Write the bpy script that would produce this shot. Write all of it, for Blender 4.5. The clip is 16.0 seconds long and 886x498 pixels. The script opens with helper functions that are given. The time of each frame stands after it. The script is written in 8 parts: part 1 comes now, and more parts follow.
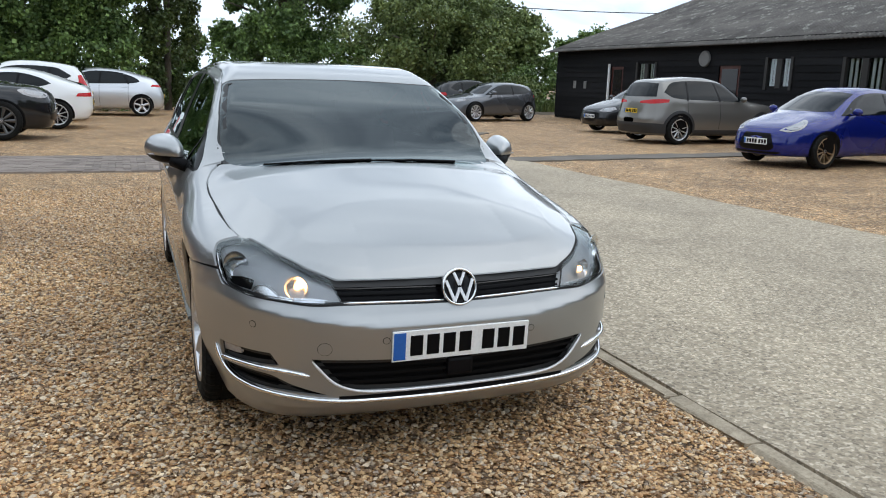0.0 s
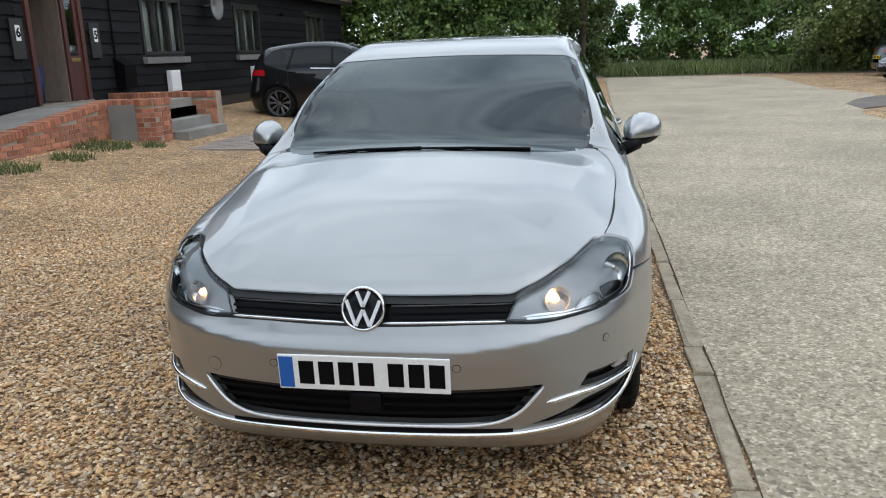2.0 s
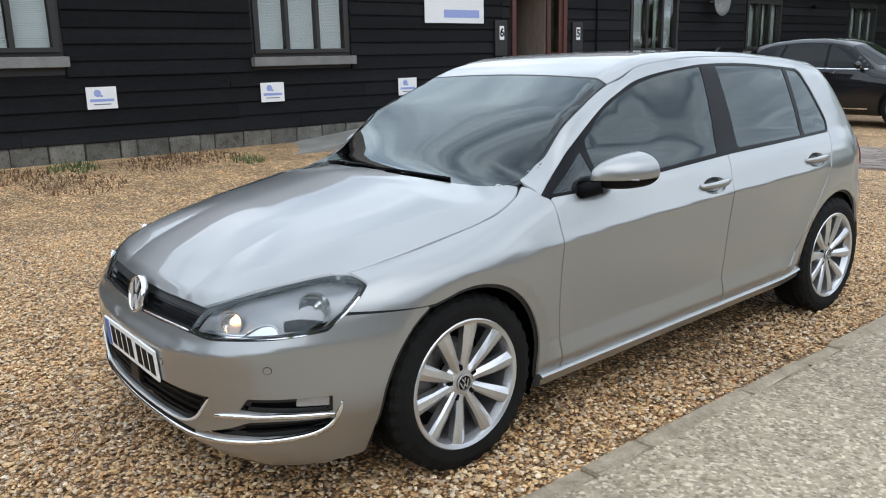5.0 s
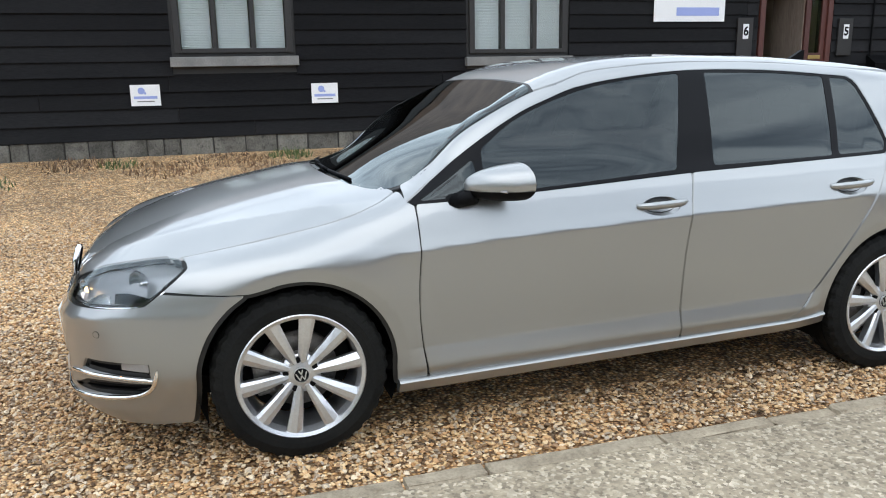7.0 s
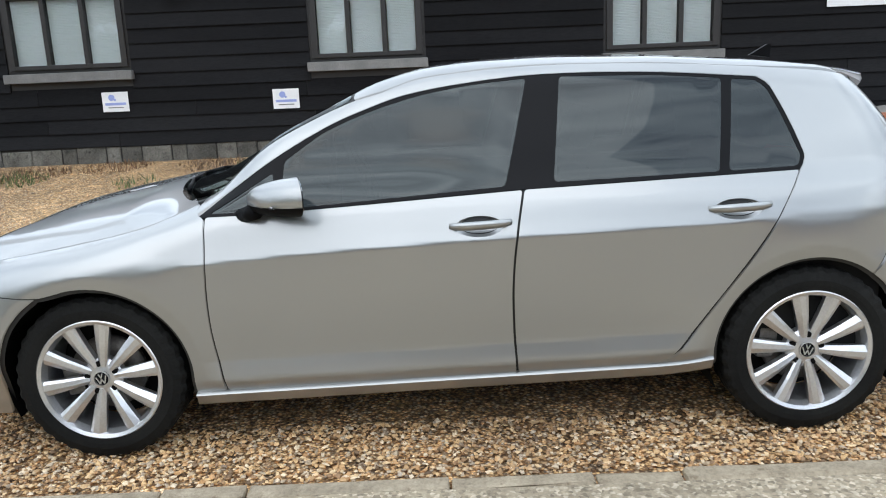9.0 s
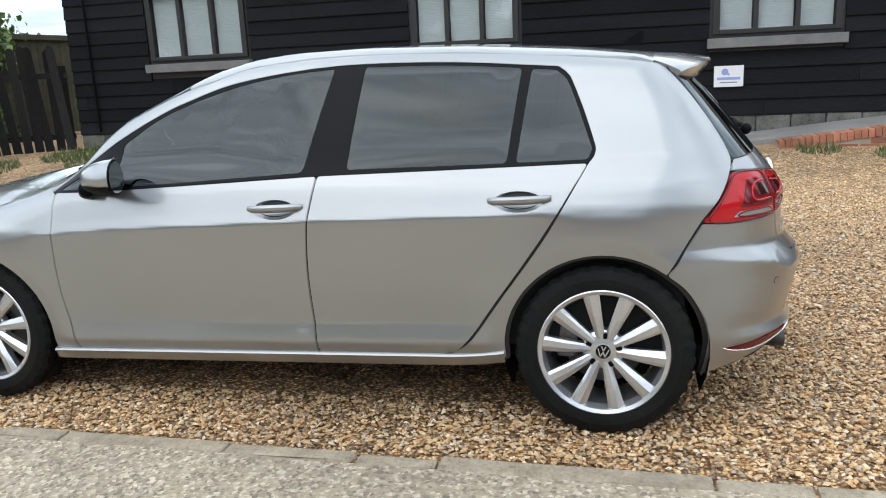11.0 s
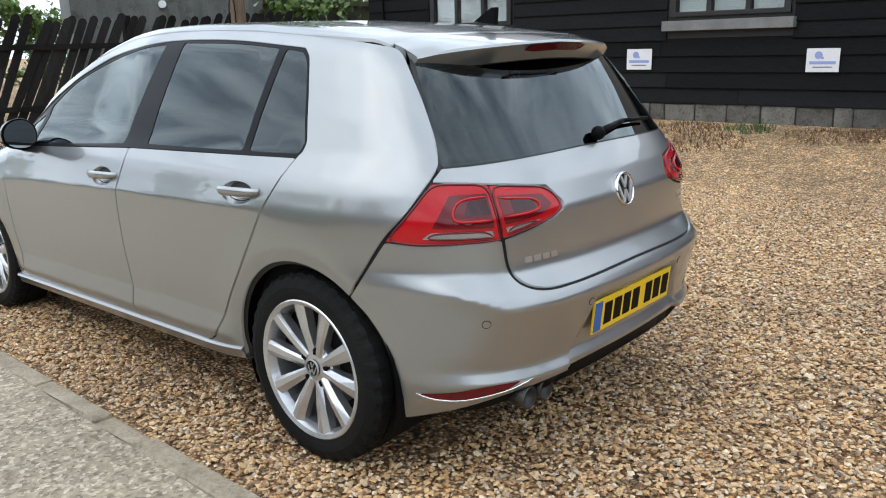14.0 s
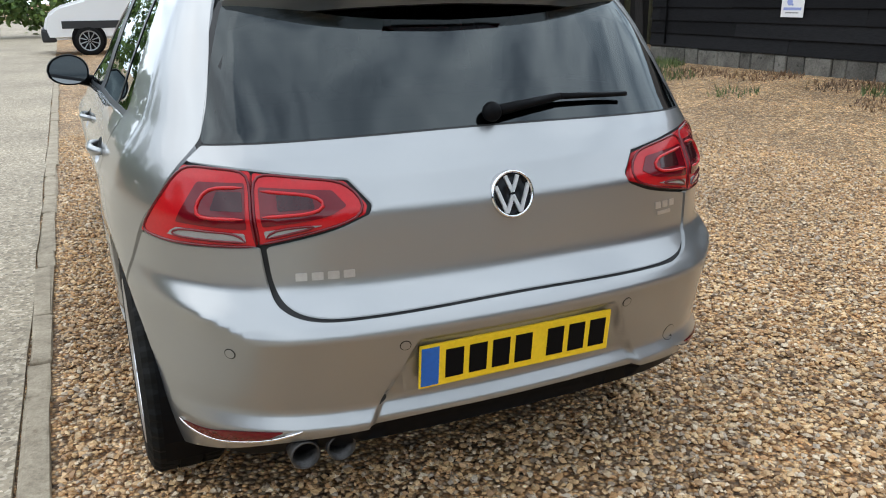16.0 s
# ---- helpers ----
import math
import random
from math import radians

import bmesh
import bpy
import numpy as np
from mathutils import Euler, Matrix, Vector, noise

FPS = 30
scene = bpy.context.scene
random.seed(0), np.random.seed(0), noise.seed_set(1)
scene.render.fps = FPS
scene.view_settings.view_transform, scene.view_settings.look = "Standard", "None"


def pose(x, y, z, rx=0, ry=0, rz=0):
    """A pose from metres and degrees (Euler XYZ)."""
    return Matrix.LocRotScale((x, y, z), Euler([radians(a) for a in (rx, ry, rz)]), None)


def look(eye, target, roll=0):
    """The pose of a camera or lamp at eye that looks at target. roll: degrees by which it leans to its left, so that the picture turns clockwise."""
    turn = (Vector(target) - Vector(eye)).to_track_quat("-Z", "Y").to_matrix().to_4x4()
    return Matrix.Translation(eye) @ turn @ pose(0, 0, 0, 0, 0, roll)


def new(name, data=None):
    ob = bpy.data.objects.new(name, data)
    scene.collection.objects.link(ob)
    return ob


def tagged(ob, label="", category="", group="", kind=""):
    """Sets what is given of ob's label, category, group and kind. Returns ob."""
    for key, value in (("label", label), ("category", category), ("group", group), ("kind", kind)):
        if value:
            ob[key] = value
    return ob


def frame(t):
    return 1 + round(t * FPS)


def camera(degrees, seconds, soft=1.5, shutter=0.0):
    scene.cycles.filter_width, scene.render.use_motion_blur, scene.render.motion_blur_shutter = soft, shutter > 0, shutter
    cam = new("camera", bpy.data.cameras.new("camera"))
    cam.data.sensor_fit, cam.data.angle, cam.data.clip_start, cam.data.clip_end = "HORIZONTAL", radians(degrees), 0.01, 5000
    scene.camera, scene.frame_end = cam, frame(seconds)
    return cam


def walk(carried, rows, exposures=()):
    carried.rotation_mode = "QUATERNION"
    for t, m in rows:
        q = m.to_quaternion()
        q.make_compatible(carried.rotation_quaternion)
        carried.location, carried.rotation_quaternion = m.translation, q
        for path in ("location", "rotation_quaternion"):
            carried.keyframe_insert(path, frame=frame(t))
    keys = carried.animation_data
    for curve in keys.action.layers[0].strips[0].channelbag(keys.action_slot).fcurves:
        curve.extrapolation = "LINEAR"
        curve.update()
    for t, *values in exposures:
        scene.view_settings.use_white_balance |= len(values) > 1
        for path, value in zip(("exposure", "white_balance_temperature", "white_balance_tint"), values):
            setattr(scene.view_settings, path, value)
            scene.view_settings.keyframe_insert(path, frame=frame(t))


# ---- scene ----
cam = camera(58.3, 16.0, soft=1.05)
PATH = [
    (0, (-1.081, -4.633, 1.327), (-0.346, -2.819, 0.916), 1.8),
    (0.5, (-0.674, -4.618, 1.305), (-0.114, -2.741, 0.904), 2.4),
    (1, (-0.191, -4.501, 1.327), (0.149, -2.573, 0.917), 2.5),
    (1.5, (0.284, -4.401, 1.339), (0.228, -2.454, 0.883), -0.8),
    (2, (0.629, -4.269, 1.345), (0.285, -2.359, 0.861), -2.0),
    (2.5, (1.012, -4.076, 1.385), (0.381, -2.247, 0.879), -2.8),
    (3, (1.439, -3.94, 1.36), (0.588, -2.202, 0.856), -3.0),
    (3.5, (1.86, -3.735, 1.388), (0.826, -2.095, 0.894), -2.5),
    (4, (2.175, -3.432, 1.393), (0.959, -1.919, 0.913), -2.0),
    (4.2, (2.289, -3.355, 1.389), (1.006, -1.896, 0.914), -1.8),
    (6.3, (3.423, -2.170, 1.412), (1.648, -1.371, 0.959), -1.0),
    (6.5, (3.482, -2.036, 1.412), (1.677, -1.304, 0.961), -0.9),
    (7, (3.531, -1.608, 1.388), (1.667, -1.039, 0.935), -0.95),
    (7.5, (3.602, -1.199, 1.373), (1.696, -0.79, 0.926), -0.8),
    (8, (3.718, -0.777, 1.396), (1.785, -0.515, 0.954), -1.1),
    (8.5, (3.675, -0.4, 1.363), (1.728, -0.276, 0.924), -1.55),
    (8.7, (3.644, -0.242, 1.387), (1.695, -0.172, 0.945), -1.9),
    (10.8, (3.548, 1.271, 1.348), (1.645, 0.85, 0.9), -3.1),
    (11, (3.547, 1.431, 1.337), (1.658, 0.958, 0.883), -2.8),
    (11.5, (3.487, 1.799, 1.347), (1.642, 1.182, 0.883), -2.1),
    (12, (3.273, 2.143, 1.328), (1.487, 1.38, 0.853), -1.7),
    (12.5, (3.09, 2.464, 1.315), (1.371, 1.562, 0.834), -1.5),
    (13, (2.93, 2.805, 1.336), (1.279, 1.79, 0.843), -1.7),
    (13.5, (2.638, 3.037, 1.293), (1.076, 1.889, 0.802), -1.7),
    (14, (2.318, 3.225, 1.306), (0.867, 1.941, 0.809), -1.5),
    (14.5, (1.969, 3.44, 1.313), (0.659, 2.02, 0.798), -1.2),
    (15, (1.595, 3.508, 1.274), (0.448, 1.961, 0.734), -0.9),
    (15.5, (1.232, 3.517, 1.285), (0.256, 1.867, 0.714), -0.6),
    (16, (0.886, 3.532, 1.271), (0.096, 1.797, 0.666), -0.6),
]
walk(cam, [(t, look(eye, target, roll)) for t, eye, target, roll in PATH], exposures=[(0, -0.05), (3.5, 0.02), (6.5, 0.40), (8.7, 0.44), (11, 0.40), (12.5, 0.31), (16, 0.25)])

# ---- light ----
SUN_EL, SUN_AZ = 50.0, 112.0
world = bpy.data.worlds.new("cloudy_sky")
scene.world = world
world.use_nodes = True


def build_sky():
    nt = world.node_tree
    nt.nodes.clear()
    N, L = nt.nodes.new, nt.links.new
    sky = N("ShaderNodeTexSky")
    sky.sky_type, sky.sun_disc = "NISHITA", False
    sky.sun_elevation, sky.sun_rotation = radians(SUN_EL), radians(SUN_AZ)
    sky.air_density, sky.dust_density = 1.0, 2.0
    dim = N("ShaderNodeMix")
    dim.data_type, dim.blend_type = "RGBA", "MULTIPLY"
    dim.inputs[0].default_value = 1.0
    dim.inputs[7].default_value = (0.085, 0.085, 0.085, 1)
    L(sky.outputs[0], dim.inputs[6])
    co = N("ShaderNodeTexCoord")
    stretch = N("ShaderNodeMapping")
    stretch.inputs["Scale"].default_value = (1.0, 1.0, 3.6)
    L(co.outputs["Generated"], stretch.inputs[0])
    big = N("ShaderNodeTexNoise")
    big.inputs["Scale"].default_value, big.inputs["Detail"].default_value, big.inputs["Roughness"].default_value = 3.2, 7, 0.55
    big.inputs["Distortion"].default_value = 0.6
    L(stretch.outputs[0], big.inputs["Vector"])
    tone = N("ShaderNodeValToRGB")
    e = tone.color_ramp.elements
    e[0].position, e[0].color = 0.34, (0.42, 0.50, 0.61, 1)
    e[1].position, e[1].color = 0.66, (1.08, 1.19, 1.31, 1)
    m = tone.color_ramp.elements.new(0.47)
    m.color = (0.70, 0.805, 0.935, 1)
    L(big.outputs[0], tone.inputs[0])
    gap = N("ShaderNodeTexNoise")
    gap.inputs["Scale"].default_value, gap.inputs["Detail"].default_value = 1.7, 5
    L(stretch.outputs[0], gap.inputs["Vector"])
    cover = N("ShaderNodeValToRGB")
    cover.color_ramp.elements[0].position, cover.color_ramp.elements[0].color = 0.33, (0.6, 0.6, 0.6, 1)
    cover.color_ramp.elements[1].position, cover.color_ramp.elements[1].color = 0.5, (1, 1, 1, 1)
    L(gap.outputs[0], cover.inputs[0])
    mix = N("ShaderNodeMix")
    mix.data_type = "RGBA"
    L(cover.outputs[0], mix.inputs[0])
    L(dim.outputs[2], mix.inputs[6])
    L(tone.outputs[0], mix.inputs[7])
    aim = N("ShaderNodeVectorMath")
    aim.operation = "DOT_PRODUCT"
    aim.inputs[1].default_value = (0.17, -0.12, 0.975)
    L(co.outputs["Generated"], aim.inputs[0])
    lift = N("ShaderNodeMapRange")
    lift.inputs["From Min"].default_value, lift.inputs["From Max"].default_value = 0.0, 1.0
    lift.inputs["To Min"].default_value, lift.inputs["To Max"].default_value = 0.84, 0.90
    L(aim.outputs["Value"], lift.inputs["Value"])
    glow = N("ShaderNodeMix")
    glow.data_type, glow.blend_type = "RGBA", "MULTIPLY"
    glow.inputs[0].default_value = 1.0
    L(mix.outputs[2], glow.inputs[6])
    L(lift.outputs[0], glow.inputs[7])
    bg = N("ShaderNodeBackground")
    bg.inputs[1].default_value = 1.84
    out = N("ShaderNodeOutputWorld")
    L(glow.outputs[2], bg.inputs[0])
    L(bg.outputs[0], out.inputs[0])


build_sky()
sun = new("sun", bpy.data.lights.new("sun", "SUN"))
sun.data.energy, sun.data.angle, sun.data.color = 0.5, radians(60), (1.0, 0.97, 0.93)
SUN_WAY = Vector((math.sin(radians(SUN_AZ)) * math.cos(radians(SUN_EL)), math.cos(radians(SUN_AZ)) * math.cos(radians(SUN_EL)), math.sin(radians(SUN_EL))))
sun.matrix_world = look(SUN_WAY * 40, (0, 0, 0))


# ---- materials ----
def node_mat(name):
    m = bpy.data.materials.new(name)
    m.use_nodes = True
    nt = m.node_tree
    return m, nt, nt.nodes["Principled BSDF"]


def ramp(nt, fac, stops):
    r = nt.nodes.new("ShaderNodeValToRGB")
    el = r.color_ramp.elements
    while len(el) < len(stops):
        el.new(0.5)
    for e, (p, c) in zip(el, stops):
        e.position, e.color = p, (*c, 1)
    nt.links.new(fac, r.inputs[0])
    return r.outputs[0]


def blend(nt, fac, a, b, mode="MIX"):
    x = nt.nodes.new("ShaderNodeMix")
    x.data_type, x.blend_type = "RGBA", mode
    for sock, v in ((0, fac), (6, a), (7, b)):
        if isinstance(v, (int, float)):
            x.inputs[sock].default_value = v
        elif isinstance(v, tuple):
            x.inputs[sock].default_value = (*v, 1)
        else:
            nt.links.new(v, x.inputs[sock])
    return x.outputs[2]


def coords(nt, scale=(1, 1, 1), world_space=False):
    if world_space:
        src = nt.nodes.new("ShaderNodeNewGeometry").outputs["Position"]
    else:
        src = nt.nodes.new("ShaderNodeTexCoord").outputs["Object"]
    mp = nt.nodes.new("ShaderNodeMapping")
    mp.inputs["Scale"].default_value = scale
    nt.links.new(src, mp.inputs[0])
    return mp.outputs[0]


def noise_tex(nt, vec, scale, detail=4, rough=0.55):
    n = nt.nodes.new("ShaderNodeTexNoise")
    n.inputs["Scale"].default_value, n.inputs["Detail"].default_value, n.inputs["Roughness"].default_value = scale, detail, rough
    nt.links.new(vec, n.inputs["Vector"])
    return n.outputs[0]


def bump(nt, b, height, strength, dist=0.01):
    n = nt.nodes.new("ShaderNodeBump")
    n.inputs["Strength"].default_value, n.inputs["Distance"].default_value = strength, dist
    nt.links.new(height, n.inputs["Height"])
    nt.links.new(n.outputs[0], b.inputs["Normal"])


def rough_mat(name, c1, c2, fine=40, coarse=1.5, rough=0.7, metal=0.0, relief=0.3, stretch=(1, 1, 1), vary=0.0, world_space=True, dist=0.005, spec=0.5, dirt=None):
    """A worn surface: two colours by noise at two scales, with fine relief; vary: a tone of its own for each object."""
    m, nt, b = node_mat(name)
    v = coords(nt, stretch, world_space)
    big, small = noise_tex(nt, v, coarse, 5), noise_tex(nt, v, fine, 5, 0.65)
    both = blend(nt, 0.45, big, small)
    col = ramp(nt, both, [(0.36, c1), (0.64, c2)])
    if dirt:
        spots = noise_tex(nt, v, coarse * 2.7, 8, 0.7)
        col = blend(nt, ramp(nt, spots, [(0.55, (0, 0, 0)), (0.7, (1, 1, 1))]), col, dirt)
    if vary:
        info = nt.nodes.new("ShaderNodeObjectInfo")
        tone = ramp(nt, info.outputs["Random"], [(0, (1 - vary,) * 3), (1, (1 + vary,) * 3)])
        col = blend(nt, 1.0, col, tone, "MULTIPLY")
    nt.links.new(col, b.inputs["Base Color"])
    b.inputs["Roughness"].default_value, b.inputs["Metallic"].default_value = rough, metal
    b.inputs["Specular IOR Level"].default_value = spec
    if relief:
        bump(nt, b, small, relief, dist)
    return m


def plain_mat(name, c, rough=0.4, metal=0.0, coat=0.0, spec=0.5, relief=0.05, fine=120):
    m, nt, b = node_mat(name)
    v = coords(nt)
    n = noise_tex(nt, v, fine, 3)
    nt.links.new(ramp(nt, n, [(0.3, tuple(0.93 * k for k in c)), (0.7, tuple(min(1, 1.05 * k) for k in c))]), b.inputs["Base Color"])
    b.inputs["Roughness"].default_value, b.inputs["Metallic"].default_value = rough, metal
    b.inputs["Coat Weight"].default_value, b.inputs["Coat Roughness"].default_value = coat, 0.03
    b.inputs["Specular IOR Level"].default_value = spec
    if relief:
        bump(nt, b, n, relief, 0.001)
    return m


def paint_mat(name, c, flake=0.0, metal=0.0, rough=0.35):
    """Car paint: coloured base with metal flakes under clear lacquer, faint dust."""
    m, nt, b = node_mat(name)
    v = coords(nt)
    n = noise_tex(nt, v, 900, 1)
    dust = noise_tex(nt, v, 1.6, 1)
    col = ramp(nt, n, [(0.3, tuple(k * (1 - flake) for k in c)), (0.7, tuple(min(1, k * (1 + flake)) for k in c))])
    nt.links.new(col, b.inputs["Base Color"])
    nt.links.new(ramp(nt, dust, [(0.35, (rough * 0.9,) * 3), (0.7, (rough * 1.15,) * 3)]), b.inputs["Roughness"])
    b.inputs["Metallic"].default_value = metal
    b.inputs["Specular IOR Level"].default_value = 0.1
    b.inputs["Coat Weight"].default_value, b.inputs["Coat Roughness"].default_value = 1.0, 0.02
    return m


def gravel_colours(nt, fac):
    return ramp(nt, fac, [(0.0, (0.13, 0.085, 0.05)), (0.14, (0.36, 0.22, 0.115)), (0.34, (0.70, 0.48, 0.25)), (0.50, (0.52, 0.30, 0.14)), (0.64, (0.80, 0.60, 0.36)), (0.78, (0.30, 0.235, 0.175)), (0.90, (0.88, 0.73, 0.53)), (1.0, (0.42, 0.36, 0.30))])


def make_gravel():
    m, nt, b = node_mat("gravel")
    v = coords(nt, world_space=True)
    vo = nt.nodes.new("ShaderNodeTexVoronoi")
    vo.inputs["Scale"].default_value = 62
    nt.links.new(v, vo.inputs["Vector"])
    sep = nt.nodes.new("ShaderNodeSeparateColor")
    nt.links.new(vo.outputs["Color"], sep.inputs[0])
    col = gravel_colours(nt, sep.outputs[0])
    # shade between the stones put into the colour: dark rims, lightened middles
    gap_shade = ramp(nt, vo.outputs["Distance"], [(0.25, (1.38, 1.35, 1.28)), (0.62, (0.40, 0.33, 0.26))])
    col = blend(nt, 1.0, col, gap_shade, "MULTIPLY")
    patch = noise_tex(nt, v, 0.55, 6, 0.6)
    col = blend(nt, 0.6, col, ramp(nt, patch, [(0.35, (0.70, 0.63, 0.56)), (0.6, (1.20, 1.12, 0.99))]), "MULTIPLY")
    for size, lo, hi in ((1.7, 0.80, 1.14), (7.0, 0.74, 1.20), (24.0, 0.60, 1.34)):
        col = blend(nt, 0.9, col, ramp(nt, noise_tex(nt, v, size, 4, 0.7), [(0.38, (lo, lo, lo)), (0.62, (hi, hi, hi))]), "MULTIPLY")
    nt.links.new(col, b.inputs["Base Color"])
    b.inputs["Roughness"].default_value = 0.75
    bump(nt, b, vo.outputs["Distance"], 0.9, -0.014)
    return m


def make_stone():
    m, nt, b = node_mat("gravel_stone")
    geo = nt.nodes.new("ShaderNodeNewGeometry")
    col = gravel_colours(nt, geo.outputs["Random Per Island"])
    v = coords(nt, world_space=True)
    patch = noise_tex(nt, v, 0.55, 6, 0.6)
    col = blend(nt, 0.6, col, ramp(nt, patch, [(0.35, (0.70, 0.63, 0.56)), (0.6, (1.20, 1.12, 0.99))]), "MULTIPLY")
    grain = noise_tex(nt, v, 220, 3)
    col = blend(nt, 0.5, col, ramp(nt, grain, [(0.3, (0.75, 0.75, 0.75)), (0.7, (1.15, 1.15, 1.15))]), "MULTIPLY")
    nt.links.new(col, b.inputs["Base Color"])
    b.inputs["Roughness"].default_value = 0.6
    return m


def make_concrete():
    m, nt, b = node_mat("drive_concrete")
    v = coords(nt, world_space=True)
    vo = nt.nodes.new("ShaderNodeTexVoronoi")
    vo.inputs["Scale"].default_value = 75
    nt.links.new(v, vo.inputs["Vector"])
    sep = nt.nodes.new("ShaderNodeSeparateColor")
    nt.links.new(vo.outputs["Color"], sep.inputs[0])
    agg = ramp(nt, sep.outputs[0], [(0.0, (0.10, 0.08, 0.055)), (0.25, (0.32, 0.26, 0.18)), (0.7, (0.44, 0.365, 0.26)), (1.0, (0.80, 0.70, 0.55))])
    big = noise_tex(nt, v, 0.6, 7, 0.6)
    mid = noise_tex(nt, v, 5, 6, 0.65)
    col = blend(nt, 0.75, agg, ramp(nt, mid, [(0.3, (0.27, 0.22, 0.155)), (0.7, (0.46, 0.39, 0.285))]))
    col = blend(nt, 0.55, agg, col)
    col = blend(nt, 0.7, col, ramp(nt, big, [(0.35, (0.72, 0.7, 0.68)), (0.62, (1.1, 1.08, 1.05))]), "MULTIPLY")
    col = blend(nt, 0.9, col, ramp(nt, noise_tex(nt, v, 22, 4, 0.7), [(0.38, (0.76, 0.76, 0.76)), (0.62, (1.18, 1.18, 1.18))]), "MULTIPLY")
    wear = noise_tex(nt, v, 260, 2)
    nt.links.new(col, b.inputs["Base Color"])
    b.inputs["Roughness"].default_value = 0.8
    bump(nt, b, blend(nt, 0.5, vo.outputs["Distance"], wear), 0.5, 0.006)
    return m


GRAVEL, STONE, CONCRETE = make_gravel(), make_stone(), make_concrete()
PAVER = rough_mat("paver", (0.17, 0.135, 0.115), (0.27, 0.225, 0.19), 60, 2, 0.85, vary=0.28)
KERB = rough_mat("kerb_concrete", (0.24, 0.195, 0.135), (0.47, 0.39, 0.28), 75, 9, 0.85, relief=0.9, dirt=(0.20, 0.15, 0.095))
BRICK = rough_mat("red_brick", (0.30, 0.10, 0.055), (0.46, 0.20, 0.115), 70, 5, 0.85, relief=0.5, vary=0.35)
MORTAR = rough_mat("mortar", (0.28, 0.22, 0.17), (0.42, 0.35, 0.28), 120, 4, 0.95)
BOARD = rough_mat("black_board", (0.008, 0.008, 0.009), (0.020, 0.020, 0.021), 90, 1.2, 0.7, stretch=(1, 0.12, 1), relief=0.35, vary=0.25, spec=0.06)
BLACK_WOOD = rough_mat("black_wood", (0.010, 0.009, 0.009), (0.028, 0.026, 0.025), 80, 2, 0.7, stretch=(1, 1, 0.12), relief=0.4, vary=0.3, spec=0.06)
BLOCK = rough_mat("concrete_block", (0.07, 0.066, 0.056), (0.20, 0.19, 0.165), 45, 4, 0.95, relief=1.0, vary=0.30, dist=0.014, dirt=(0.028, 0.026, 0.022))
PATHM = rough_mat("path_concrete", (0.17, 0.16, 0.145), (0.29, 0.275, 0.25), 70, 1.5, 0.9, relief=0.5)
SILL = rough_mat("grey_sill", (0.13, 0.13, 0.125), (0.22, 0.215, 0.205), 50, 4, 0.8, vary=0.1)
FRAME = plain_mat("dark_frame", (0.018, 0.016, 0.015), 0.45)
BLIND = plain_mat("white_blind", (0.80, 0.82, 0.82), 0.6)
WHITE = plain_mat("white_board", (0.80, 0.80, 0.80), 0.4)
ROOM = plain_mat("room_cream", (0.5, 0.43, 0.33), 0.9)
REDWOOD = rough_mat("red_brown_wood", (0.055, 0.016, 0.012), (0.10, 0.03, 0.022), 60, 3, 0.45, stretch=(1, 1, 0.1))
BLUE = plain_mat("blue_plastic", (0.01, 0.025, 0.11), 0.45)
BRASS = plain_mat("brass", (0.6, 0.42, 0.16), 0.3, 1.0)
BLACK = plain_mat("black_plastic", (0.004, 0.004, 0.0045), 0.5, spec=0.08)
STEEL = plain_mat("galvanised_steel", (0.42, 0.43, 0.43), 0.45, 0.8)
ROOF_TILE = rough_mat("brown_roof_tile", (0.07, 0.05, 0.042), (0.16, 0.11, 0.085), 50, 2, 0.9)
ASBESTOS = rough_mat("corrugated_sheet", (0.055, 0.05, 0.046), (0.15, 0.135, 0.12), 25, 0.9, 0.95, relief=0.4, dirt=(0.36, 0.35, 0.31))
BARK = rough_mat("bark", (0.05, 0.04, 0.03), (0.13, 0.11, 0.085), 30, 3, 0.95, stretch=(1, 1, 0.2), relief=0.8, dist=0.02)
POLEWOOD = rough_mat("weathered_pole", (0.16, 0.12, 0.09), (0.30, 0.24, 0.19), 60, 3, 0.9, stretch=(1, 1, 0.1), relief=0.5)
EARTH = rough_mat("verge_earth", (0.08, 0.065, 0.045), (0.17, 0.13, 0.09), 30, 1.5, 0.95, relief=0.6)


def leaf_mat(name, c1, c2):
    m, nt, b = node_mat(name)
    geo = nt.nodes.new("ShaderNodeNewGeometry")
    col = ramp(nt, geo.outputs["Random Per Island"], [(0, c1), (0.55, tuple(0.5 * (p + q) for p, q in zip(c1, c2))), (1, c2)])
    v = coords(nt, world_space=True)
    col = blend(nt, 0.8, col, ramp(nt, noise_tex(nt, v, 0.7, 4), [(0.35, (0.6, 0.65, 0.6)), (0.65, (1.2, 1.15, 0.95))]), "MULTIPLY")
    nt.links.new(col, b.inputs["Base Color"])
    b.inputs["Roughness"].default_value = 0.5
    b.inputs["Specular IOR Level"].default_value = 0.4
    return m


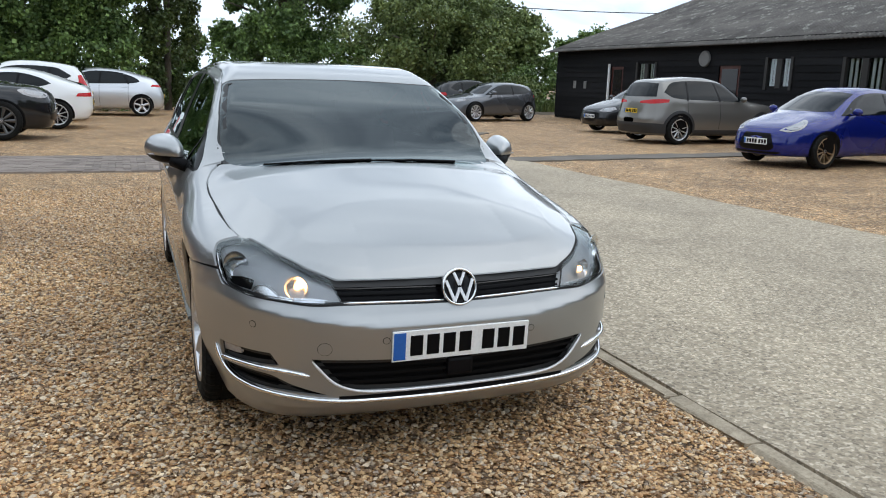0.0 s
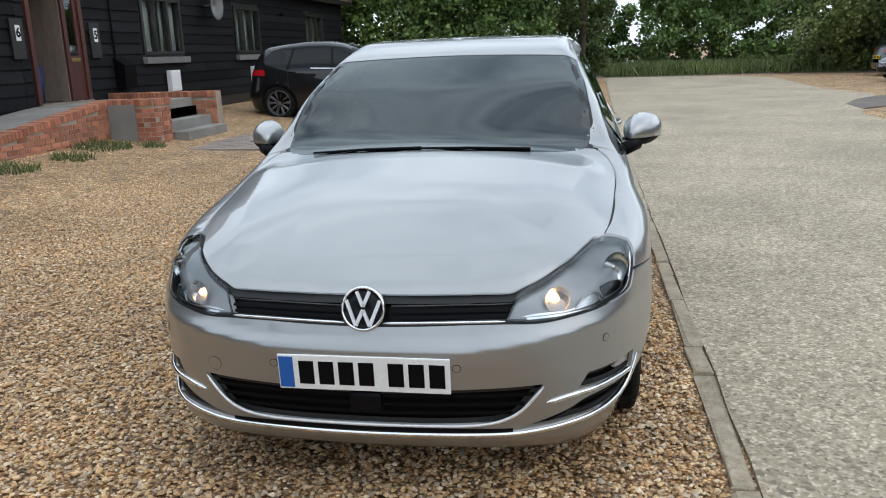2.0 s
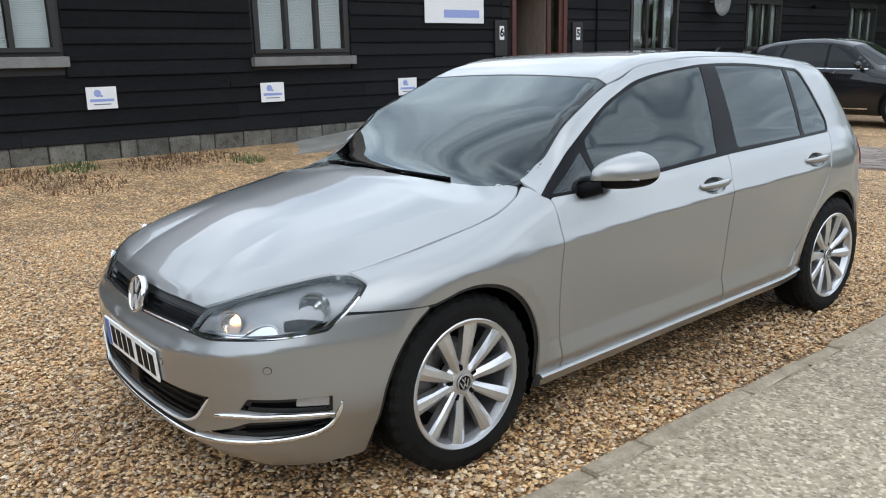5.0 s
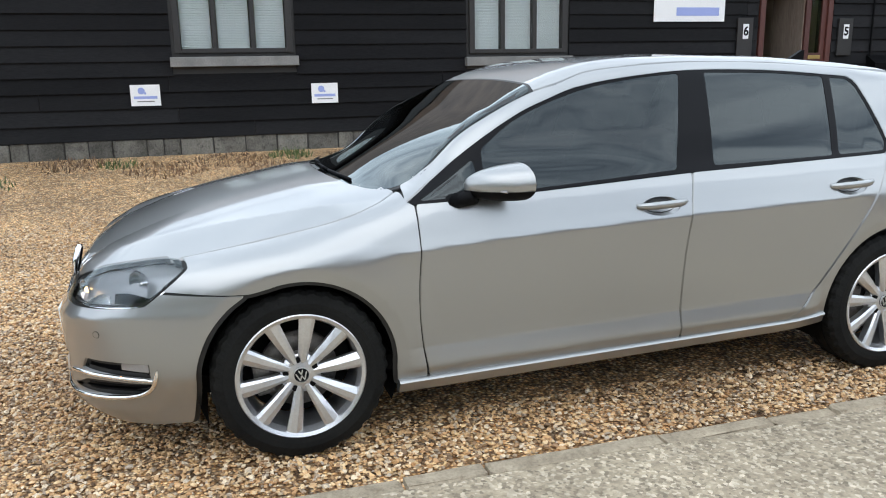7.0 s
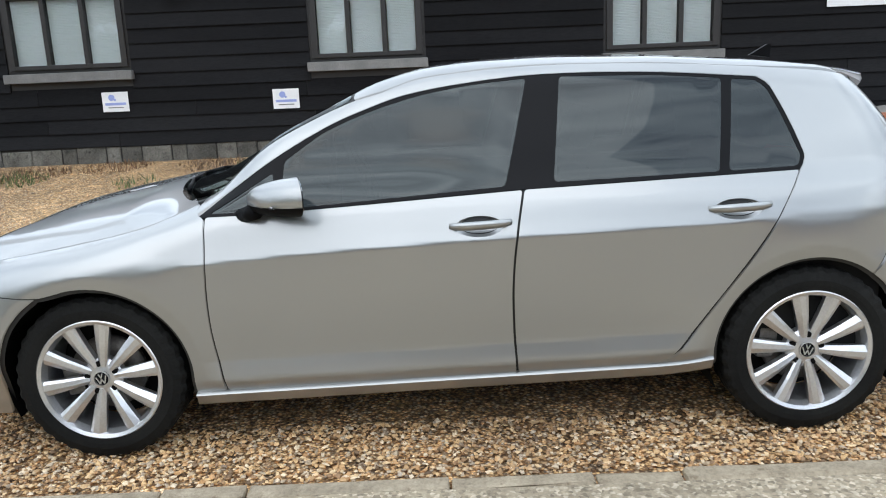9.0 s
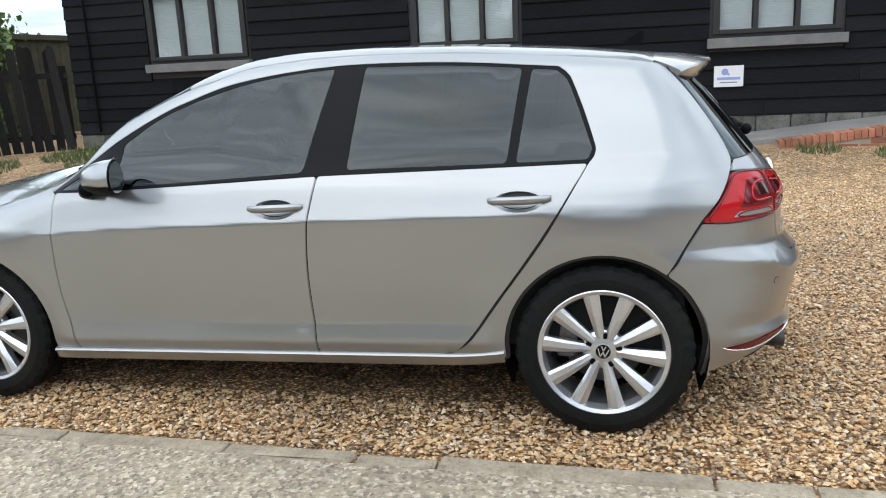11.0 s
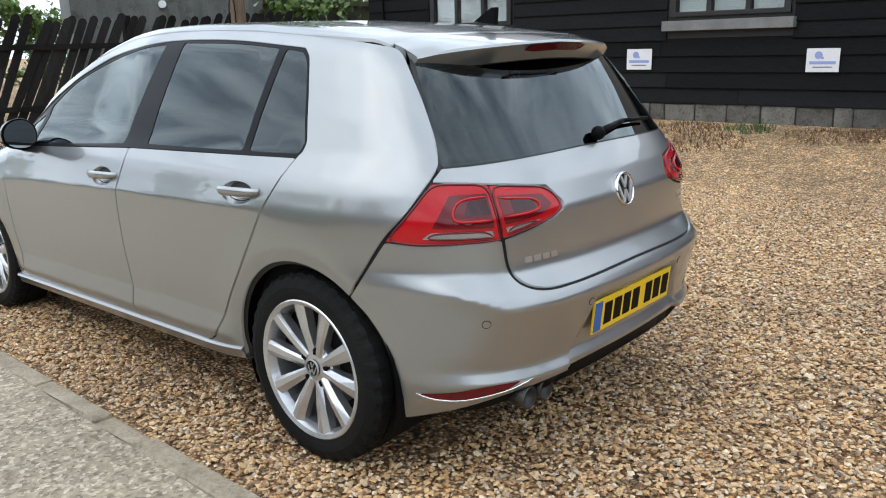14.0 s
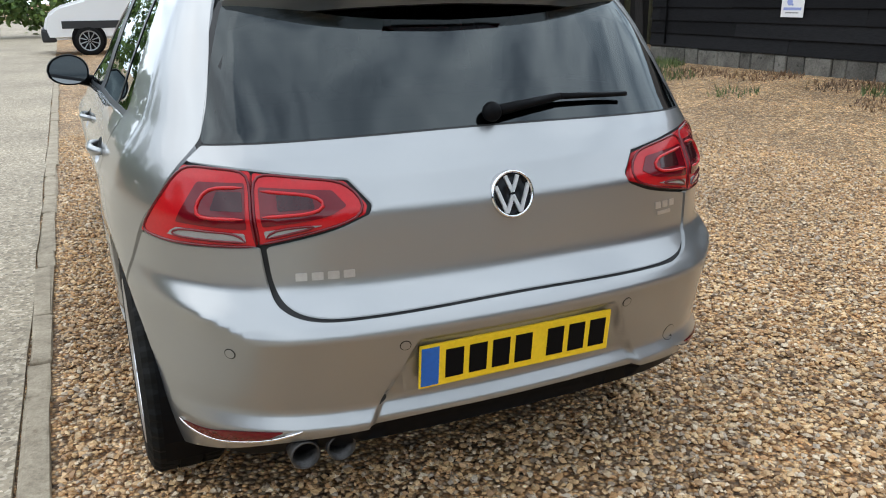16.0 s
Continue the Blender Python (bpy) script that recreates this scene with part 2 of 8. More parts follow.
LEAF_OAK = leaf_mat("oak_leaf", (0.06, 0.11, 0.035), (0.20, 0.30, 0.09))
LEAF_WILLOW = leaf_mat("pale_leaf", (0.075, 0.115, 0.035), (0.21, 0.26, 0.09))
LEAF_HEDGE = leaf_mat("hedge_leaf", (0.055, 0.10, 0.028), (0.20, 0.30, 0.085))
LEAF_CONIFER = leaf_mat("conifer_leaf", (0.03, 0.055, 0.012), (0.09, 0.12, 0.03))
GRASS = leaf_mat("grass_blade", (0.06, 0.10, 0.025), (0.22, 0.26, 0.09))
WEED = leaf_mat("weed_leaf", (0.05, 0.08, 0.025), (0.15, 0.19, 0.07))
DRYWEED = leaf_mat("dry_weed", (0.10, 0.05, 0.03), (0.24, 0.15, 0.09))


# ---- helpers for building ----
def thing(name, label, category, at=(0, 0, 0), turn=0.0, group="", kind=""):
    ob = new(name)
    ob.matrix_world = pose(*at, 0, 0, turn)
    return tagged(ob, label, category, group, kind)


def finish(bm, name, material, smooth=False):
    me = bpy.data.meshes.new(name)
    bm.to_mesh(me)
    bm.free()
    for mt in material if isinstance(material, (list, tuple)) else [material]:
        me.materials.append(mt)
    if smooth:
        me.polygons.foreach_set("use_smooth", [True] * len(me.polygons))
    return me


def part(name, bm, material, parent, label="", smooth=False):
    ob = new(name, finish(bm, name, material, smooth) if isinstance(bm, bmesh.types.BMesh) else bm)
    ob.parent = parent
    return tagged(ob, label)


def raw_mesh(name, verts, faces, material, smooth=False):
    """A mesh from arrays; faces all of one size."""
    verts, faces = np.asarray(verts, np.float32), np.asarray(faces, np.int32)
    me = bpy.data.meshes.new(name)
    k = faces.shape[1]
    me.vertices.add(len(verts))
    me.vertices.foreach_set("co", verts.ravel())
    me.loops.add(faces.size)
    me.loops.foreach_set("vertex_index", faces.ravel())
    me.polygons.add(len(faces))
    me.polygons.foreach_set("loop_start", np.arange(0, faces.size, k, dtype=np.int32))
    me.polygons.foreach_set("use_smooth", np.full(len(faces), smooth))
    me.update(calc_edges=True)
    me.materials.append(material)
    return me


def box(bm, x0, x1, y0, y1, z0, z1, bevel=0.0, m=None):
    r = bmesh.ops.create_cube(bm, size=1.0)
    bmesh.ops.scale(bm, vec=(x1 - x0, y1 - y0, z1 - z0), verts=r["verts"])
    bmesh.ops.translate(bm, vec=((x0 + x1) / 2, (y0 + y1) / 2, (z0 + z1) / 2), verts=r["verts"])
    if m is not None:
        bmesh.ops.transform(bm, matrix=m, verts=r["verts"])
    if bevel:
        edges = list({e for v in r["verts"] for e in v.link_edges})
        bmesh.ops.bevel(bm, geom=edges, offset=bevel, segments=2, affect="EDGES", profile=0.6)
    return bm


def box_part(name, dims, material, parent, label="", bevel=0.0):
    return part(name, box(bmesh.new(), *dims, bevel=bevel), material, parent, label)


def tube(bm, p, q, r1, r2=None, sides=12, caps=True):
    p, q = Vector(p), Vector(q)
    r = bmesh.ops.create_cone(bm, cap_ends=caps, segments=sides, radius1=r1, radius2=r1 if r2 is None else r2, depth=(q - p).length)
    turn = (q - p).to_track_quat("Z", "Y").to_matrix().to_4x4()
    bmesh.ops.transform(bm, matrix=Matrix.Translation((p + q) / 2) @ turn, verts=r["verts"])
    return bm


def prism(bm, outline, x0, x1, axis="x"):
    """An outline of two coordinates, pushed along an axis from x0 to x1."""
    def place(a, b, c):
        return {"x": (c, a, b), "y": (a, c, b), "z": (a, b, c)}[axis]
    lo = [bm.verts.new(place(a, b, x0)) for a, b in outline]
    hi = [bm.verts.new(place(a, b, x1)) for a, b in outline]
    bm.faces.new(lo[::-1])
    bm.faces.new(hi)
    for i in range(len(lo)):
        bm.faces.new((lo[i], lo[i - 1], hi[i - 1], hi[i]))
    bmesh.ops.recalc_face_normals(bm, faces=bm.faces)
    return bm


# ---- ground ----
def rise(x, y):
    """The yard is level, and climbs a little to the timber building."""
    t = np.clip((-4.5 - np.asarray(x, float)) / 3.6, 0, 1)
    return 0.24 * t * t * (3 - 2 * t)


def grid_ground():
    xs = np.unique(np.concatenate([np.linspace(-400, -40, 10), np.linspace(-30, -10, 9), np.linspace(-9, -4, 21), np.linspace(-3, 30, 23), np.linspace(40, 400, 10)]))
    ys = np.unique(np.concatenate([np.linspace(-400, -40, 10), np.linspace(-30, 40, 36), np.linspace(50, 400, 10)]))
    X, Y = np.meshgrid(xs, ys, indexing="ij")
    Z = rise(X, Y) - 0.02
    n, k = X.shape
    idx = np.arange(n * k).reshape(n, k)
    f = np.stack([idx[:-1, :-1], idx[1:, :-1], idx[1:, 1:], idx[:-1, 1:]], -1).reshape(-1, 4)
    return np.stack([X, Y, Z], -1).reshape(-1, 3), f


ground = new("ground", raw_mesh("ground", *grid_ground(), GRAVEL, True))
tagged(ground, "yard of loose golden-brown gravel", "ground", kind="structure")

DRIVE = [(1.18, -60), (1.18, 0), (1.2, 8), (1.32, 14), (1.62, 30.6), (4.5, 30.4), (6.8, 28.9), (7.5, 26.5), (7.2, 22), (7.1, 19), (7.5, 16.4), (6.3, 13.6), (5.6, 11.2), (5.55, 7), (5.65, 4), (5.7, 2), (5.9, -6), (6.4, -14), (9, -22), (14, -60)]


def build_drive():
    bm = bmesh.new()
    rnd = random.Random(4)
    pts = []
    for (a, b), (c, d) in zip(DRIVE, DRIVE[1:] + DRIVE[:1]):
        n = max(1, int(math.hypot(c - a, d - b) / 0.35))
        for i in range(n):
            t = i / n
            w = 0.035 if max(a, c) > 2 else 0.006
            pts.append((a + (c - a) * t + rnd.uniform(-w, w), b + (d - b) * t))
    prism(bm, pts, -0.12, 0.0, "z")
    return bm


drive = new("road", finish(build_drive(), "road", CONCRETE))
tagged(drive, "worn concrete drive with exposed aggregate", "drive", kind="structure")


def build_kerb():
    rnd = random.Random(8)
    kerb = thing("kerb", "flush concrete edging along the drive, chipped", "kerb", kind="structure")
    y = -14.0
    while y < 30:
        w = rnd.choice([0.5, 0.91, 0.7, 0.3])
        bm = bmesh.new()
        x = 1.13 + max(0, y - 2) * 0.0155
        box(bm, x - 0.035, x + 0.047, y + 0.004, y + w - 0.004, -0.1, 0.0 + rnd.uniform(-0.005, 0.006), 0.014)
        for v in bm.verts:
            v.co += Vector((rnd.uniform(-0.012, 0.010), 0, rnd.uniform(-0.005, 0.003)))
        part("kerb_stone", bm, KERB, kerb)
        y += w


build_kerb()

# ---- timber building along the yard's west side ----
WX = -8.1  # outer face of its boards
Y0, Y1, EAVE = -7.65, 24.9, 3.25
WINDOWS = [(-6.12, -4.47, 1.60, 2.62), (-1.78, -0.24, 1.60, 2.62), (2.43, 3.99, 1.55, 2.62), (11.02, 12.66, 1.48, 2.62), (15.5, 17.1, 1.48, 2.62), (20.9, 22.6, 1.6, 2.62)]
DOOR = (7.58, 9.0, 0.70, 2.75)
west = thing("wall_west", "black-tarred weatherboarded timber building wall", "wall", kind="structure")


def build_west_shell():
    bm = bmesh.new()
    x0, x1 = WX - 0.32, WX - 0.03
    cuts = sorted([(a, b, lo, hi) for a, b, lo, hi in WINDOWS] + [DOOR])
    y = Y0 + 0.02
    for a, b, lo, hi in cuts:
        box(bm, x0, x1, y, a, 0.1, EAVE)
        box(bm, x0, x1, a, b, 0.1, lo)
        box(bm, x0, x1, a, b, hi, EAVE)
        y = b
    box(bm, x0, x1, y, Y1 - 0.02, 0.1, EAVE)
    part("wall_core", bm, FRAME, west)
    for name, d in (("end_wall", (WX - 8, WX - 0.03, Y0, Y0 + 0.3, 0, EAVE)), ("end_wall", (WX - 8, WX - 0.03, Y1 - 0.3, Y1, 0, EAVE)), ("back_wall", (WX - 8.3, WX - 8, Y0, Y1, 0, EAVE))):
        box_part(name, d, BOARD, west)
    rooms = bmesh.new()
    box(rooms, WX - 3.5, WX - 0.33, Y0 + 0.4, Y1 - 0.4, 0.66, 0.69)
    part("room_floor", rooms, ROOM, west)
    box_part("room_wall", (WX - 3.6, WX - 3.5, Y0 + 0.4, Y1 - 0.4, 0.69, EAVE), ROOM, west)
    for y in (7.3, 9.3):
        box_part("partition", (WX - 3.5, WX - 0.33, y - 0.05, y + 0.05, 0.69, EAVE), ROOM, west)
    roof = tagged(new("roof_west", finish(prism(bmesh.new(), [(WX + 0.35, EAVE - 0.08), (WX + 0.35, EAVE + 0.04), (WX - 4.1, EAVE + 2.5), (WX - 8.6, EAVE + 0.04), (WX - 8.6, EAVE - 0.08), (WX - 4.1, EAVE + 2.35)], Y0 - 0.3, Y1 + 0.35, "y"), "roof", ROOF_TILE)), "brown tiled roof of the timber building", "roof", kind="structure")
    gable = bmesh.new()
    prism(gable, [(WX - 0.03, EAVE), (WX - 8.3, EAVE), (WX - 4.1, EAVE + 2.33)], Y0, Y0 + 0.2, "y")
    part("gable", gable, BOARD, west)
    gable = bmesh.new()
    prism(gable, [(WX - 0.03, EAVE), (WX - 8.3, EAVE), (WX - 4.1, EAVE + 2.33)], Y1 - 0.2, Y1, "y")
    part("gable", gable, BOARD, west)
    box_part("eaves_board", (WX + 0.28, WX + 0.32, Y0 - 0.28, Y1 + 0.33, EAVE - 0.22, EAVE - 0.08), FRAME, west)


build_west_shell()


def clapboards(parent, face, rows_z, y0, y1, holes, seed, along="y", length=3.9, gap=0.206):
    """Lapped feather-edge boards; face(y) gives the outer face's x (or for along='x' its y)."""
    rnd = random.Random(seed)
    for z in rows_z:
        spans = [(y0, y1)]
        for a, b, lo, hi in holes:
            if z + gap * 0.6 > lo and z + gap * 0.4 < hi:
                spans = [s for p, q in spans for s in ((p, min(q, a)), (max(p, b), q)) if s[1] - s[0] > 0.05]
        for p, q in spans:
            y = p - (rnd.uniform(0.5, length) if q - p > length else 0)
            while y < q:
                a, b = max(y, p), min(y + length, q)
                if b - a > 0.03:
                    bm = bmesh.new()
                    dz = rnd.uniform(-0.006, 0.006)
                    lean = rnd.uniform(-0.004, 0.004)
                    prism(bm, [(-0.045, z - 0.012 + dz), (0.002 + lean, z - 0.012 + dz), (0.004 + lean, z - 0.006 + dz), (-0.026, z + gap + 0.02), (-0.045, z + gap + 0.02)], a + 0.003, b - 0.003, "y")
                    part("board", bm, BOARD, parent).location.x = face
                y += length


clapboards(west, WX, [0.47 + 0.206 * i for i in range(14)], Y0, 7.3, [(a - 0.06, b + 0.06, lo - 0.2, hi + 0.06) for a, b, lo, hi in WINDOWS], 1)
clapboards(west, WX, [0.47 + 0.206 * i for i in range(14)], 7.3, Y1, [(a - 0.06, b + 0.06, lo - 0.2, hi + 0.06) for a, b, lo, hi in WINDOWS] + [(DOOR[0] - 0.06, DOOR[1] + 0.06, 0.4, DOOR[3])], 2)


def build_plinth():
    rnd = random.Random(3)
    plinth = thing("plinth", "rough grey concrete block plinth under the boards", "plinth", kind="structure")
    box_part("plinth_core", (WX - 0.3, WX - 0.035, Y0, 7.0, 0, 0.46), MORTAR, plinth)
    y = Y0
    while y < 6.0:
        w = rnd.choice([0.44, 0.44, 0.44, 0.3, 0.22])
        bm = box(bmesh.new(), WX - 0.2, WX - 0.012 + rnd.uniform(-0.01, 0.012), y + 0.008, y + w - 0.008, 0.15, 0.452 + rnd.uniform(-0.012, 0.006), 0.018)
        for v in bm.verts:
            v.co += Vector((rnd.uniform(-0.005, 0.005), rnd.uniform(-0.006, 0.006), rnd.uniform(-0.006, 0.006)))
        part("block", bm, BLOCK, plinth)
        y += w


build_plinth()


def build_window(i, y0, y1, z0, z1, blinds):
    win = thing("window_%d" % i, "three-light window in a dark frame with %s" % ("white venetian blinds drawn" if blinds else "pale curtains behind"), "window", kind="structure")
    bm = bmesh.new()
    x0, x1 = WX - 0.12, WX + 0.012
    t = 0.065
    box(bm, x0, x1, y0 - 0.02, y0 + t, z0 - 0.01, z1 + 0.02, 0.006)
    box(bm, x0, x1, y1 - t, y1 + 0.02, z0 - 0.01, z1 + 0.02, 0.006)
    box(bm, x0, x1, y0 + t, y1 - t, z0 - 0.01, z0 + t * 0.8, 0.006)
    box(bm, x0, x1, y0 + t, y1 - t, z1 - t, z1 + 0.02, 0.006)
    part("window_frame", bm, FRAME, win)
    w = (y1 - y0) / 3
    for k in (1, 2):
        box_part("mullion", (x0, x1 - 0.008, y0 + w * k - 0.032, y0 + w * k + 0.032, z0 + 0.05, z1 - 0.06), FRAME, win, bevel=0.005)
    for k in range(3):
        a, b = y0 + w * k + (t if k == 0 else 0.034), y0 + w * (k + 1) - (t if k == 2 else 0.034)
        ob = box_part("pane", (WX - 0.05, WX - 0.045, a, b, z0 + 0.05, z1 - 0.06), PANE, win)
        ob.visible_shadow = False
        if blinds:
            bm = bmesh.new()
            z = z0 + 0.06
            while z < z1 - 0.06:
                box(bm, WX - 0.1, WX - 0.075, a + 0.01, b - 0.01, z, z + 0.004, 0, Matrix.Translation((WX - 0.088, 0, z)) @ Matrix.Rotation(0.9, 4, "Y") @ Matrix.Translation((-WX + 0.088, 0, -z)))
                z += 0.022
            part("blind", bm, BLIND, win, "white venetian blind")
        else:
            bm = bmesh.new()
            n = 24
            vs = [[bm.verts.new((WX - 0.16 + 0.015 * math.sin(j * 1.9 + k), a + (b - a) * j / n, z)) for j in range(n + 1)] for z in (z0, z1)]
            for j in range(n):
                if k != 1 or j < 6 or j > 18:
                    bm.faces.new((vs[0][j], vs[0][j + 1], vs[1][j + 1], vs[1][j]))
            ob = part("curtain", bm, CURTAIN, win, "pale curtain", True)
            ob.modifiers.new("thick", "SOLIDIFY").thickness = 0.004
    box_part("window_sill", (WX - 0.05, WX + 0.10, y0 - 0.09, y1 + 0.09, z0 - 0.19, z0 - 0.06), SILL, win, "grey weathered sill", 0.008)


PANE = plain_mat("window_pane", (0.9, 0.95, 0.95), 0.01, relief=0)
PANE.node_tree.nodes["Principled BSDF"].inputs["Transmission Weight"].default_value = 1.0
CURTAIN = plain_mat("curtain", (0.45, 0.47, 0.46), 0.9)
for i, w in enumerate(WINDOWS):
    build_window(i + 1, *w, i < 3)


def build_door():
    y0, y1, z0, z1 = DOOR
    d = thing("door_1", "dark red-brown entrance door standing open beside a glazed side light", "door", kind="structure")
    bm = bmesh.new()
    box(bm, WX - 0.14, WX + 0.02, y0 - 0.03, y0 + 0.07, z0, z1, 0.006)
    box(bm, WX - 0.14, WX + 0.02, y1 - 0.07, y1 + 0.03, z0, z1, 0.006)
    box(bm, WX - 0.14, WX + 0.02, y0 + 0.07, y1 - 0.07, z1 - 0.08, z1, 0.006)
    part("door_frame", bm, REDWOOD, d)
    box_part("threshold", (WX - 0.16, WX + 0.07, y0, y1, z0 - 0.05, z0 + 0.012), POLEWOOD, d, bevel=0.006)
    leaf = bmesh.new()
    a, b = y1 - 0.50, y1 - 0.07
    box(leaf, WX - 0.06, WX - 0.015, a, a + 0.10, z0 + 0.02, z1 - 0.08, 0.004)
    box(leaf, WX - 0.06, WX - 0.015, b - 0.10, b, z0 + 0.02, z1 - 0.08, 0.004)
    box(leaf, WX - 0.06, WX - 0.015, a + 0.10, b - 0.10, z0 + 0.02, z0 + 0.78, 0.004)
    box(leaf, WX - 0.06, WX - 0.015, a + 0.10, b - 0.10, z1 - 0.2, z1 - 0.08, 0.004)
    lf = part("side_leaf", leaf, REDWOOD, d)
    pane = box_part("pane", (WX - 0.04, WX - 0.035, a + 0.10, b - 0.10, z0 + 0.78, z1 - 0.2), PANE, lf)
    pane.visible_shadow = False
    box_part("letter_plate", (WX - 0.015, WX - 0.005, a + 0.1, a + 0.35, z0 + 0.68, z0 + 0.74), BRASS, lf, "brass letter plate", 0.003)
    open_leaf = bmesh.new()
    m = Matrix.Translation((WX - 0.06, a, 0)) @ Matrix.Rotation(radians(82), 4, "Z")
    box(open_leaf, 0, 0.045, -0.0, 0.82, z0 + 0.02, z1 - 0.1, 0.004, Matrix.Translation((WX - 0.06, a - 0.02, 0)) @ Matrix.Rotation(radians(88), 4, "Z"))
    part("door_leaf", open_leaf, POLEWOOD, d, "door leaf folded inwards")
    bin_bm = bmesh.new()
    tube(bin_bm, (WX - 0.55, y0 + 0.45, 0.7), (WX - 0.55, y0 + 0.45, 1.32), 0.27, 0.30, 28)
    tagged(new("storage_drum", finish(bin_bm, "storage_drum", BLUE, True)), "tall blue plastic drum just inside the doorway", "drum")


build_door()


# ---- cars: smooth bodies as the overlap of side, top, front and rear surfaces ----
def table(rows, lo, hi, blur):
    a, b = zip(*rows)
    t = np.linspace(lo, hi, 3000)
    v = np.interp(t, a, b)
    k = max(1, int(blur / (hi - lo) * 3000))
    w = np.hanning(2 * k + 3)
    return t, np.convolve(np.pad(v, k + 1, mode="edge"), w / w.sum(), mode="valid")


def smax(a, b, k):
    h = np.maximum(k - np.abs(a - b), 0) / k
    return np.maximum(a, b) + h * h * k / 4


from mathutils import geometry


class Body:
    def __init__(s, side, plan, top, crown, front, rear, bow_f=(0.15, 1.7), bow_r=(0.12, 1.0), k=(0.10, 0.10, 0.10), sweep=0.3, arches=(), flare=0.0, blur=0.05, swell=0.0, floor=0.0):
        s.side, s.plan = table(side, 0, 2.2, 0.02), table(plan, -3, 3, 0.25)
        s.top, s.crown = table(top, -3, 3, blur * 2), table(crown, -3, 3, 0.3)
        s.front, s.rear = table(front, 0, 2.2, 0.03), table(rear, 0, 2.2, 0.03)
        s.bow_f, s.bow_r, s.k, s.sweep, s.arches, s.flare, s.swell, s.floor = bow_f, bow_r, k, sweep, arches, flare, swell, floor

    def f(s, p):
        x, y, z = np.abs(p[:, 0]), p[:, 1], p[:, 2]
        wide = np.interp(z, *s.side) - np.interp(y, *s.plan)
        for ya, za, ra in s.arches:
            d = np.hypot(y - ya, z - za) - ra
            wide = wide + s.flare * np.clip(1 - (d / 0.09) ** 2, 0, 1) ** 2
        wide = wide + s.swell * np.exp(-(((z - 0.43) / 0.19) ** 2)) * np.clip((y + 2.3) / 0.4, 0, 1) * np.clip((-0.95 - y) / 0.4, 0, 1) ** 2
        yy = y - s.sweep * x * x * np.clip((1.0 - y) / 1.2, 0, 1) * np.clip((y + 1.6) / 0.7, 0, 1)
        t = z - np.interp(yy, *s.top) + np.interp(y, *s.crown) * x**2.4
        fr = np.interp(z, *s.front) + s.bow_f[0] * x**2 + s.bow_f[1] * x**6 - y
        re = y - np.interp(z, *s.rear) + s.bow_r[0] * x**2 + s.bow_r[1] * x**6
        out = smax(smax(smax(x - wide, t * 0.85, s.k[0]), fr, s.k[1]), re, s.k[2])
        return smax(out, s.floor - z, 0.06) if s.floor else out

    def cast(s, o, d, far=1.6, n=64):
        """The first places where rays from o along d meet the skin."""
        o, d = np.atleast_2d(o).astype(float), np.atleast_2d(d).astype(float)
        o, d = np.broadcast_arrays(o, d)
        lo, hi = np.zeros(len(o)), np.full(len(o), np.nan)
        prev = np.zeros(len(o))
        for i in range(1, n + 1):
            t = far * i / n
            inside = s.f(o + d * t) < 0
            newly = inside & np.isnan(hi)
            hi[newly], lo[newly] = t, prev[newly]
            prev[:] = t
        miss = np.isnan(hi)
        hi[miss] = lo[miss] = far
        for _ in range(20):
            mid = (lo + hi) / 2
            inside = s.f(o + d * mid[:, None]) < 0
            hi, lo = np.where(inside, mid, hi), np.where(inside, lo, mid)
        return o + d * hi[:, None], miss

    def normal(s, p):
        e = 3e-3
        g = np.stack([s.f(p + e * v) - s.f(p - e * v) for v in np.eye(3)], -1)
        return g / np.maximum(np.linalg.norm(g, axis=1, keepdims=True), 1e-9)

    def chart(s, kind, a, b):
        """Charts: L from the side (y, z); F, R round an upright axis (degrees, z); T from above (x, y)."""
        a, b = np.asarray(a, float), np.asarray(b, float)
        z0 = np.zeros_like(a)
        if kind == "L":
            return s.cast(np.stack([z0 + 1.3, a, b], -1), np.array([[-1.0, 0, 0]]), 1.3)
        if kind == "T":
            return s.cast(np.stack([a, b, z0 + 2.1], -1), np.array([[0, 0, -1.0]]), 1.9)
        c, w = (-1.0, -1) if kind == "F" else (0.9, 1)
        way = np.stack([np.sin(np.radians(a)), w * np.cos(np.radians(a)), z0], -1)
        return s.cast(np.stack([z0, z0 + c, b], -1) + way * 1.9, -way, 1.9)


def soft_step(t):
    t = np.clip(t, 0, 1)
    return t * t * (3 - 2 * t)


ARCH = 0.354


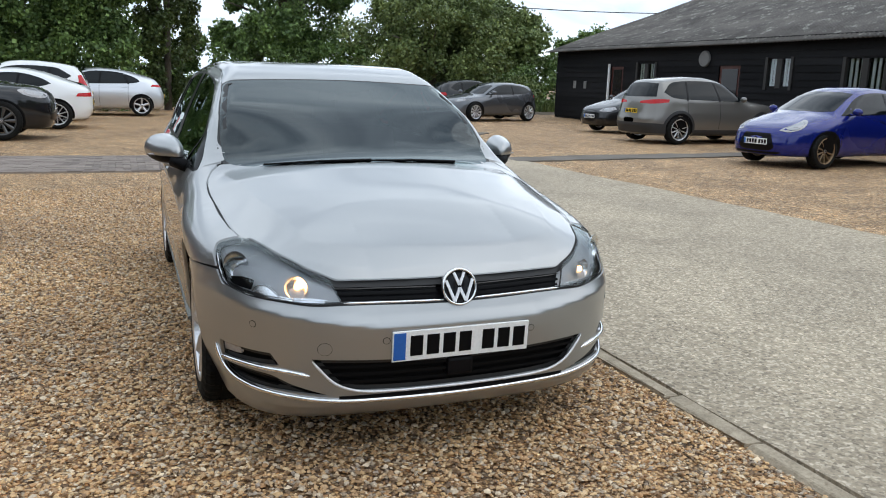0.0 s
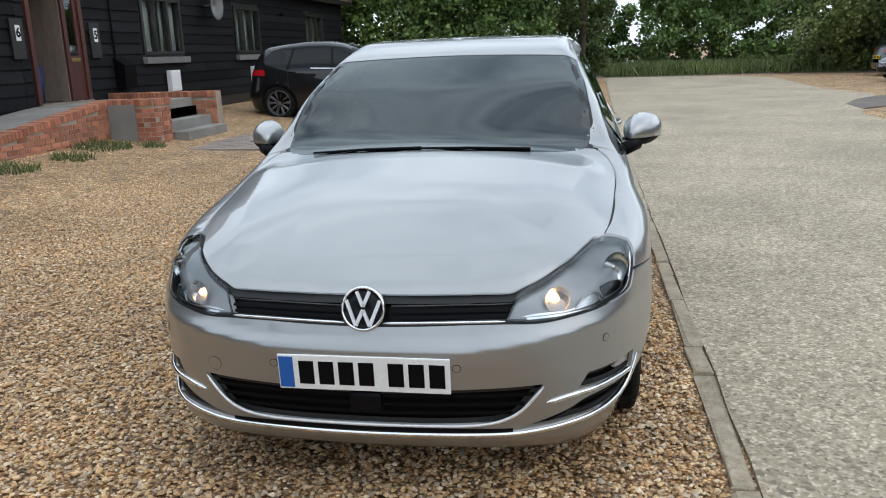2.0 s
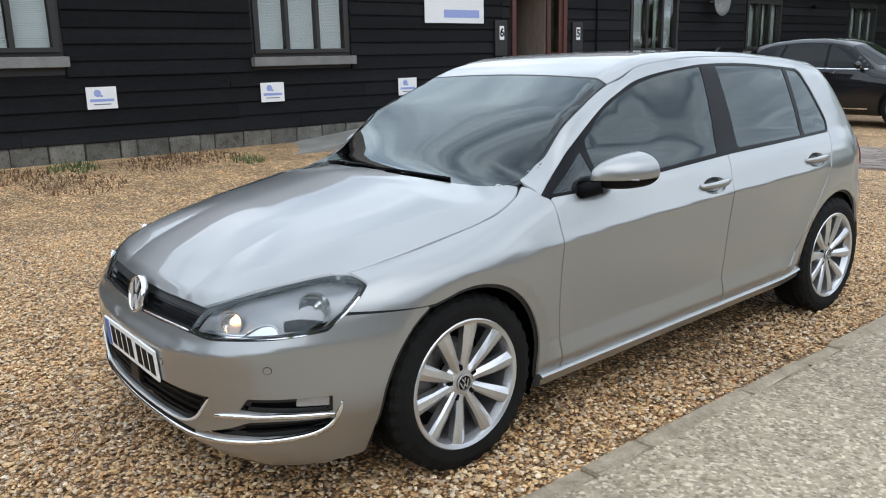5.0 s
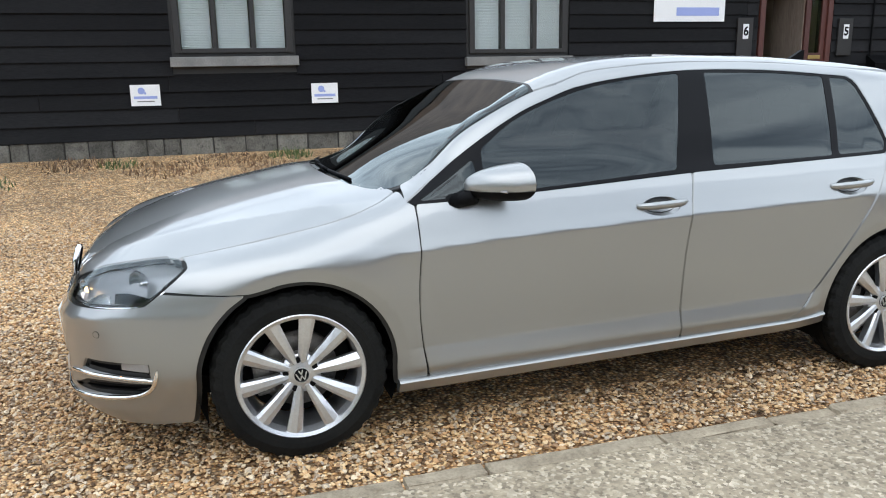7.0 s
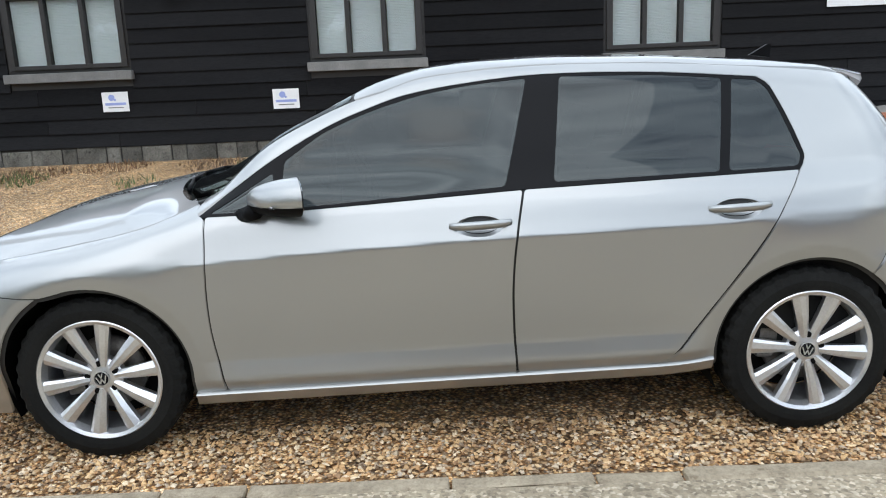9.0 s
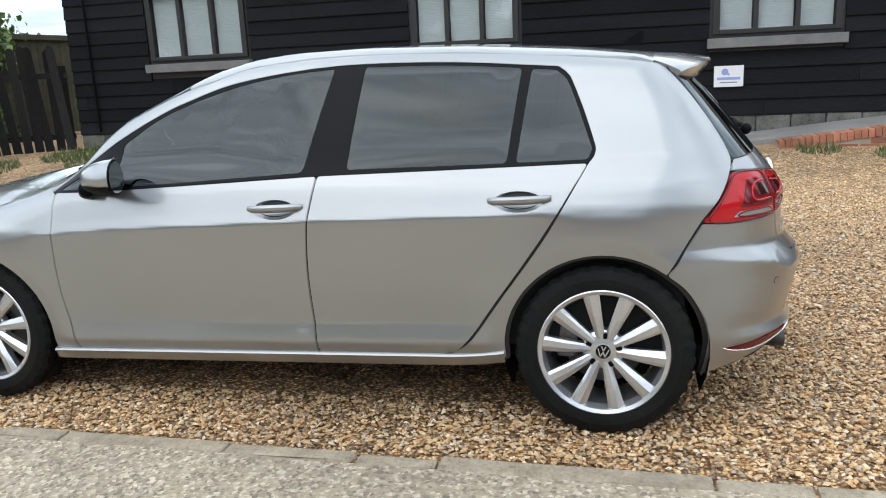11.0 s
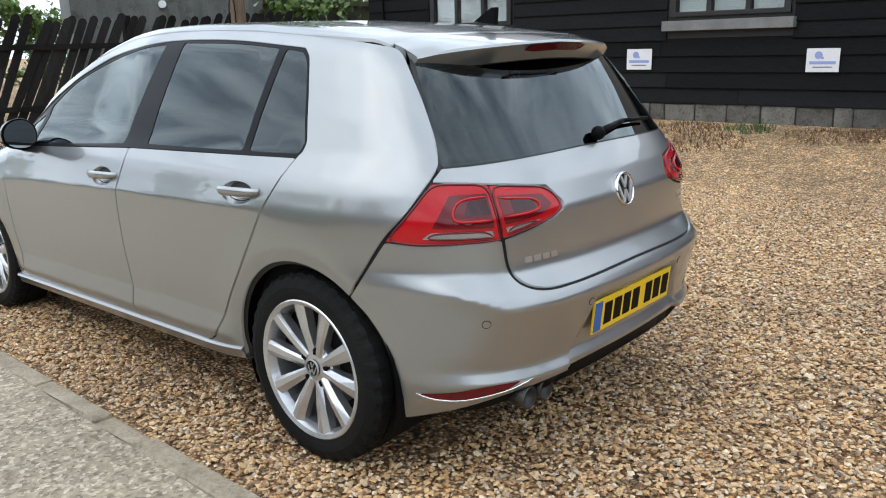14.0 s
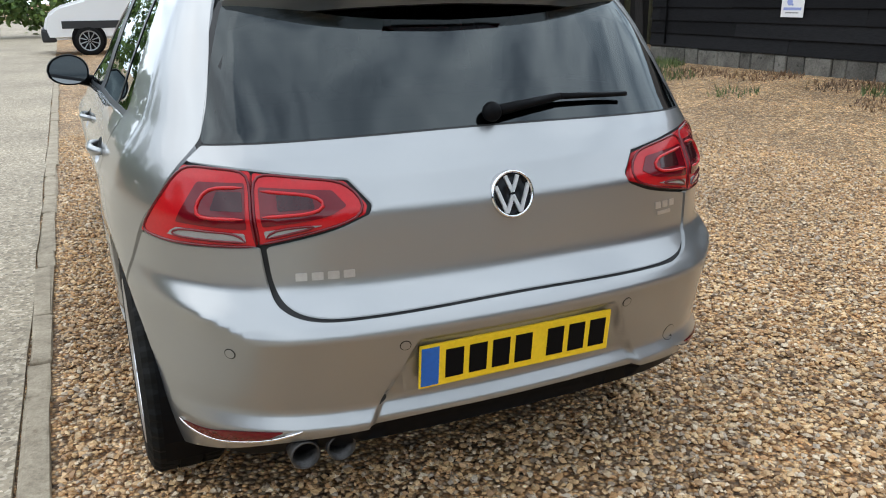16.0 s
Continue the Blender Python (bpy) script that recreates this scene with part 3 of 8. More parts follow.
class CreasedBody(Body):
    """The silver car's body: the same overlap of surfaces, with its pressed lines in side, bonnet, bumpers and tailgate."""

    def setup(s, crisp_side, sill_side, crisp_rear):
        s.crisp_side, s.sill_side = table(crisp_side, 0, 2.2, 0.005), table(sill_side, 0, 2.2, 0.006)
        s.crisp_rear = table(crisp_rear, 0, 2.2, 0.006)
        s.front = table(list(s.front_rows), 0, 2.2, 0.007)
        return s

    def f(s, p):
        x, y, z = np.abs(p[:, 0]), p[:, 1], p[:, 2]
        # waist line under the handles, and the line low on the doors
        waist = np.interp(y, (-1.05, -0.85, -0.54, -0.17, 0.27, 0.88, 1.1), (0.726, 0.739, 0.760, 0.774, 0.791, 0.807, 0.814)) - 0.775
        zs = z - waist * soft_step((z - 0.45) / 0.2) * soft_step((1.02 - z) / 0.14)
        a = soft_step((y + 1.16) / 0.3) * soft_step((1.28 - y) / 0.25)
        wide = (1 - a) * np.interp(zs, *s.side) + a * np.interp(zs, *s.crisp_side)
        low = z - 0.024 * y
        c = soft_step((y + 0.98) / 0.12) * soft_step((0.98 - y) / 0.14)
        wide = wide + c * (np.interp(low, *s.sill_side))
        wide = wide - np.interp(y, *s.plan) - 0.036 * soft_step((z - 0.92) / 0.14) * soft_step((0.25 - y) / 0.45)
        for ya, za, ra in s.arches:
            d = np.hypot(y - ya, z - za) - ra
            lip = np.where(d < 0.045, 0.30 + 0.70 * np.clip(d, -0.02, 0.045) / 0.045, soft_step((0.20 - d) / 0.155))
            wide = wide + s.flare * lip * soft_step((z - 0.25) / 0.15)
        wide = wide + s.swell * np.exp(-(((z - 0.43) / 0.19) ** 2)) * np.clip((y + 2.3) / 0.4, 0, 1) * np.clip((-0.95 - y) / 0.4, 0, 1) ** 2
        yy = y - s.sweep * x * x * np.clip((1.0 - y) / 1.2, 0, 1) * np.clip((y + 1.6) / 0.7, 0, 1) * soft_step((1.20 - z) / 0.28)
        t = z - np.interp(yy, *s.top) + np.interp(y, *s.crown) * x**2.4
        # bonnet: a raised middle with a line on each side from the lamps' inner corners to the pillars
        line = np.interp(y, (-2.1, -2.02, -1.9, -1.6, -1.25, -1.0), (0.445, 0.462, 0.492, 0.565, 0.640, 0.690))
        edge = np.interp(y, (-2.1, -1.74, -1.36, -1.0), (0.66, 0.70, 0.75, 0.765))
        fall = np.clip((x - line) / (edge - line), 0, 1)
        t = t - 0.030 * (1 - fall) * soft_step((y + 2.12) / 0.22) * soft_step((-0.98 - y) / 0.25)
        zf = z - 0.13 * np.clip(x - 0.30, 0, 1) * soft_step((z - 0.40) / 0.08)
        fr = np.interp(zf, *s.front) + s.bow_f[0] * x**2 + s.bow_f[1] * x**6 - y
        # rear bumper: a ledge that narrows to a point under the lamps, and the plate's recess
        rise_ = 0.085 * soft_step((x - 0.60) / 0.16)
        zr = z - rise_ * np.clip((0.678 - z) / 0.09, 0, 1) * np.clip((z - 0.44) / 0.12, 0, 1)
        b = soft_step((x - 0.70) / 0.10)
        back = (1 - b) * np.interp(zr, *s.crisp_rear) + b * np.interp(zr, *s.rear)
        half = 0.272 + (0.53 - z) * 0.55
        back = back - 0.022 * soft_step((half - x) / 0.014) * soft_step((0.548 - z) / 0.012) * soft_step((z - 0.28) / 0.03)
        re = y - back + s.bow_r[0] * x**2 + s.bow_r[1] * x**6
        return smax(smax(smax(x - wide, t * 0.85, s.k[0]), fr, s.k[1]), re, s.k[2])


FRONT_ROWS = [(0.10, -1.99), (0.15, -2.07), (0.18, -2.115), (0.22, -2.155), (0.25, -2.163), (0.30, -2.165), (0.38, -2.170), (0.46, -2.174), (0.500, -2.174), (0.507, -2.173), (0.54, -2.152), (0.575, -2.136), (0.62, -2.114), (0.68, -2.07), (0.74, -1.98), (0.82, -1.8), (1.1, -1.2), (1.3, -0.8)]
CARBODY = CreasedBody(
    side=[(0.08, 0.75), (0.15, 0.800), (0.20, 0.812), (0.27, 0.824), (0.34, 0.832), (0.45, 0.842), (0.60, 0.854), (0.70, 0.860), (0.76, 0.861), (0.800, 0.856), (0.90, 0.823), (0.965, 0.793), (1.0, 0.776), (1.1, 0.736), (1.2, 0.690), (1.3, 0.640), (1.38, 0.595), (1.5, 0.53)],
    plan=[(-2.4, 0.20), (-1.9, 0.11), (-1.66, 0.035), (-1.32, -0.006), (-0.9, 0), (0.7, 0), (1.32, 0.010), (1.65, 0.034), (1.9, 0.08), (2.3, 0.16)],
    top=[(-2.3, 0.60), (-2.12, 0.70), (-2.05, 0.732), (-1.8, 0.797), (-1.5, 0.863), (-1.2, 0.918), (-1.03, 0.960), (-0.95, 0.992), (-0.6, 1.182), (-0.25, 1.347), (-0.08, 1.392), (0.1, 1.412), (0.4, 1.421), (0.8, 1.411), (1.2, 1.380), (1.6, 1.333), (1.95, 1.285), (2.3, 1.2)],
    crown=[(-2.2, 0.20), (-1.3, 0.14), (-1.0, 0.08), (-0.8, 0.01), (-0.4, 0.0), (-0.1, 0.03), (0.5, 0.065), (1.3, 0.06), (2, 0.09)],
    front=FRONT_ROWS,
    rear=[(0.12, 1.85), (0.2, 1.93), (0.28, 1.99), (0.36, 2.02), (0.52, 2.03), (0.60, 2.025), (0.665, 2.0), (0.70, 1.986), (0.82, 1.974), (0.90, 1.938), (0.94, 1.905), (0.98, 1.872), (1.1, 1.775), (1.2, 1.69), (1.3, 1.60), (1.4, 1.50)],
    arches=((-1.3185, 0.312, ARCH), (1.3185, 0.312, ARCH)),
    flare=0.010,
    bow_f=(0.13, 0.95),
    swell=0.058,
    k=(0.075, 0.08, 0.09),
)
CARBODY.front_rows = FRONT_ROWS
CARBODY.setup(
    crisp_side=[(0.08, 0.75), (0.15, 0.800), (0.20, 0.812), (0.27, 0.824), (0.34, 0.832), (0.45, 0.842), (0.60, 0.855), (0.70, 0.862), (0.770, 0.8665), (0.778, 0.866), (0.82, 0.8505), (0.90, 0.823), (0.965, 0.793), (1.0, 0.776), (1.1, 0.736), (1.2, 0.690), (1.3, 0.640), (1.38, 0.595), (1.5, 0.53)],
    sill_side=[(0.0, 0.0), (0.22, 0.004), (0.26, 0.006), (0.305, 0.0165), (0.318, 0.0165), (0.385, -0.0015), (0.42, -0.002), (0.52, 0.0), (2.0, 0.0)],
    crisp_rear=[(0.12, 1.85), (0.2, 1.93), (0.28, 1.99), (0.335, 2.028), (0.350, 2.031), (0.382, 2.014), (0.395, 2.014), (0.52, 2.043), (0.570, 2.056), (0.578, 2.056), (0.60, 2.044), (0.64, 2.012), (0.667, 1.992), (0.68, 1.988), (0.70, 1.985), (0.825, 1.977), (0.834, 1.975), (0.90, 1.938), (0.94, 1.907), (0.98, 1.872), (1.1, 1.775), (1.2, 1.69), (1.3, 1.60), (1.4, 1.50)],
)


def spun(pts, r, step, scale=(1.0, 1.0)):
    """A closed outline with soft curves between its corners and small rounds at them."""
    P = [Vector((a * scale[0], b * scale[1])) for a, b in pts]
    n = len(P)
    corner = []
    for i in range(n):
        u, v = P[i] - P[i - 1], P[(i + 1) % n] - P[i]
        corner.append(u.length < 1e-6 or v.length < 1e-6 or u.angle(v, 0) > radians(36))
    dense = []
    for i in range(n):
        p1, p2 = P[i], P[(i + 1) % n]
        p0 = P[i - 1] if not corner[i] else p1 - (p2 - p1)
        p3 = P[(i + 2) % n] if not corner[(i + 1) % n] else p2 + (p2 - p1)
        m = max(2, int((p2 - p1).length / step))
        L = (p2 - p1).length
        t1 = (p2 - p0).normalized() * L if (p2 - p0).length else p2 - p1
        t2 = (p3 - p1).normalized() * L if (p3 - p1).length else p2 - p1
        seg = []
        for k in range(m):
            t = k / m
            h = (2 * t**3 - 3 * t * t + 1, t**3 - 2 * t * t + t, -2 * t**3 + 3 * t * t, t**3 - t * t)
            seg.append(p1 * h[0] + t1 * h[1] + p2 * h[2] + t2 * h[3])
        if corner[i] and r > 0:
            q0, q2 = P[i - 1], P[(i + 1) % n]
            c = min(r, 0.4 * (q0 - p1).length, 0.4 * L)
            a, b = p1 + (q0 - p1).normalized() * c, p1 + (q2 - p1).normalized() * c
            while dense and (dense[-1] - p1).length < c:
                dense.pop()
            seg = [a * (1 - t) ** 2 + p1 * 2 * t * (1 - t) + b * t * t for t in (0, 0.33, 0.67, 1)] + [s for s in seg if (s - p1).length > c * 1.05]
        dense += seg
    while len(dense) > 3 and (dense[0] - dense[-1]).length < step * 0.2:
        dense.pop()
    return np.array([(d.x, d.y) for d in dense])


def inside(poly, q):
    x, y = q[:, 0], q[:, 1]
    hit = np.zeros(len(q), bool)
    a, b = poly, np.roll(poly, -1, 0)
    for (x1, y1), (x2, y2) in zip(a, b):
        if y1 != y2:
            hit ^= ((y1 > y) != (y2 > y)) & (x < (x2 - x1) * (y - y1) / (y2 - y1) + x1)
    return hit


def grown(poly, d):
    """The outline pushed outwards by d."""
    area = np.sum(poly[:, 0] * np.roll(poly[:, 1], -1) - np.roll(poly[:, 0], -1) * poly[:, 1])
    t = np.roll(poly, -1, 0) - np.roll(poly, 1, 0)
    n = np.stack([t[:, 1], -t[:, 0]], -1) / np.maximum(np.linalg.norm(t, axis=1, keepdims=True), 1e-9)
    return poly + n * d * (1 if area > 0 else -1)


LAID = {}
SC = {"L": (1, 1), "T": (1, 1), "F": (0.0195, 1), "R": (0.0195, 1)}


def to_chart(body, kind, pts):
    """Outline points, some of them given in another chart as ('L', a, b), all turned into this chart."""
    out = []
    for p in pts:
        if len(p) == 2:
            out.append(p)
            continue
        if (id(body), p) not in LAID:
            LAID[(id(body), p)] = body.chart(p[0], [p[1]], [p[2]])[0][0]
        x, y, z = LAID[(id(body), p)]
        out.append({"L": (y, z), "T": (x, y), "F": (math.degrees(math.atan2(x, -(y + 1.0))), z), "R": (math.degrees(math.atan2(x, y - 0.9)), z)}[kind])
    return out


def skin(name, body, kind, pts, material, off=0.0, grid=0.03, r=0.012, holes=(), side=1, deep=0.012, grow=0.0, raw=None, shift=None):
    """A piece of a car's skin: an outline laid on the body, off metres proud of it, with its edge turned in by deep."""
    sc = SC[kind]
    step = min(grid, 0.03) * 0.7
    loops = [spun(to_chart(body, kind, pts), r, step, sc) if raw is None else raw]
    loops += [spun(to_chart(body, kind, h), r, step, sc) if not isinstance(h, np.ndarray) else h for h in holes]
    if grow:
        loops = [grown(l, grow if i == 0 else -grow) for i, l in enumerate(loops)]
    lo, hi = loops[0].min(0), loops[0].max(0)
    gx, gy = np.meshgrid(np.arange(lo[0] + grid / 2, hi[0], grid), np.arange(lo[1] + grid / 2, hi[1], grid))
    gx = gx + (np.arange(gx.shape[0])[:, None] % 2) * grid * 0.5
    q = np.stack([gx.ravel(), gy.ravel()], -1)
    ok = inside(loops[0], q)
    for h in loops[1:]:
        ok &= ~inside(h, q)
    q = q[ok]
    edge = np.concatenate(loops)
    if len(q):
        near = np.min(((q[:, None, :] - edge[None]) ** 2).sum(-1), 1)
        q = q[near > (grid * 0.45) ** 2]
    verts = np.concatenate([edge, q])
    cons, base = [], 0
    for l in loops:
        k = len(l)
        cons += [(base + i, base + (i + 1) % k) for i in range(k)]
        base += k
    v2, _, tri, *_ = geometry.delaunay_2d_cdt([Vector(v) for v in verts], cons, [], 0, 1e-6)
    v2 = np.array([(v.x, v.y) for v in v2])
    tri = np.array([t for t in tri if len(t) == 3])
    mid = v2[tri].mean(1)
    ok = inside(loops[0], mid)
    for h in loops[1:]:
        ok &= ~inside(h, mid)
    tri = tri[ok]
    p3, _ = body.chart(kind, v2[:, 0] / sc[0], v2[:, 1] / sc[1])
    nrm = body.normal(p3)
    p3 = p3 + nrm * (off if not callable(off) else off(p3)[:, None])
    if shift is not None:
        p3 = p3 + np.array(shift)
    e1, e2 = p3[tri[:, 1]] - p3[tri[:, 0]], p3[tri[:, 2]] - p3[tri[:, 0]]
    flip = (np.cross(e1, e2) * nrm[tri].mean(1)).sum(-1) < 0
    tri[flip] = tri[flip][:, ::-1]
    faces = tri.tolist()
    pos, nor = p3.tolist(), nrm.tolist()
    if deep:
        count = {}
        for a, b, c in faces:
            for u, w in ((a, b), (b, c), (c, a)):
                count[(u, w)] = 1
        rim = [(u, w) for (u, w) in count if (w, u) not in count]
        made = {}
        for u, w in rim:
            ids = []
            for k in (u, w):
                if k not in made:
                    made[k] = (len(pos), len(pos) + 1)
                    pos += [p3[k].tolist(), (p3[k] - nrm[k] * deep).tolist()]
                    nor += [nrm[k].tolist()] * 2
                ids.append(made[k])
            (a, b), (c, d) = ids
            faces += [(a, b, d), (a, d, c)]
    pos, nor = np.array(pos), np.array(nor)
    if side < 0:
        pos[:, 0] *= -1
        nor[:, 0] *= -1
        faces = [f[::-1] for f in faces]
    me = raw_mesh(name, pos, faces, material, True)
    me.normals_split_custom_set_from_vertices([Vector(v) for v in nor])
    return me


def sweep_strip(name, body, kind, pts, width, material, off, side=1, closed=False):
    """A narrow strip along a line on the body."""
    sc = SC[kind]
    P = np.array([(a * sc[0], b * sc[1]) for a, b in to_chart(body, kind, pts)], float)
    dense = []
    for i in range(len(P) - 1):
        m = max(2, int(np.linalg.norm(P[i + 1] - P[i]) / 0.02))
        dense += [P[i] + (P[i + 1] - P[i]) * k / m for k in range(m)]
    dense = np.array(dense + [P[-1]])
    for _ in range(3):
        dense[1:-1] = (dense[:-2] + 2 * dense[1:-1] + dense[2:]) / 4
    t = np.gradient(dense, axis=0)
    n = np.stack([-t[:, 1], t[:, 0]], -1) / np.maximum(np.linalg.norm(t, axis=1, keepdims=True), 1e-9)
    loop = np.concatenate([dense + n * width / 2, (dense - n * width / 2)[::-1]])
    return skin(name, body, kind, None, material, off, max(width, 0.02), 0, (), side, 0.004, 0, loop)


def bead(name, body, kind, pts, r, material, off, side=1):
    """A round bright moulding along a line on the body."""
    sc = SC[kind]
    P = np.array(to_chart(body, kind, pts), float)
    k = np.concatenate([[0], np.cumsum(np.linalg.norm(np.diff(P * np.array(sc), axis=0), axis=1))])
    u = np.linspace(0, k[-1], max(6, int(k[-1] / 0.018)))
    a, b = np.interp(u, k, P[:, 0]), np.interp(u, k, P[:, 1])
    for _ in range(3):
        a[1:-1], b[1:-1] = (a[:-2] + 2 * a[1:-1] + a[2:]) / 4, (b[:-2] + 2 * b[1:-1] + b[2:]) / 4
    q, _ = body.chart(kind, a, b)
    n = body.normal(q)
    q = q + n * off
    t = np.gradient(q, axis=0)
    t /= np.linalg.norm(t, axis=1, keepdims=True)
    w = np.cross(n, t)
    w /= np.linalg.norm(w, axis=1, keepdims=True)
    n = np.cross(t, w)
    ring = np.linspace(0, 2 * math.pi, 8, endpoint=False)
    fade = np.minimum(1, np.minimum(u, k[-1] - u) / 0.02 * 0.7 + 0.3)[:, None, None] * r
    v = q[:, None] + (n[:, None] * np.cos(ring)[None, :, None] + w[:, None] * np.sin(ring)[None, :, None]) * fade
    if side < 0:
        v[..., 0] *= -1
    m = len(u)
    idx = np.arange(m * 8).reshape(m, 8)
    f = np.stack([idx[:-1], np.roll(idx, -1, 1)[:-1], np.roll(idx, -1, 1)[1:], idx[1:]], -1).reshape(-1, 4)
    if side < 0:
        f = f[:, ::-1]
    return raw_mesh(name, v.reshape(-1, 3), f, material, True)


SILVER = paint_mat("silver_paint", (0.350, 0.354, 0.350), 0.0, 0.85, 0.34)
GASKET = plain_mat("rubber_seal", (0.010, 0.010, 0.010), 0.55)
GLOSSBLACK = plain_mat("gloss_black", (0.004, 0.004, 0.005), 0.30, 0.0, 0.0, 0.12, relief=0)
BRIGHT = plain_mat("bright_bars", (0.78, 0.78, 0.79), 0.30, 0.55, relief=0)
CHROME = plain_mat("chrome", (0.80, 0.80, 0.81), 0.07, 1.0, relief=0)
SATIN = plain_mat("satin_silver", (0.62, 0.62, 0.63), 0.28, 0.9, relief=0)
ALLOY = plain_mat("alloy_wheel_silver", (0.60, 0.60, 0.61), 0.30, 0.85, 0.4)
TYRE = rough_mat("tyre_rubber", (0.006, 0.006, 0.006), (0.013, 0.013, 0.012), 90, 6, 0.7, relief=0.2, world_space=False, spec=0.12)
IRON = rough_mat("brake_iron", (0.10, 0.095, 0.09), (0.22, 0.20, 0.18), 80, 8, 0.5, 0.7, world_space=False)
LAMPGREY = plain_mat("lamp_housing", (0.36, 0.365, 0.375), 0.32, 0.35, relief=0)
LAMPRED = plain_mat("red_lens", (0.47, 0.008, 0.012), 0.16, 0, 0.25, 0.3, relief=0)
LAMPDARK = plain_mat("dark_red_lens", (0.13, 0.003, 0.008), 0.12, 0, 0.35, 0.3, relief=0)
LAMPSMOKE = plain_mat("smoky_red_lens", (0.035, 0.002, 0.004), 0.10, 0, 0.4, 0.3, relief=0)
LAMPCLEAR = plain_mat("clear_ribbed_lens", (0.34, 0.33, 0.33), 0.18, 0.4, 0.6, relief=0.6, fine=160)
SEAT = plain_mat("seat_cloth", (0.018, 0.018, 0.019), 0.9, spec=0.1, relief=0, fine=6)
TRIM = plain_mat("dashboard", (0.016, 0.016, 0.016), 0.7, spec=0.1, relief=0, fine=6)
LINING = plain_mat("headlining", (0.06, 0.06, 0.06), 0.95, spec=0.1, relief=0, fine=6)
PLATEWHITE = plain_mat("plate_white", (0.82, 0.82, 0.80), 0.35)
PLATEYELLOW = plain_mat("plate_yellow", (0.85, 0.56, 0.015), 0.35)
PLATEBLUE = plain_mat("plate_blue", (0.012, 0.11, 0.42), 0.35)
BADGEBLACK = plain_mat("badge_black", (0.008, 0.009, 0.011), 0.25, 0.0, 0.0, 0.15)


def see_through(name, tint, gloss=1.0):
    """Thin car glass: what lies behind, tinted, under a mirror that follows the angle."""
    m, nt, b = node_mat(name)
    nt.nodes.remove(b)
    clear, shine, fres, mix = (nt.nodes.new(k) for k in ("ShaderNodeBsdfTransparent", "ShaderNodeBsdfGlossy", "ShaderNodeFresnel", "ShaderNodeMixShader"))
    clear.inputs[0].default_value = (*tint, 1)
    shine.inputs["Color"].default_value, shine.inputs["Roughness"].default_value = (gloss * 0.9, gloss * 0.99, gloss, 1), 0.015
    fres.inputs[0].default_value = 1.55
    boost = nt.nodes.new("ShaderNodeMath")
    boost.operation, boost.inputs[1].default_value, boost.use_clamp = "MULTIPLY", 1.18, True
    nt.links.new(fres.outputs[0], boost.inputs[0])
    nt.links.new(boost.outputs[0], mix.inputs[0])
    nt.links.new(clear.outputs[0], mix.inputs[1])
    nt.links.new(shine.outputs[0], mix.inputs[2])
    nt.links.new(mix.outputs[0], nt.nodes["Material Output"].inputs[0])
    return m


def glowing(name, c, power):
    m, nt, b = node_mat(name)
    b.inputs["Base Color"].default_value = (*c, 1)
    b.inputs["Emission Color"].default_value, b.inputs["Emission Strength"].default_value = (*c, 1), power
    return m


GLASS_CLEAR, GLASS_GREEN, GLASS_DARK = see_through("lamp_glass", (0.93, 0.94, 0.95), 0.8), see_through("screen_glass", (0.055, 0.072, 0.070)), see_through("privacy_glass", (0.045, 0.052, 0.052))
AMBER = glowing("warm_bulb", (1.0, 0.50, 0.16), 16.0)
DIMGLASS = plain_mat("mirror_glass", (0.45, 0.47, 0.48), 0.03, 1.0, relief=0)
BOWL = plain_mat("lamp_bowl", (0.80, 0.81, 0.82), 0.22, 1.0, relief=0)


# ---- wheels ----
def lathe(bm, profile, sides=64, closed=True):
    """Turns (axis, radius) pairs about the x axis."""
    rings = []
    for i in range(sides):
        a = 2 * math.pi * i / sides
        rings.append([bm.verts.new((x, r * math.cos(a), r * math.sin(a))) for x, r in profile])
    for i in range(sides):
        A, B = rings[i], rings[(i + 1) % sides]
        for j in range(len(profile) if closed else len(profile) - 1):
            k = (j + 1) % len(profile)
            bm.faces.new((A[j], A[k], B[k], B[j]))
    bmesh.ops.recalc_face_normals(bm, faces=bm.faces)
    return bm


def spoke_fan(bm, angles, r0, r1, w0, w1, x0, x1, thick, ridge=0.006):
    """Tapered spokes with a raised ridge between hub and rim."""
    for a in angles:
        c, s = math.cos(a), math.sin(a)
        rows = []
        for r, w, x in ((r0, w0, x0), ((r0 + r1) / 2, (w0 + w1) / 2, (x0 + x1) / 2 + 0.004), (r1, w1, x1)):
            ring = []
            for u, d in ((-w * 0.42, -thick), (-w / 2, -0.003), (-w * 0.30, ridge * 0.5), (w * 0.10, ridge), (w / 2, -0.006), (w * 0.42, -thick)):
                ring.append(bm.verts.new((x + d, r * c - u * s, r * s + u * c)))
            rows.append(ring)
        for A, B in zip(rows, rows[1:]):
            for j in range(6):
                bm.faces.new((A[j], A[(j + 1) % 6], B[(j + 1) % 6], B[j]))
        bm.faces.new(rows[0])
        bm.faces.new(rows[-1][::-1])
    bmesh.ops.recalc_face_normals(bm, faces=bm.faces)
    return bm


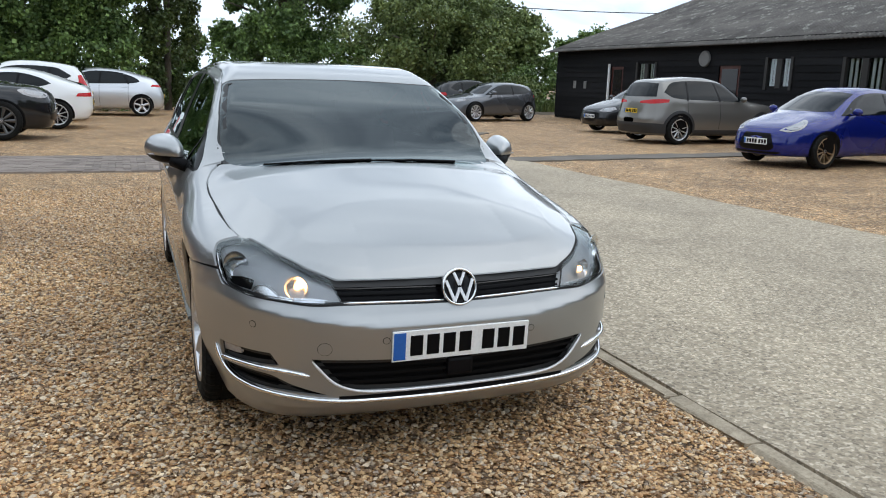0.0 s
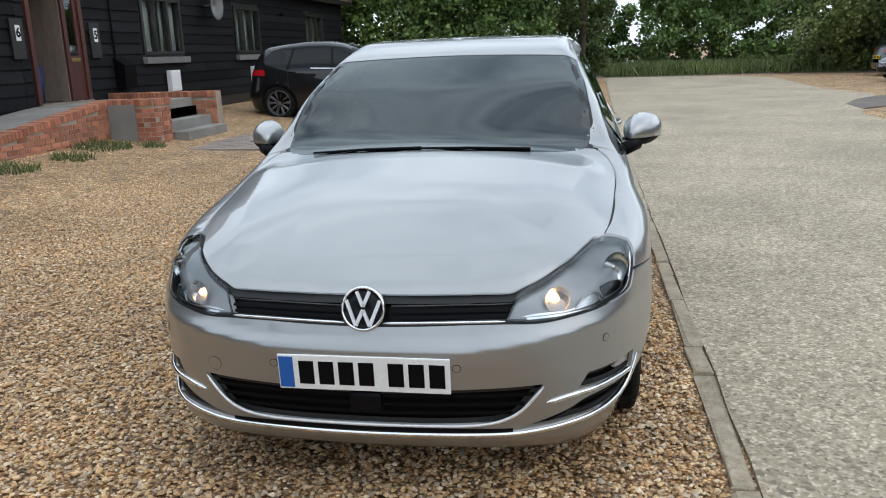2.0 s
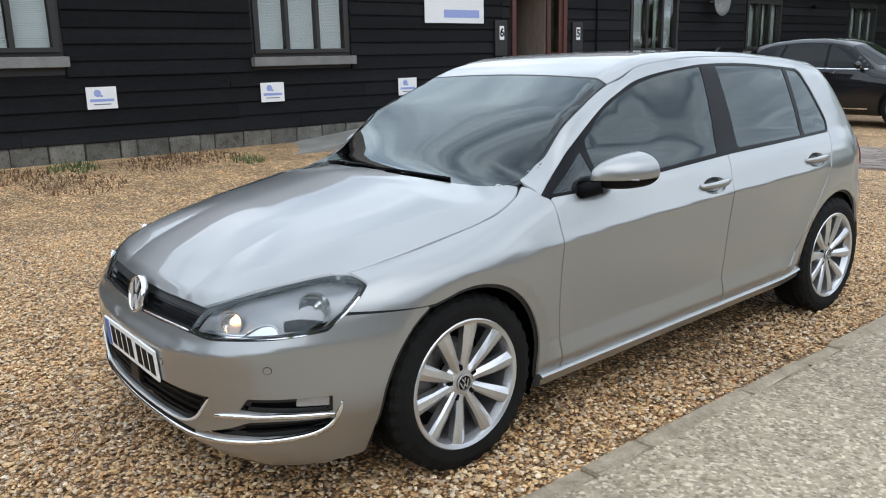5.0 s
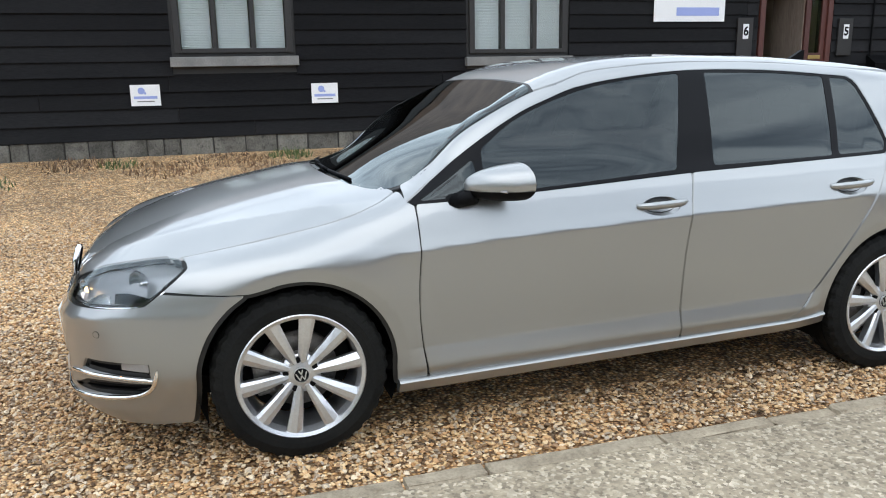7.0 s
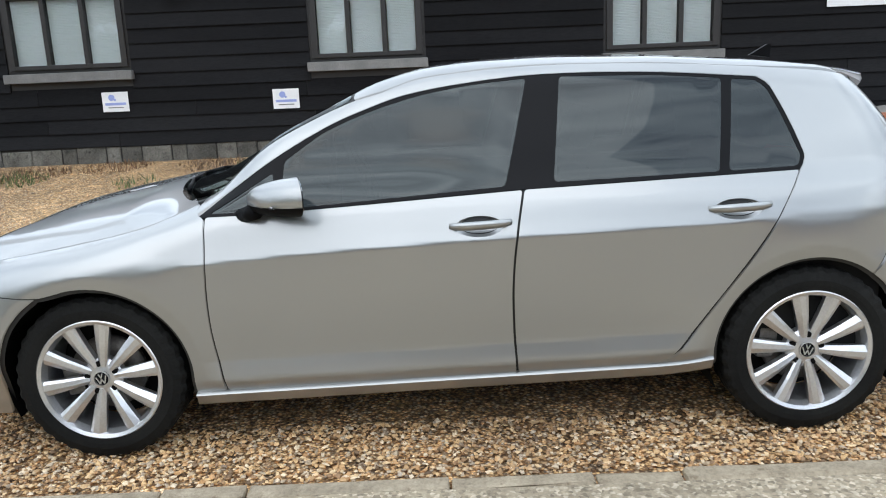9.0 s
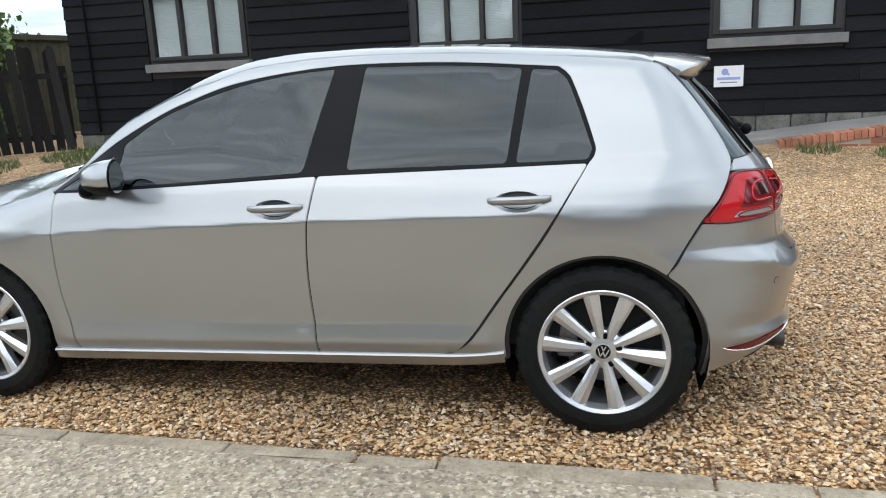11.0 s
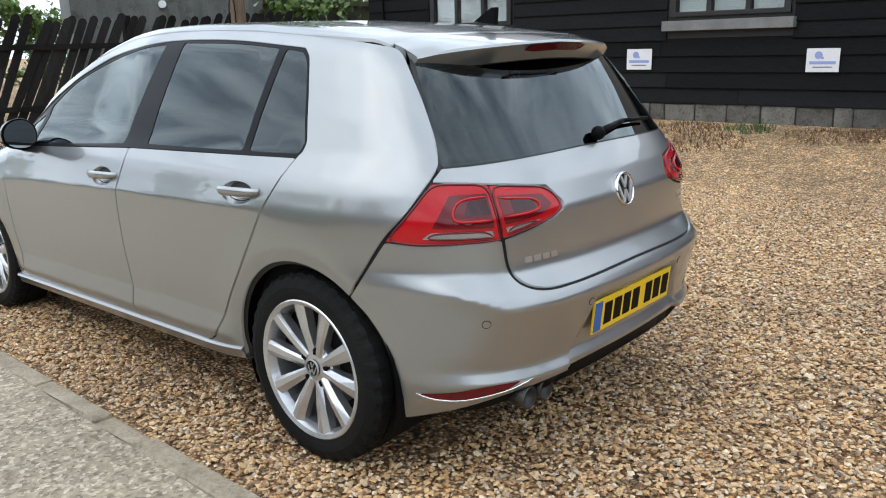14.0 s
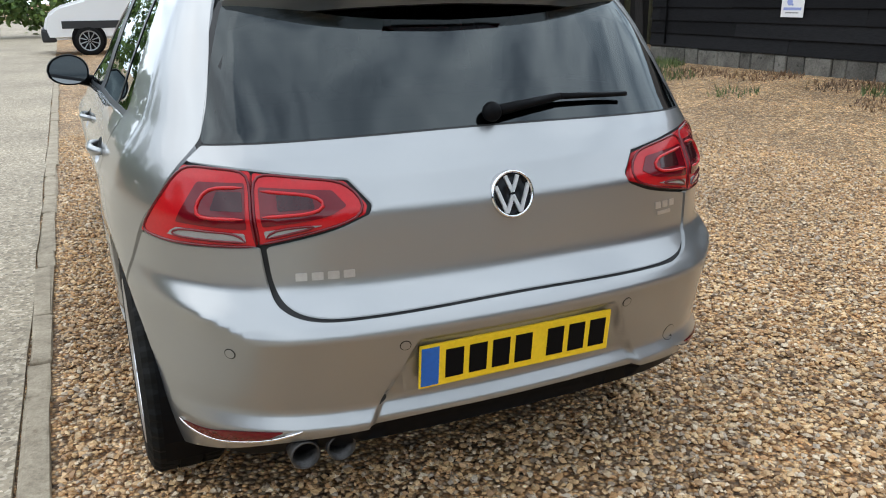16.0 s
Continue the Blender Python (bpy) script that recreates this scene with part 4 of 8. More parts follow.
def tyre_mesh(R=0.318, rim=0.232, w=0.096, lugs=72):
    bm = bmesh.new()
    prof = [(-w, rim - 0.004), (-w * 1.07, rim + 0.022), (-w * 1.08, R - 0.045), (-w * 0.96, R - 0.012), (-w * 0.8, R), (-0.036, R), (-0.036, R - 0.007), (-0.028, R - 0.007), (-0.028, R), (0.028, R), (0.028, R - 0.007), (0.036, R - 0.007), (0.036, R), (w * 0.8, R), (w * 0.96, R - 0.012), (w * 1.08, R - 0.045), (w * 1.07, rim + 0.022), (w * 1.02, rim - 0.002)]
    lathe(bm, prof, 2 * lugs)
    bm.verts.ensure_lookup_table()
    for i, v in enumerate(bm.verts):
        ring, j = divmod(i, len(prof))
        if j in (3, 4, 13, 14) and (ring // 2) % 2:
            v.co.y, v.co.z = v.co.y * 0.982, v.co.z * 0.982
    return finish(bm, "tyre", TYRE, False)


def wheel(parent, at, style, side=1, tyre=None, label="silver ten-spoke alloy wheel", mat=None, scale=1.0):
    """style: list of spoke angle offsets within a fifth, r_hub..."""
    mat = mat or ALLOY
    bm = bmesh.new()
    lathe(bm, [(0.078, 0.232), (0.097, 0.236), (0.102, 0.230), (0.096, 0.217), (0.066, 0.206), (-0.08, 0.206), (-0.09, 0.225), (-0.08, 0.232)], 72)
    if style == "pairs":
        ang = [math.pi / 2 + 2 * math.pi * k / 5 + d for k in range(5) for d in (-0.30, 0.30)]
        spoke = (0.046, 0.218, 0.030, 0.060, 0.070, 0.090, 0.036)
    else:
        n = style
        ang = [math.pi / 2 + 2 * math.pi * k / n for k in range(n)]
        spoke = (0.05, 0.217, 0.05 if n < 8 else 0.026, 0.075 if n < 8 else 0.026, 0.070, 0.086, 0.03)
    lathe(bm, [(0.03, 0.0001), (0.072, 0.0001), (0.074, 0.03), (0.068, 0.058), (0.056, 0.074), (0.03, 0.078)], 40, False)
    ob = part("wheel", bm, mat, parent, label, True)
    ob.data.polygons.foreach_set("use_smooth", [False] * len(ob.data.polygons))
    ob.matrix_local = pose(*at, 0, 0, 0 if side > 0 else 180) @ Matrix.Scale(scale, 4)
    part("tyre", tyre, TYRE, ob, "black rubber tyre")
    arm = finish(spoke_fan(bmesh.new(), [0.0], *spoke), "spoke", mat)
    for a in ang:
        part("spoke", arm, mat, ob).matrix_local = Matrix.Rotation(a, 4, "X")
    disc = bmesh.new()
    lathe(disc, [(-0.012, 0.06), (0.0, 0.06), (0.004, 0.07), (0.004, 0.142), (-0.02, 0.142), (-0.02, 0.06)], 40)
    part("brake_disc", disc, IRON, ob, "", True)
    cal = bmesh.new()
    box(cal, -0.03, 0.03, -0.165, -0.095, -0.06, 0.06, 0.012)
    part("brake_caliper", cal, IRON, ob)
    # added black disc, standing in for the shade behind the spokes
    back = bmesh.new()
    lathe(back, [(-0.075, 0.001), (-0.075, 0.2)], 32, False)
    part("rim_shade_disc", back, BLACK, ob)
    cap = bmesh.new()
    lathe(cap, [(0.070, 0.0001), (0.081, 0.0001), (0.080, 0.024), (0.072, 0.031)], 32, False)
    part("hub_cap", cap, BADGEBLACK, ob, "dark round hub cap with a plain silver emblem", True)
    ring = bmesh.new()
    lathe(ring, [(0.078, 0.026), (0.0835, 0.027), (0.0835, 0.0295), (0.078, 0.031)], 32)
    emblem_bars(ring, 0.0225, 0.0815, 0.0035)
    part("hub_emblem", ring, SATIN, ob, "silver ring and bars")
    for k in range(5):
        a = math.pi / 2 + 2 * math.pi * k / 5
        bolt = bmesh.new()
        tube(bolt, (0.04, 0.056 * math.cos(a), 0.056 * math.sin(a)), (0.0735, 0.056 * math.cos(a), 0.056 * math.sin(a)), 0.0125, 0.011, 10)
        part("wheel_bolt", bolt, BLACK, ob)
    return ob


def emblem_bars(bm, R, x, t, only=None):
    """Plain slanting bars inside a ring, facing +x; only: one of the six."""
    def bar(y0, z0, y1, z1):
        d = Vector((0, y1 - y0, z1 - z0))
        n = Vector((0, -d.z, d.y)).normalized() * (R * 0.088)
        pts = [Vector((0, y0, z0)) + n, Vector((0, y0, z0)) - n, Vector((0, y1, z1)) - n, Vector((0, y1, z1)) + n]
        lo = [bm.verts.new((x - t, p.y, p.z)) for p in pts]
        hi = [bm.verts.new((x + t * 0.4, p.y, p.z)) for p in pts]
        bm.faces.new(hi)
        for i in range(4):
            bm.faces.new((lo[i], lo[i - 1], hi[i - 1], hi[i]))
    for s in (-1, 1):
        for k, ends in enumerate(((s * 0.33, 0.86, 0, 0.10), (s * 0.86, 0.42, s * 0.36, -0.86), (s * 0.36, -0.86, 0, -0.06))):
            if only is None or only == (s, k):
                bar(*(e * R for e in ends))


def round_emblem(parent, at, R, turn, label):
    """A chrome ring and bars on a dark disc; turn brings +x to where it faces."""
    disc = bmesh.new()
    lathe(disc, [(-0.012, 0.0001), (0.004, 0.0001), (0.002, R * 0.9), (-0.012, R * 0.9)], 40, False)
    base = part("emblem", disc, BADGEBLACK, parent, label, True)
    base.matrix_local = turn
    base.location = at
    ring = bmesh.new()
    lathe(ring, [(-0.012, R * 1.0), (0.004, R), (0.010, R * 0.95), (0.008, R * 0.88), (0.0, R * 0.86), (-0.012, R * 0.88)], 48)
    part("emblem_ring", ring, CHROME, base, "chrome ring", True)
    for s in (-1, 1):
        for k in range(3):
            bars = bmesh.new()
            emblem_bars(bars, R * 0.88, 0.005 + 0.0004 * k, 0.006, (s, k))
            part("emblem_bar", bars, BRIGHT, base, "chrome bar")


def number_plate(parent, at, turn, ground_mat, label, w=0.52, h=0.111):
    bm = box(bmesh.new(), -0.004, 0.004, -w / 2, w / 2, -h / 2, h / 2, 0.003)
    pl = part("number_plate", bm, ground_mat, parent, label)
    pl.matrix_local = turn
    pl.location = at
    part("plate_band", box(bmesh.new(), 0.0035, 0.0052, -w / 2 + 0.004, -w / 2 + 0.048, -h / 2 + 0.006, h / 2 - 0.006), PLATEBLUE, pl, "blue band")
    y = -w / 2 + 0.065
    for k in range(7):
        part("plate_bar", box(bmesh.new(), 0.0035, 0.0055, y, y + 0.046, -0.037, 0.037), BLACK, pl)
        y += 0.061 + (0.028 if k == 3 else 0)
    return pl


# ---- the silver hatchback ----
SOOT = rough_mat("sooty_steel", (0.03, 0.028, 0.027), (0.10, 0.095, 0.09), 60, 8, 0.45, 0.7, world_space=False)

def arch_points(yc, a0, a1, n=14, r=ARCH):
    return [(yc + r * math.cos(radians(a0 + (a1 - a0) * i / n)), 0.315 + r * math.sin(radians(a0 + (a1 - a0) * i / n))) for i in range(n + 1)]


HEADLAMP = [(20.6, 0.586), (23.0, 0.658), (27.6, 0.690), (33.2, 0.722), (38, 0.738), (42.4, 0.747), (46.0, 0.744), (48.6, 0.727), (48.0, 0.706), (45.4, 0.650), (43.2, 0.613), (37.8, 0.601), (30.5, 0.592), (25, 0.582)]
TAIL_OUT = [(30.0, 0.770), (31.0, 0.920), (39.2, 0.929), (42.6, 0.850), (46.2, 0.772), (41.4, 0.765)]
TAIL_IN = [(29.6, 0.774), (30.7, 0.917), (20.6, 0.894), (18.2, 0.846), (18.4, 0.828), (21.6, 0.806)]
UPPER_GRILLE = [(-22.8, 0.658), (0, 0.655), (22.8, 0.658), (20.2, 0.585), (0, 0.575), (-20.2, 0.585)]
LOWER_GRILLE = [(-25.5, 0.398), (0, 0.381), (25.5, 0.398), (23.2, 0.343), (21.7, 0.306), (18.4, 0.280), (0, 0.272), (-18.4, 0.280), (-21.7, 0.306), (-23.2, 0.343)]
FOG_UP = [(30.4, 0.366), (32.0, 0.410), (43.8, 0.406), (43.6, 0.346)]
FOG_LOW = [(21.5, 0.259), (28.6, 0.304), (32.5, 0.332), (43.6, 0.330), (42.8, 0.292), (38, 0.277), (30, 0.277)]
BELT = [(-0.905, 0.897), (-0.566, 0.911), (0.25, 0.953), (1.264, 0.982)]
DLO_TOP = [(1.286, 1.000), (1.292, 1.036), (1.2, 1.274), (1.159, 1.311), (0.765, 1.343), (0.368, 1.351), (0.09, 1.331), (-0.148, 1.294), (-0.300, 1.246), (-0.413, 1.203), (-0.574, 1.120), (-0.700, 1.043), (-0.790, 0.982)]
FRONT_GLASS = [(-0.604, 0.918), (-0.590, 1.079), (-0.42, 1.185), (-0.148, 1.278), (0.092, 1.322), (0.308, 1.340), (0.210, 0.966)]
REAR_GLASS = [(0.430, 1.342), (0.765, 1.333), (1.026, 1.313), (0.982, 0.986), (0.384, 0.974)]
QUARTER_GLASS = [(1.062, 1.309), (1.152, 1.300), (1.190, 1.262), (1.281, 1.029), (1.266, 0.994), (1.016, 0.987)]
SAIL_GLASS = [(-0.860, 0.910), (-0.63, 1.043), (-0.622, 0.917)]
FRONT_DOOR = [(-0.872, 0.897), (-0.566, 0.908), (0.268, 0.950), (0.238, 0.79), (0.222, 0.62), (0.222, 0.45), (0.231, 0.268), (-0.843, 0.246), (-0.873, 0.46), (-0.877, 0.61), (-0.870, 0.745)]
REAR_DOOR = [(0.277, 0.951), (1.264, 0.979), (1.113, 0.737), (0.950, 0.507), (0.815, 0.325), (0.748, 0.286), (0.240, 0.268), (0.231, 0.45), (0.231, 0.62), (0.247, 0.79)]
WING = [("T", 0.697, -1.735), ("T", 0.728, -1.60), ("T", 0.750, -1.36), ("T", 0.760, -1.13), ("T", 0.735, -1.0), ("T", 0.690, -0.915), (-0.905, 0.905), (-0.880, 0.893), (-0.877, 0.745), (-0.884, 0.61), (-0.880, 0.46), (-0.852, 0.244), (-0.962, 0.232)] + arch_points(-1.3185, 346, 478)[1:-1] + [(-1.494, 0.640), ("F", 46.3, 0.657), ("F", 48.5, 0.704), ("F", 49.2, 0.728), ("F", 46.3, 0.749), ("F", 43.0, 0.752)]
BONNET = [("F", 0, 0.653), ("F", 8, 0.653), ("F", 15.5, 0.654), ("F", 21.6, 0.657), ("F", 22.8, 0.663), ("F", 27.6, 0.695), ("F", 33.2, 0.727), ("F", 38, 0.743), ("F", 42.2, 0.752), (0.689, -1.735), (0.720, -1.60), (0.742, -1.36), (0.752, -1.13), (0.727, -1.0), (0.680, -0.928), (0.60, -0.955), (0.42, -1.045), (0.2, -1.095), (0, -1.110)]
QUARTER = [(1.273, 0.985)] + DLO_TOP + [(-0.912, 0.903), ("T", 0.662, -0.898), ("T", 0.666, -0.80), ("T", 0.652, -0.66), ("T", 0.627, -0.50), ("T", 0.601, -0.340), ("T", 0.596, -0.24), (-0.10, 1.345), (0.1, 1.368), (0.4, 1.380), (0.8, 1.370), (1.2, 1.340), (1.49, 1.304), (1.55, 1.262), ("R", 38.6, 1.12), ("R", 37.8, 0.985), ("R", 39.7, 0.935), ("R", 43.2, 0.852), ("R", 46.9, 0.774), (1.536, 0.602)] + arch_points(1.3185, 53, 186, 16) + [(0.965, 0.272), (0.762, 0.280), (0.824, 0.318), (0.958, 0.500), (1.121, 0.730)]
ROOF = [(0, -0.304), (0.3, -0.313), (0.594, -0.333), (0.589, -0.24), ("L", -0.10, 1.350), ("L", 0.1, 1.373), ("L", 0.4, 1.385), ("L", 0.8, 1.375), ("L", 1.2, 1.345), ("L", 1.485, 1.309), (0.3, 1.493), (0, 1.495)]
SCREEN = [(0, -1.13), (0.2, -1.115), (0.42, -1.065), (0.61, -0.97), (0.652, -0.905), (0.659, -0.80), (0.645, -0.66), (0.620, -0.50), (0.594, -0.345), (0.3, -0.325), (0, -0.316)]
GATE = [(0, 0.622), (18.7, 0.617), (23.8, 0.622), (26.9, 0.645), (28.3, 0.682), (29.0, 0.765), (21.4, 0.797), (17.8, 0.824), (17.5, 0.848), (20.2, 0.901), (30.8, 0.925), (39.0, 0.937), (37.4, 0.968), (20, 0.976), (0, 0.980)]
REAR_GLASS_H = [(0, 0.984), (20, 0.980), (37.2, 0.972), (37.6, 0.985), (38.4, 1.12), (39.6, 1.27), (20, 1.288), (0, 1.292)]
REAR_BUMPER = [(0, 0.614), (18.7, 0.609), (24.3, 0.614), (27.5, 0.638), (29.0, 0.678), (29.8, 0.765), (41.4, 0.759), (46.4, 0.765), ("L", 1.538, 0.594), ("L", 1.60, 0.540), ("L", 1.655, 0.45), ("L", 1.68, 0.36), ("L", 1.675, 0.28), ("L", 1.660, 0.205), (45, 0.215), (37, 0.262), (28, 0.314), (17, 0.337), (0, 0.340)]
FRONT_BUMPER = [(0, 0.568), (20.2, 0.577), (25, 0.576), (30.5, 0.586), (37.8, 0.595), (43.5, 0.607), (45.8, 0.648), ("L", -1.500, 0.634), ("L", -1.565, 0.585), ("L", -1.63, 0.505), ("L", -1.67, 0.41), ("L", -1.681, 0.31), ("L", -1.695, 0.20), ("L", -1.70, 0.172), (47, 0.160), (40, 0.152), (25, 0.158), (0, 0.168)]


def whole(body, kind, half):
    flat = to_chart(body, kind, half)
    return flat + [(-a, b) for a, b in reversed(flat) if abs(a) > 1e-6]


hatchback = thing("hatchback", "metallic silver five-door hatchback parked on gravel", "car")
B = CARBODY


def panel(name, kind, pts, mat, parent=None, label="", off=0.0, mirror=False, holes=(), grid=0.03, r=0.012, deep=0.012, backing=True):
    made = []
    for side in (1, -1) if mirror else (1,):
        me = skin(name, B, kind, pts, mat, off, grid if side > 0 else max(grid, 0.016), r, holes, side, deep)
        par = parent if not isinstance(parent, dict) else parent[side]
        made.append(part(name, me, mat, par or hatchback, label))
        if backing:
            sub = skin("panel_backing", B, kind, pts, GASKET, (lambda p: off(p) - 0.014) if callable(off) else off - 0.014, 0.05, r, holes, side, 0, 0.016)
            part("panel_backing", sub, GASKET, made[-1])
    return {1: made[0], -1: made[-1]}


def glazing(name, kind, pts, mat, parent, mirror=True, seal=0.016, grid=0.05, off=0.0):
    for side in (1, -1) if mirror else (1,):
        par = parent[side] if isinstance(parent, dict) else parent
        ob = part(name, skin(name, B, kind, pts, mat, off, grid, 0.02, (), side, 0), mat, par, "")
        ob.visible_shadow = False
        sc = SC[kind]
        inner = grown(spun(to_chart(B, kind, pts), 0.02, 0.02, sc), -seal * 0.4)
        part("window_seal", skin("window_seal", B, kind, pts, GASKET, off - 0.001, 0.03, 0.02, (inner,), side, 0.006, seal * 0.6), GASKET, ob)


HANDLES = {"front": (0.110, 0.838), "rear": (1.030, 0.862)}


def cup_outline(y, z):
    return [(y + 0.086 * math.cos(k * math.pi / 10), z - 0.004 + 0.036 * math.sin(k * math.pi / 10)) for k in range(20)]


def handle_cup(y, z, s):
    """The bowl pressed into the door behind a handle."""
    bm = bmesh.new()
    rows = []
    for i in range(7):
        u = 1.0 - i / 6.0
        pts = [(y + 0.0875 * u * math.cos(k * math.pi / 12), z - 0.004 + 0.0375 * u * math.sin(k * math.pi / 12)) for k in range(24)]
        q, _ = B.chart("L", [p[0] for p in pts], [p[1] for p in pts])
        rows.append([bm.verts.new(((x - 0.002 - 0.030 * (1 - u**2.5)) * s, b, c)) for x, b, c in q])
    for a, b in zip(rows, rows[1:]):
        for k in range(24):
            bm.faces.new((a[k], a[(k + 1) % 24], b[(k + 1) % 24], b[k]))
    bmesh.ops.remove_doubles(bm, verts=bm.verts, dist=0.0002)
    for f in bm.faces:
        f.normal_update()
        if f.normal.x * s < 0:
            f.normal_flip()
    return bm


def build_silver_car():
    global tyre
    wing = panel("front_wing", "L", WING, SILVER, mirror=True, r=0.008, grid=0.012)
    bonnet = panel("bonnet", "T", whole(B, "T", BONNET), SILVER, label="smooth bonnet with a pressed line on each side", r=0.008, grid=0.016)[1]
    fdoor = panel("front_door", "L", FRONT_DOOR, SILVER, mirror=True, r=0.01, grid=0.012, holes=(cup_outline(*HANDLES["front"]),))
    rdoor = panel("rear_door", "L", REAR_DOOR, SILVER, mirror=True, r=0.01, grid=0.012, holes=(cup_outline(*HANDLES["rear"]),))
    quarter = panel("body_side", "L", QUARTER, SILVER, mirror=True, r=0.006, grid=0.013, label="pillars and rear quarter")
    panel("roof", "T", whole(B, "T", ROOF), SILVER, r=0.01)
    bumper = panel("front_bumper", "F", whole(B, "F", FRONT_BUMPER), SILVER, holes=(LOWER_GRILLE, FOG_UP, FOG_LOW, [(-a, b) for a, b in FOG_UP], [(-a, b) for a, b in FOG_LOW]), r=0.006, grid=0.013)[1]
    rear_bumper = panel("rear_bumper", "R", whole(B, "R", REAR_BUMPER), SILVER, r=0.006, grid=0.011)[1]
    gate = panel("tailgate", "R", whole(B, "R", GATE), SILVER, r=0.006, grid=0.013)[1]
    glazing("windscreen", "T", whole(B, "T", SCREEN), GLASS_GREEN, hatchback, False, 0.03)
    glazing("rear_window", "R", whole(B, "R", REAR_GLASS_H), GLASS_DARK, gate, False, 0.03)
    glazing("front_window", "L", FRONT_GLASS, GLASS_GREEN, fdoor, True, 0.009, 0.05, -0.006)
    glazing("sail_window", "L", SAIL_GLASS, GLASS_DARK, fdoor, True, 0.009, 0.05, -0.006)
    glazing("rear_side_window", "L", REAR_GLASS, GLASS_DARK, rdoor, True, 0.009, 0.05, -0.006)
    glazing("quarter_window", "L", QUARTER_GLASS, GLASS_DARK, rdoor, True, 0.009, 0.05, -0.006)
    dlo = BELT + DLO_TOP
    holes = (FRONT_GLASS, REAR_GLASS, QUARTER_GLASS, SAIL_GLASS)
    panel("window_surround", "L", dlo, GLOSSBLACK, quarter, "black window frames and pillars", -0.004, True, holes, 0.03, 0.012, 0.01, False)
    # sills: a ledge that stands out under the doors, with a face below it
    for s in (1, -1):
        bm = bmesh.new()
        rows = []
        for k in range(40):
            y = -0.962 + 1.925 * k / 39
            d = 0.018 * max(0.0, (y - 0.7) / 0.62) ** 1.5
            up = 0.024 * y + 0.012 * max(0.0, (y - 0.75) / 0.2) ** 2
            rows.append([bm.verts.new((s * (x - d), y, z + up)) for x, z in ((0.800, 0.268), (0.828, 0.2675), (0.841, 0.262), (0.844, 0.257), (0.842, 0.2515), (0.834, 0.246), (0.828, 0.222), (0.816, 0.212), (0.78, 0.208))])
        for a, b in zip(rows, rows[1:]):
            for q in range(8):
                bm.faces.new((a[q], a[q + 1], b[q + 1], b[q]))
        bm.faces.new(rows[0])
        bm.faces.new(rows[-1][::-1])
        bmesh.ops.recalc_face_normals(bm, faces=bm.faces)
        part("sill", bm, SILVER, hatchback, "silver sill with a bright upper edge", True).data.set_sharp_from_angle(angle=radians(50))
    # lamps, grilles
    panel("upper_grille", "F", UPPER_GRILLE, GLOSSBLACK, label="gloss black slatted grille", off=-0.030, r=0.004, backing=False)
    for z, t, m in ((0.632, 0.0022, SOOT), (0.614, 0.008, BLACK), (0.597, 0.008, BLACK), (0.582, 0.005, CHROME)):
        for s in (1, -1):
            part("grille_bar", bead("grille_bar", B, "F", [(3, z - 0.004), (14, z), (22.2 - (0.64 - z) * 30, z + 0.003)], 0.0042, m, 0.0, s) if m is CHROME else sweep_strip("grille_bar", B, "F", [(4, z - 0.004), (14, z), (22.2 - (0.64 - z) * 30, z + 0.003)], t, m, -0.014, s), m, hatchback, "chrome strip" if m is CHROME else "")
    low = part("lower_grille", skin("lower_grille", B, "F", LOWER_GRILLE, BLACK, -0.035, 0.03, 0.004, (), 1, 0, 0.01), BLACK, bumper, "black slatted air intake")
    for z, w in ((0.358, 24), (0.330, 22.6), (0.302, 21.0)):
        part("slat", sweep_strip("slat", B, "F", [(-w, z + 0.005), (0, z), (w, z + 0.005)], 0.010, BLACK, -0.012), BLACK, low)
    part("radar_cover", box(bmesh.new(), -0.05, 0.05, -2.168, -2.11, 0.305, 0.372, 0.012), GLOSSBLACK, bumper, "square black sensor cover")
    trim = [(0, 0.240), (20.5, 0.244), (25, 0.252), (31, 0.266), (37, 0.272), (41, 0.282), (43.2, 0.305), (44.6, 0.345), (45.0, 0.385)]
    part("front_trim", bead("front_trim", B, "F", [(-a, b) for a, b in reversed(trim)] + trim[1:], 0.0085, CHROME, 0.003), CHROME, bumper, "chrome strip along the bumper's foot")
    lip = [(0, 0.268), (14, 0.270), (18.4, 0.277), (21.7, 0.304), (23.4, 0.343), (25.2, 0.390)]
    part("intake_lip", bead("intake_lip", B, "F", [(-a, b) for a, b in reversed(lip)] + lip[1:], 0.005, BRIGHT, 0.0), BRIGHT, bumper, "bright edge of the air intake")
    part("front_trim_gap", sweep_strip("front_trim_gap", B, "F", [(-21, 0.254), (0, 0.2565), (21, 0.254)], 0.015, BLACK, 0.002), BLACK, bumper, "black gap")
    for s in (1, -1):
        up = part("fog_recess", skin("fog_recess", B, "F", FOG_UP, BLACK, -0.03, 0.02, 0.004, (), s, 0, 0.008), BLACK, bumper, "black fog lamp recess")
        part("fog_lamp", skin("fog_lamp", B, "F", [(38.6, 0.376), (38.8, 0.402), (43.3, 0.400), (43.2, 0.368)], LAMPCLEAR, -0.012, 0.015, 0.004, (), s), LAMPCLEAR, up, "clear fog lamp")
        part("fog_blade", bead("fog_blade", B, "F", [(25.6, 0.337), (30, 0.352), (37, 0.352), (43.8, 0.343)], 0.0085, CHROME, 0.001, s), CHROME, up, "chrome blade")
        lo = part("fog_recess", skin("fog_recess", B, "F", FOG_LOW, BLACK, -0.03, 0.02, 0.004, (), s, 0, 0.008), BLACK, bumper)
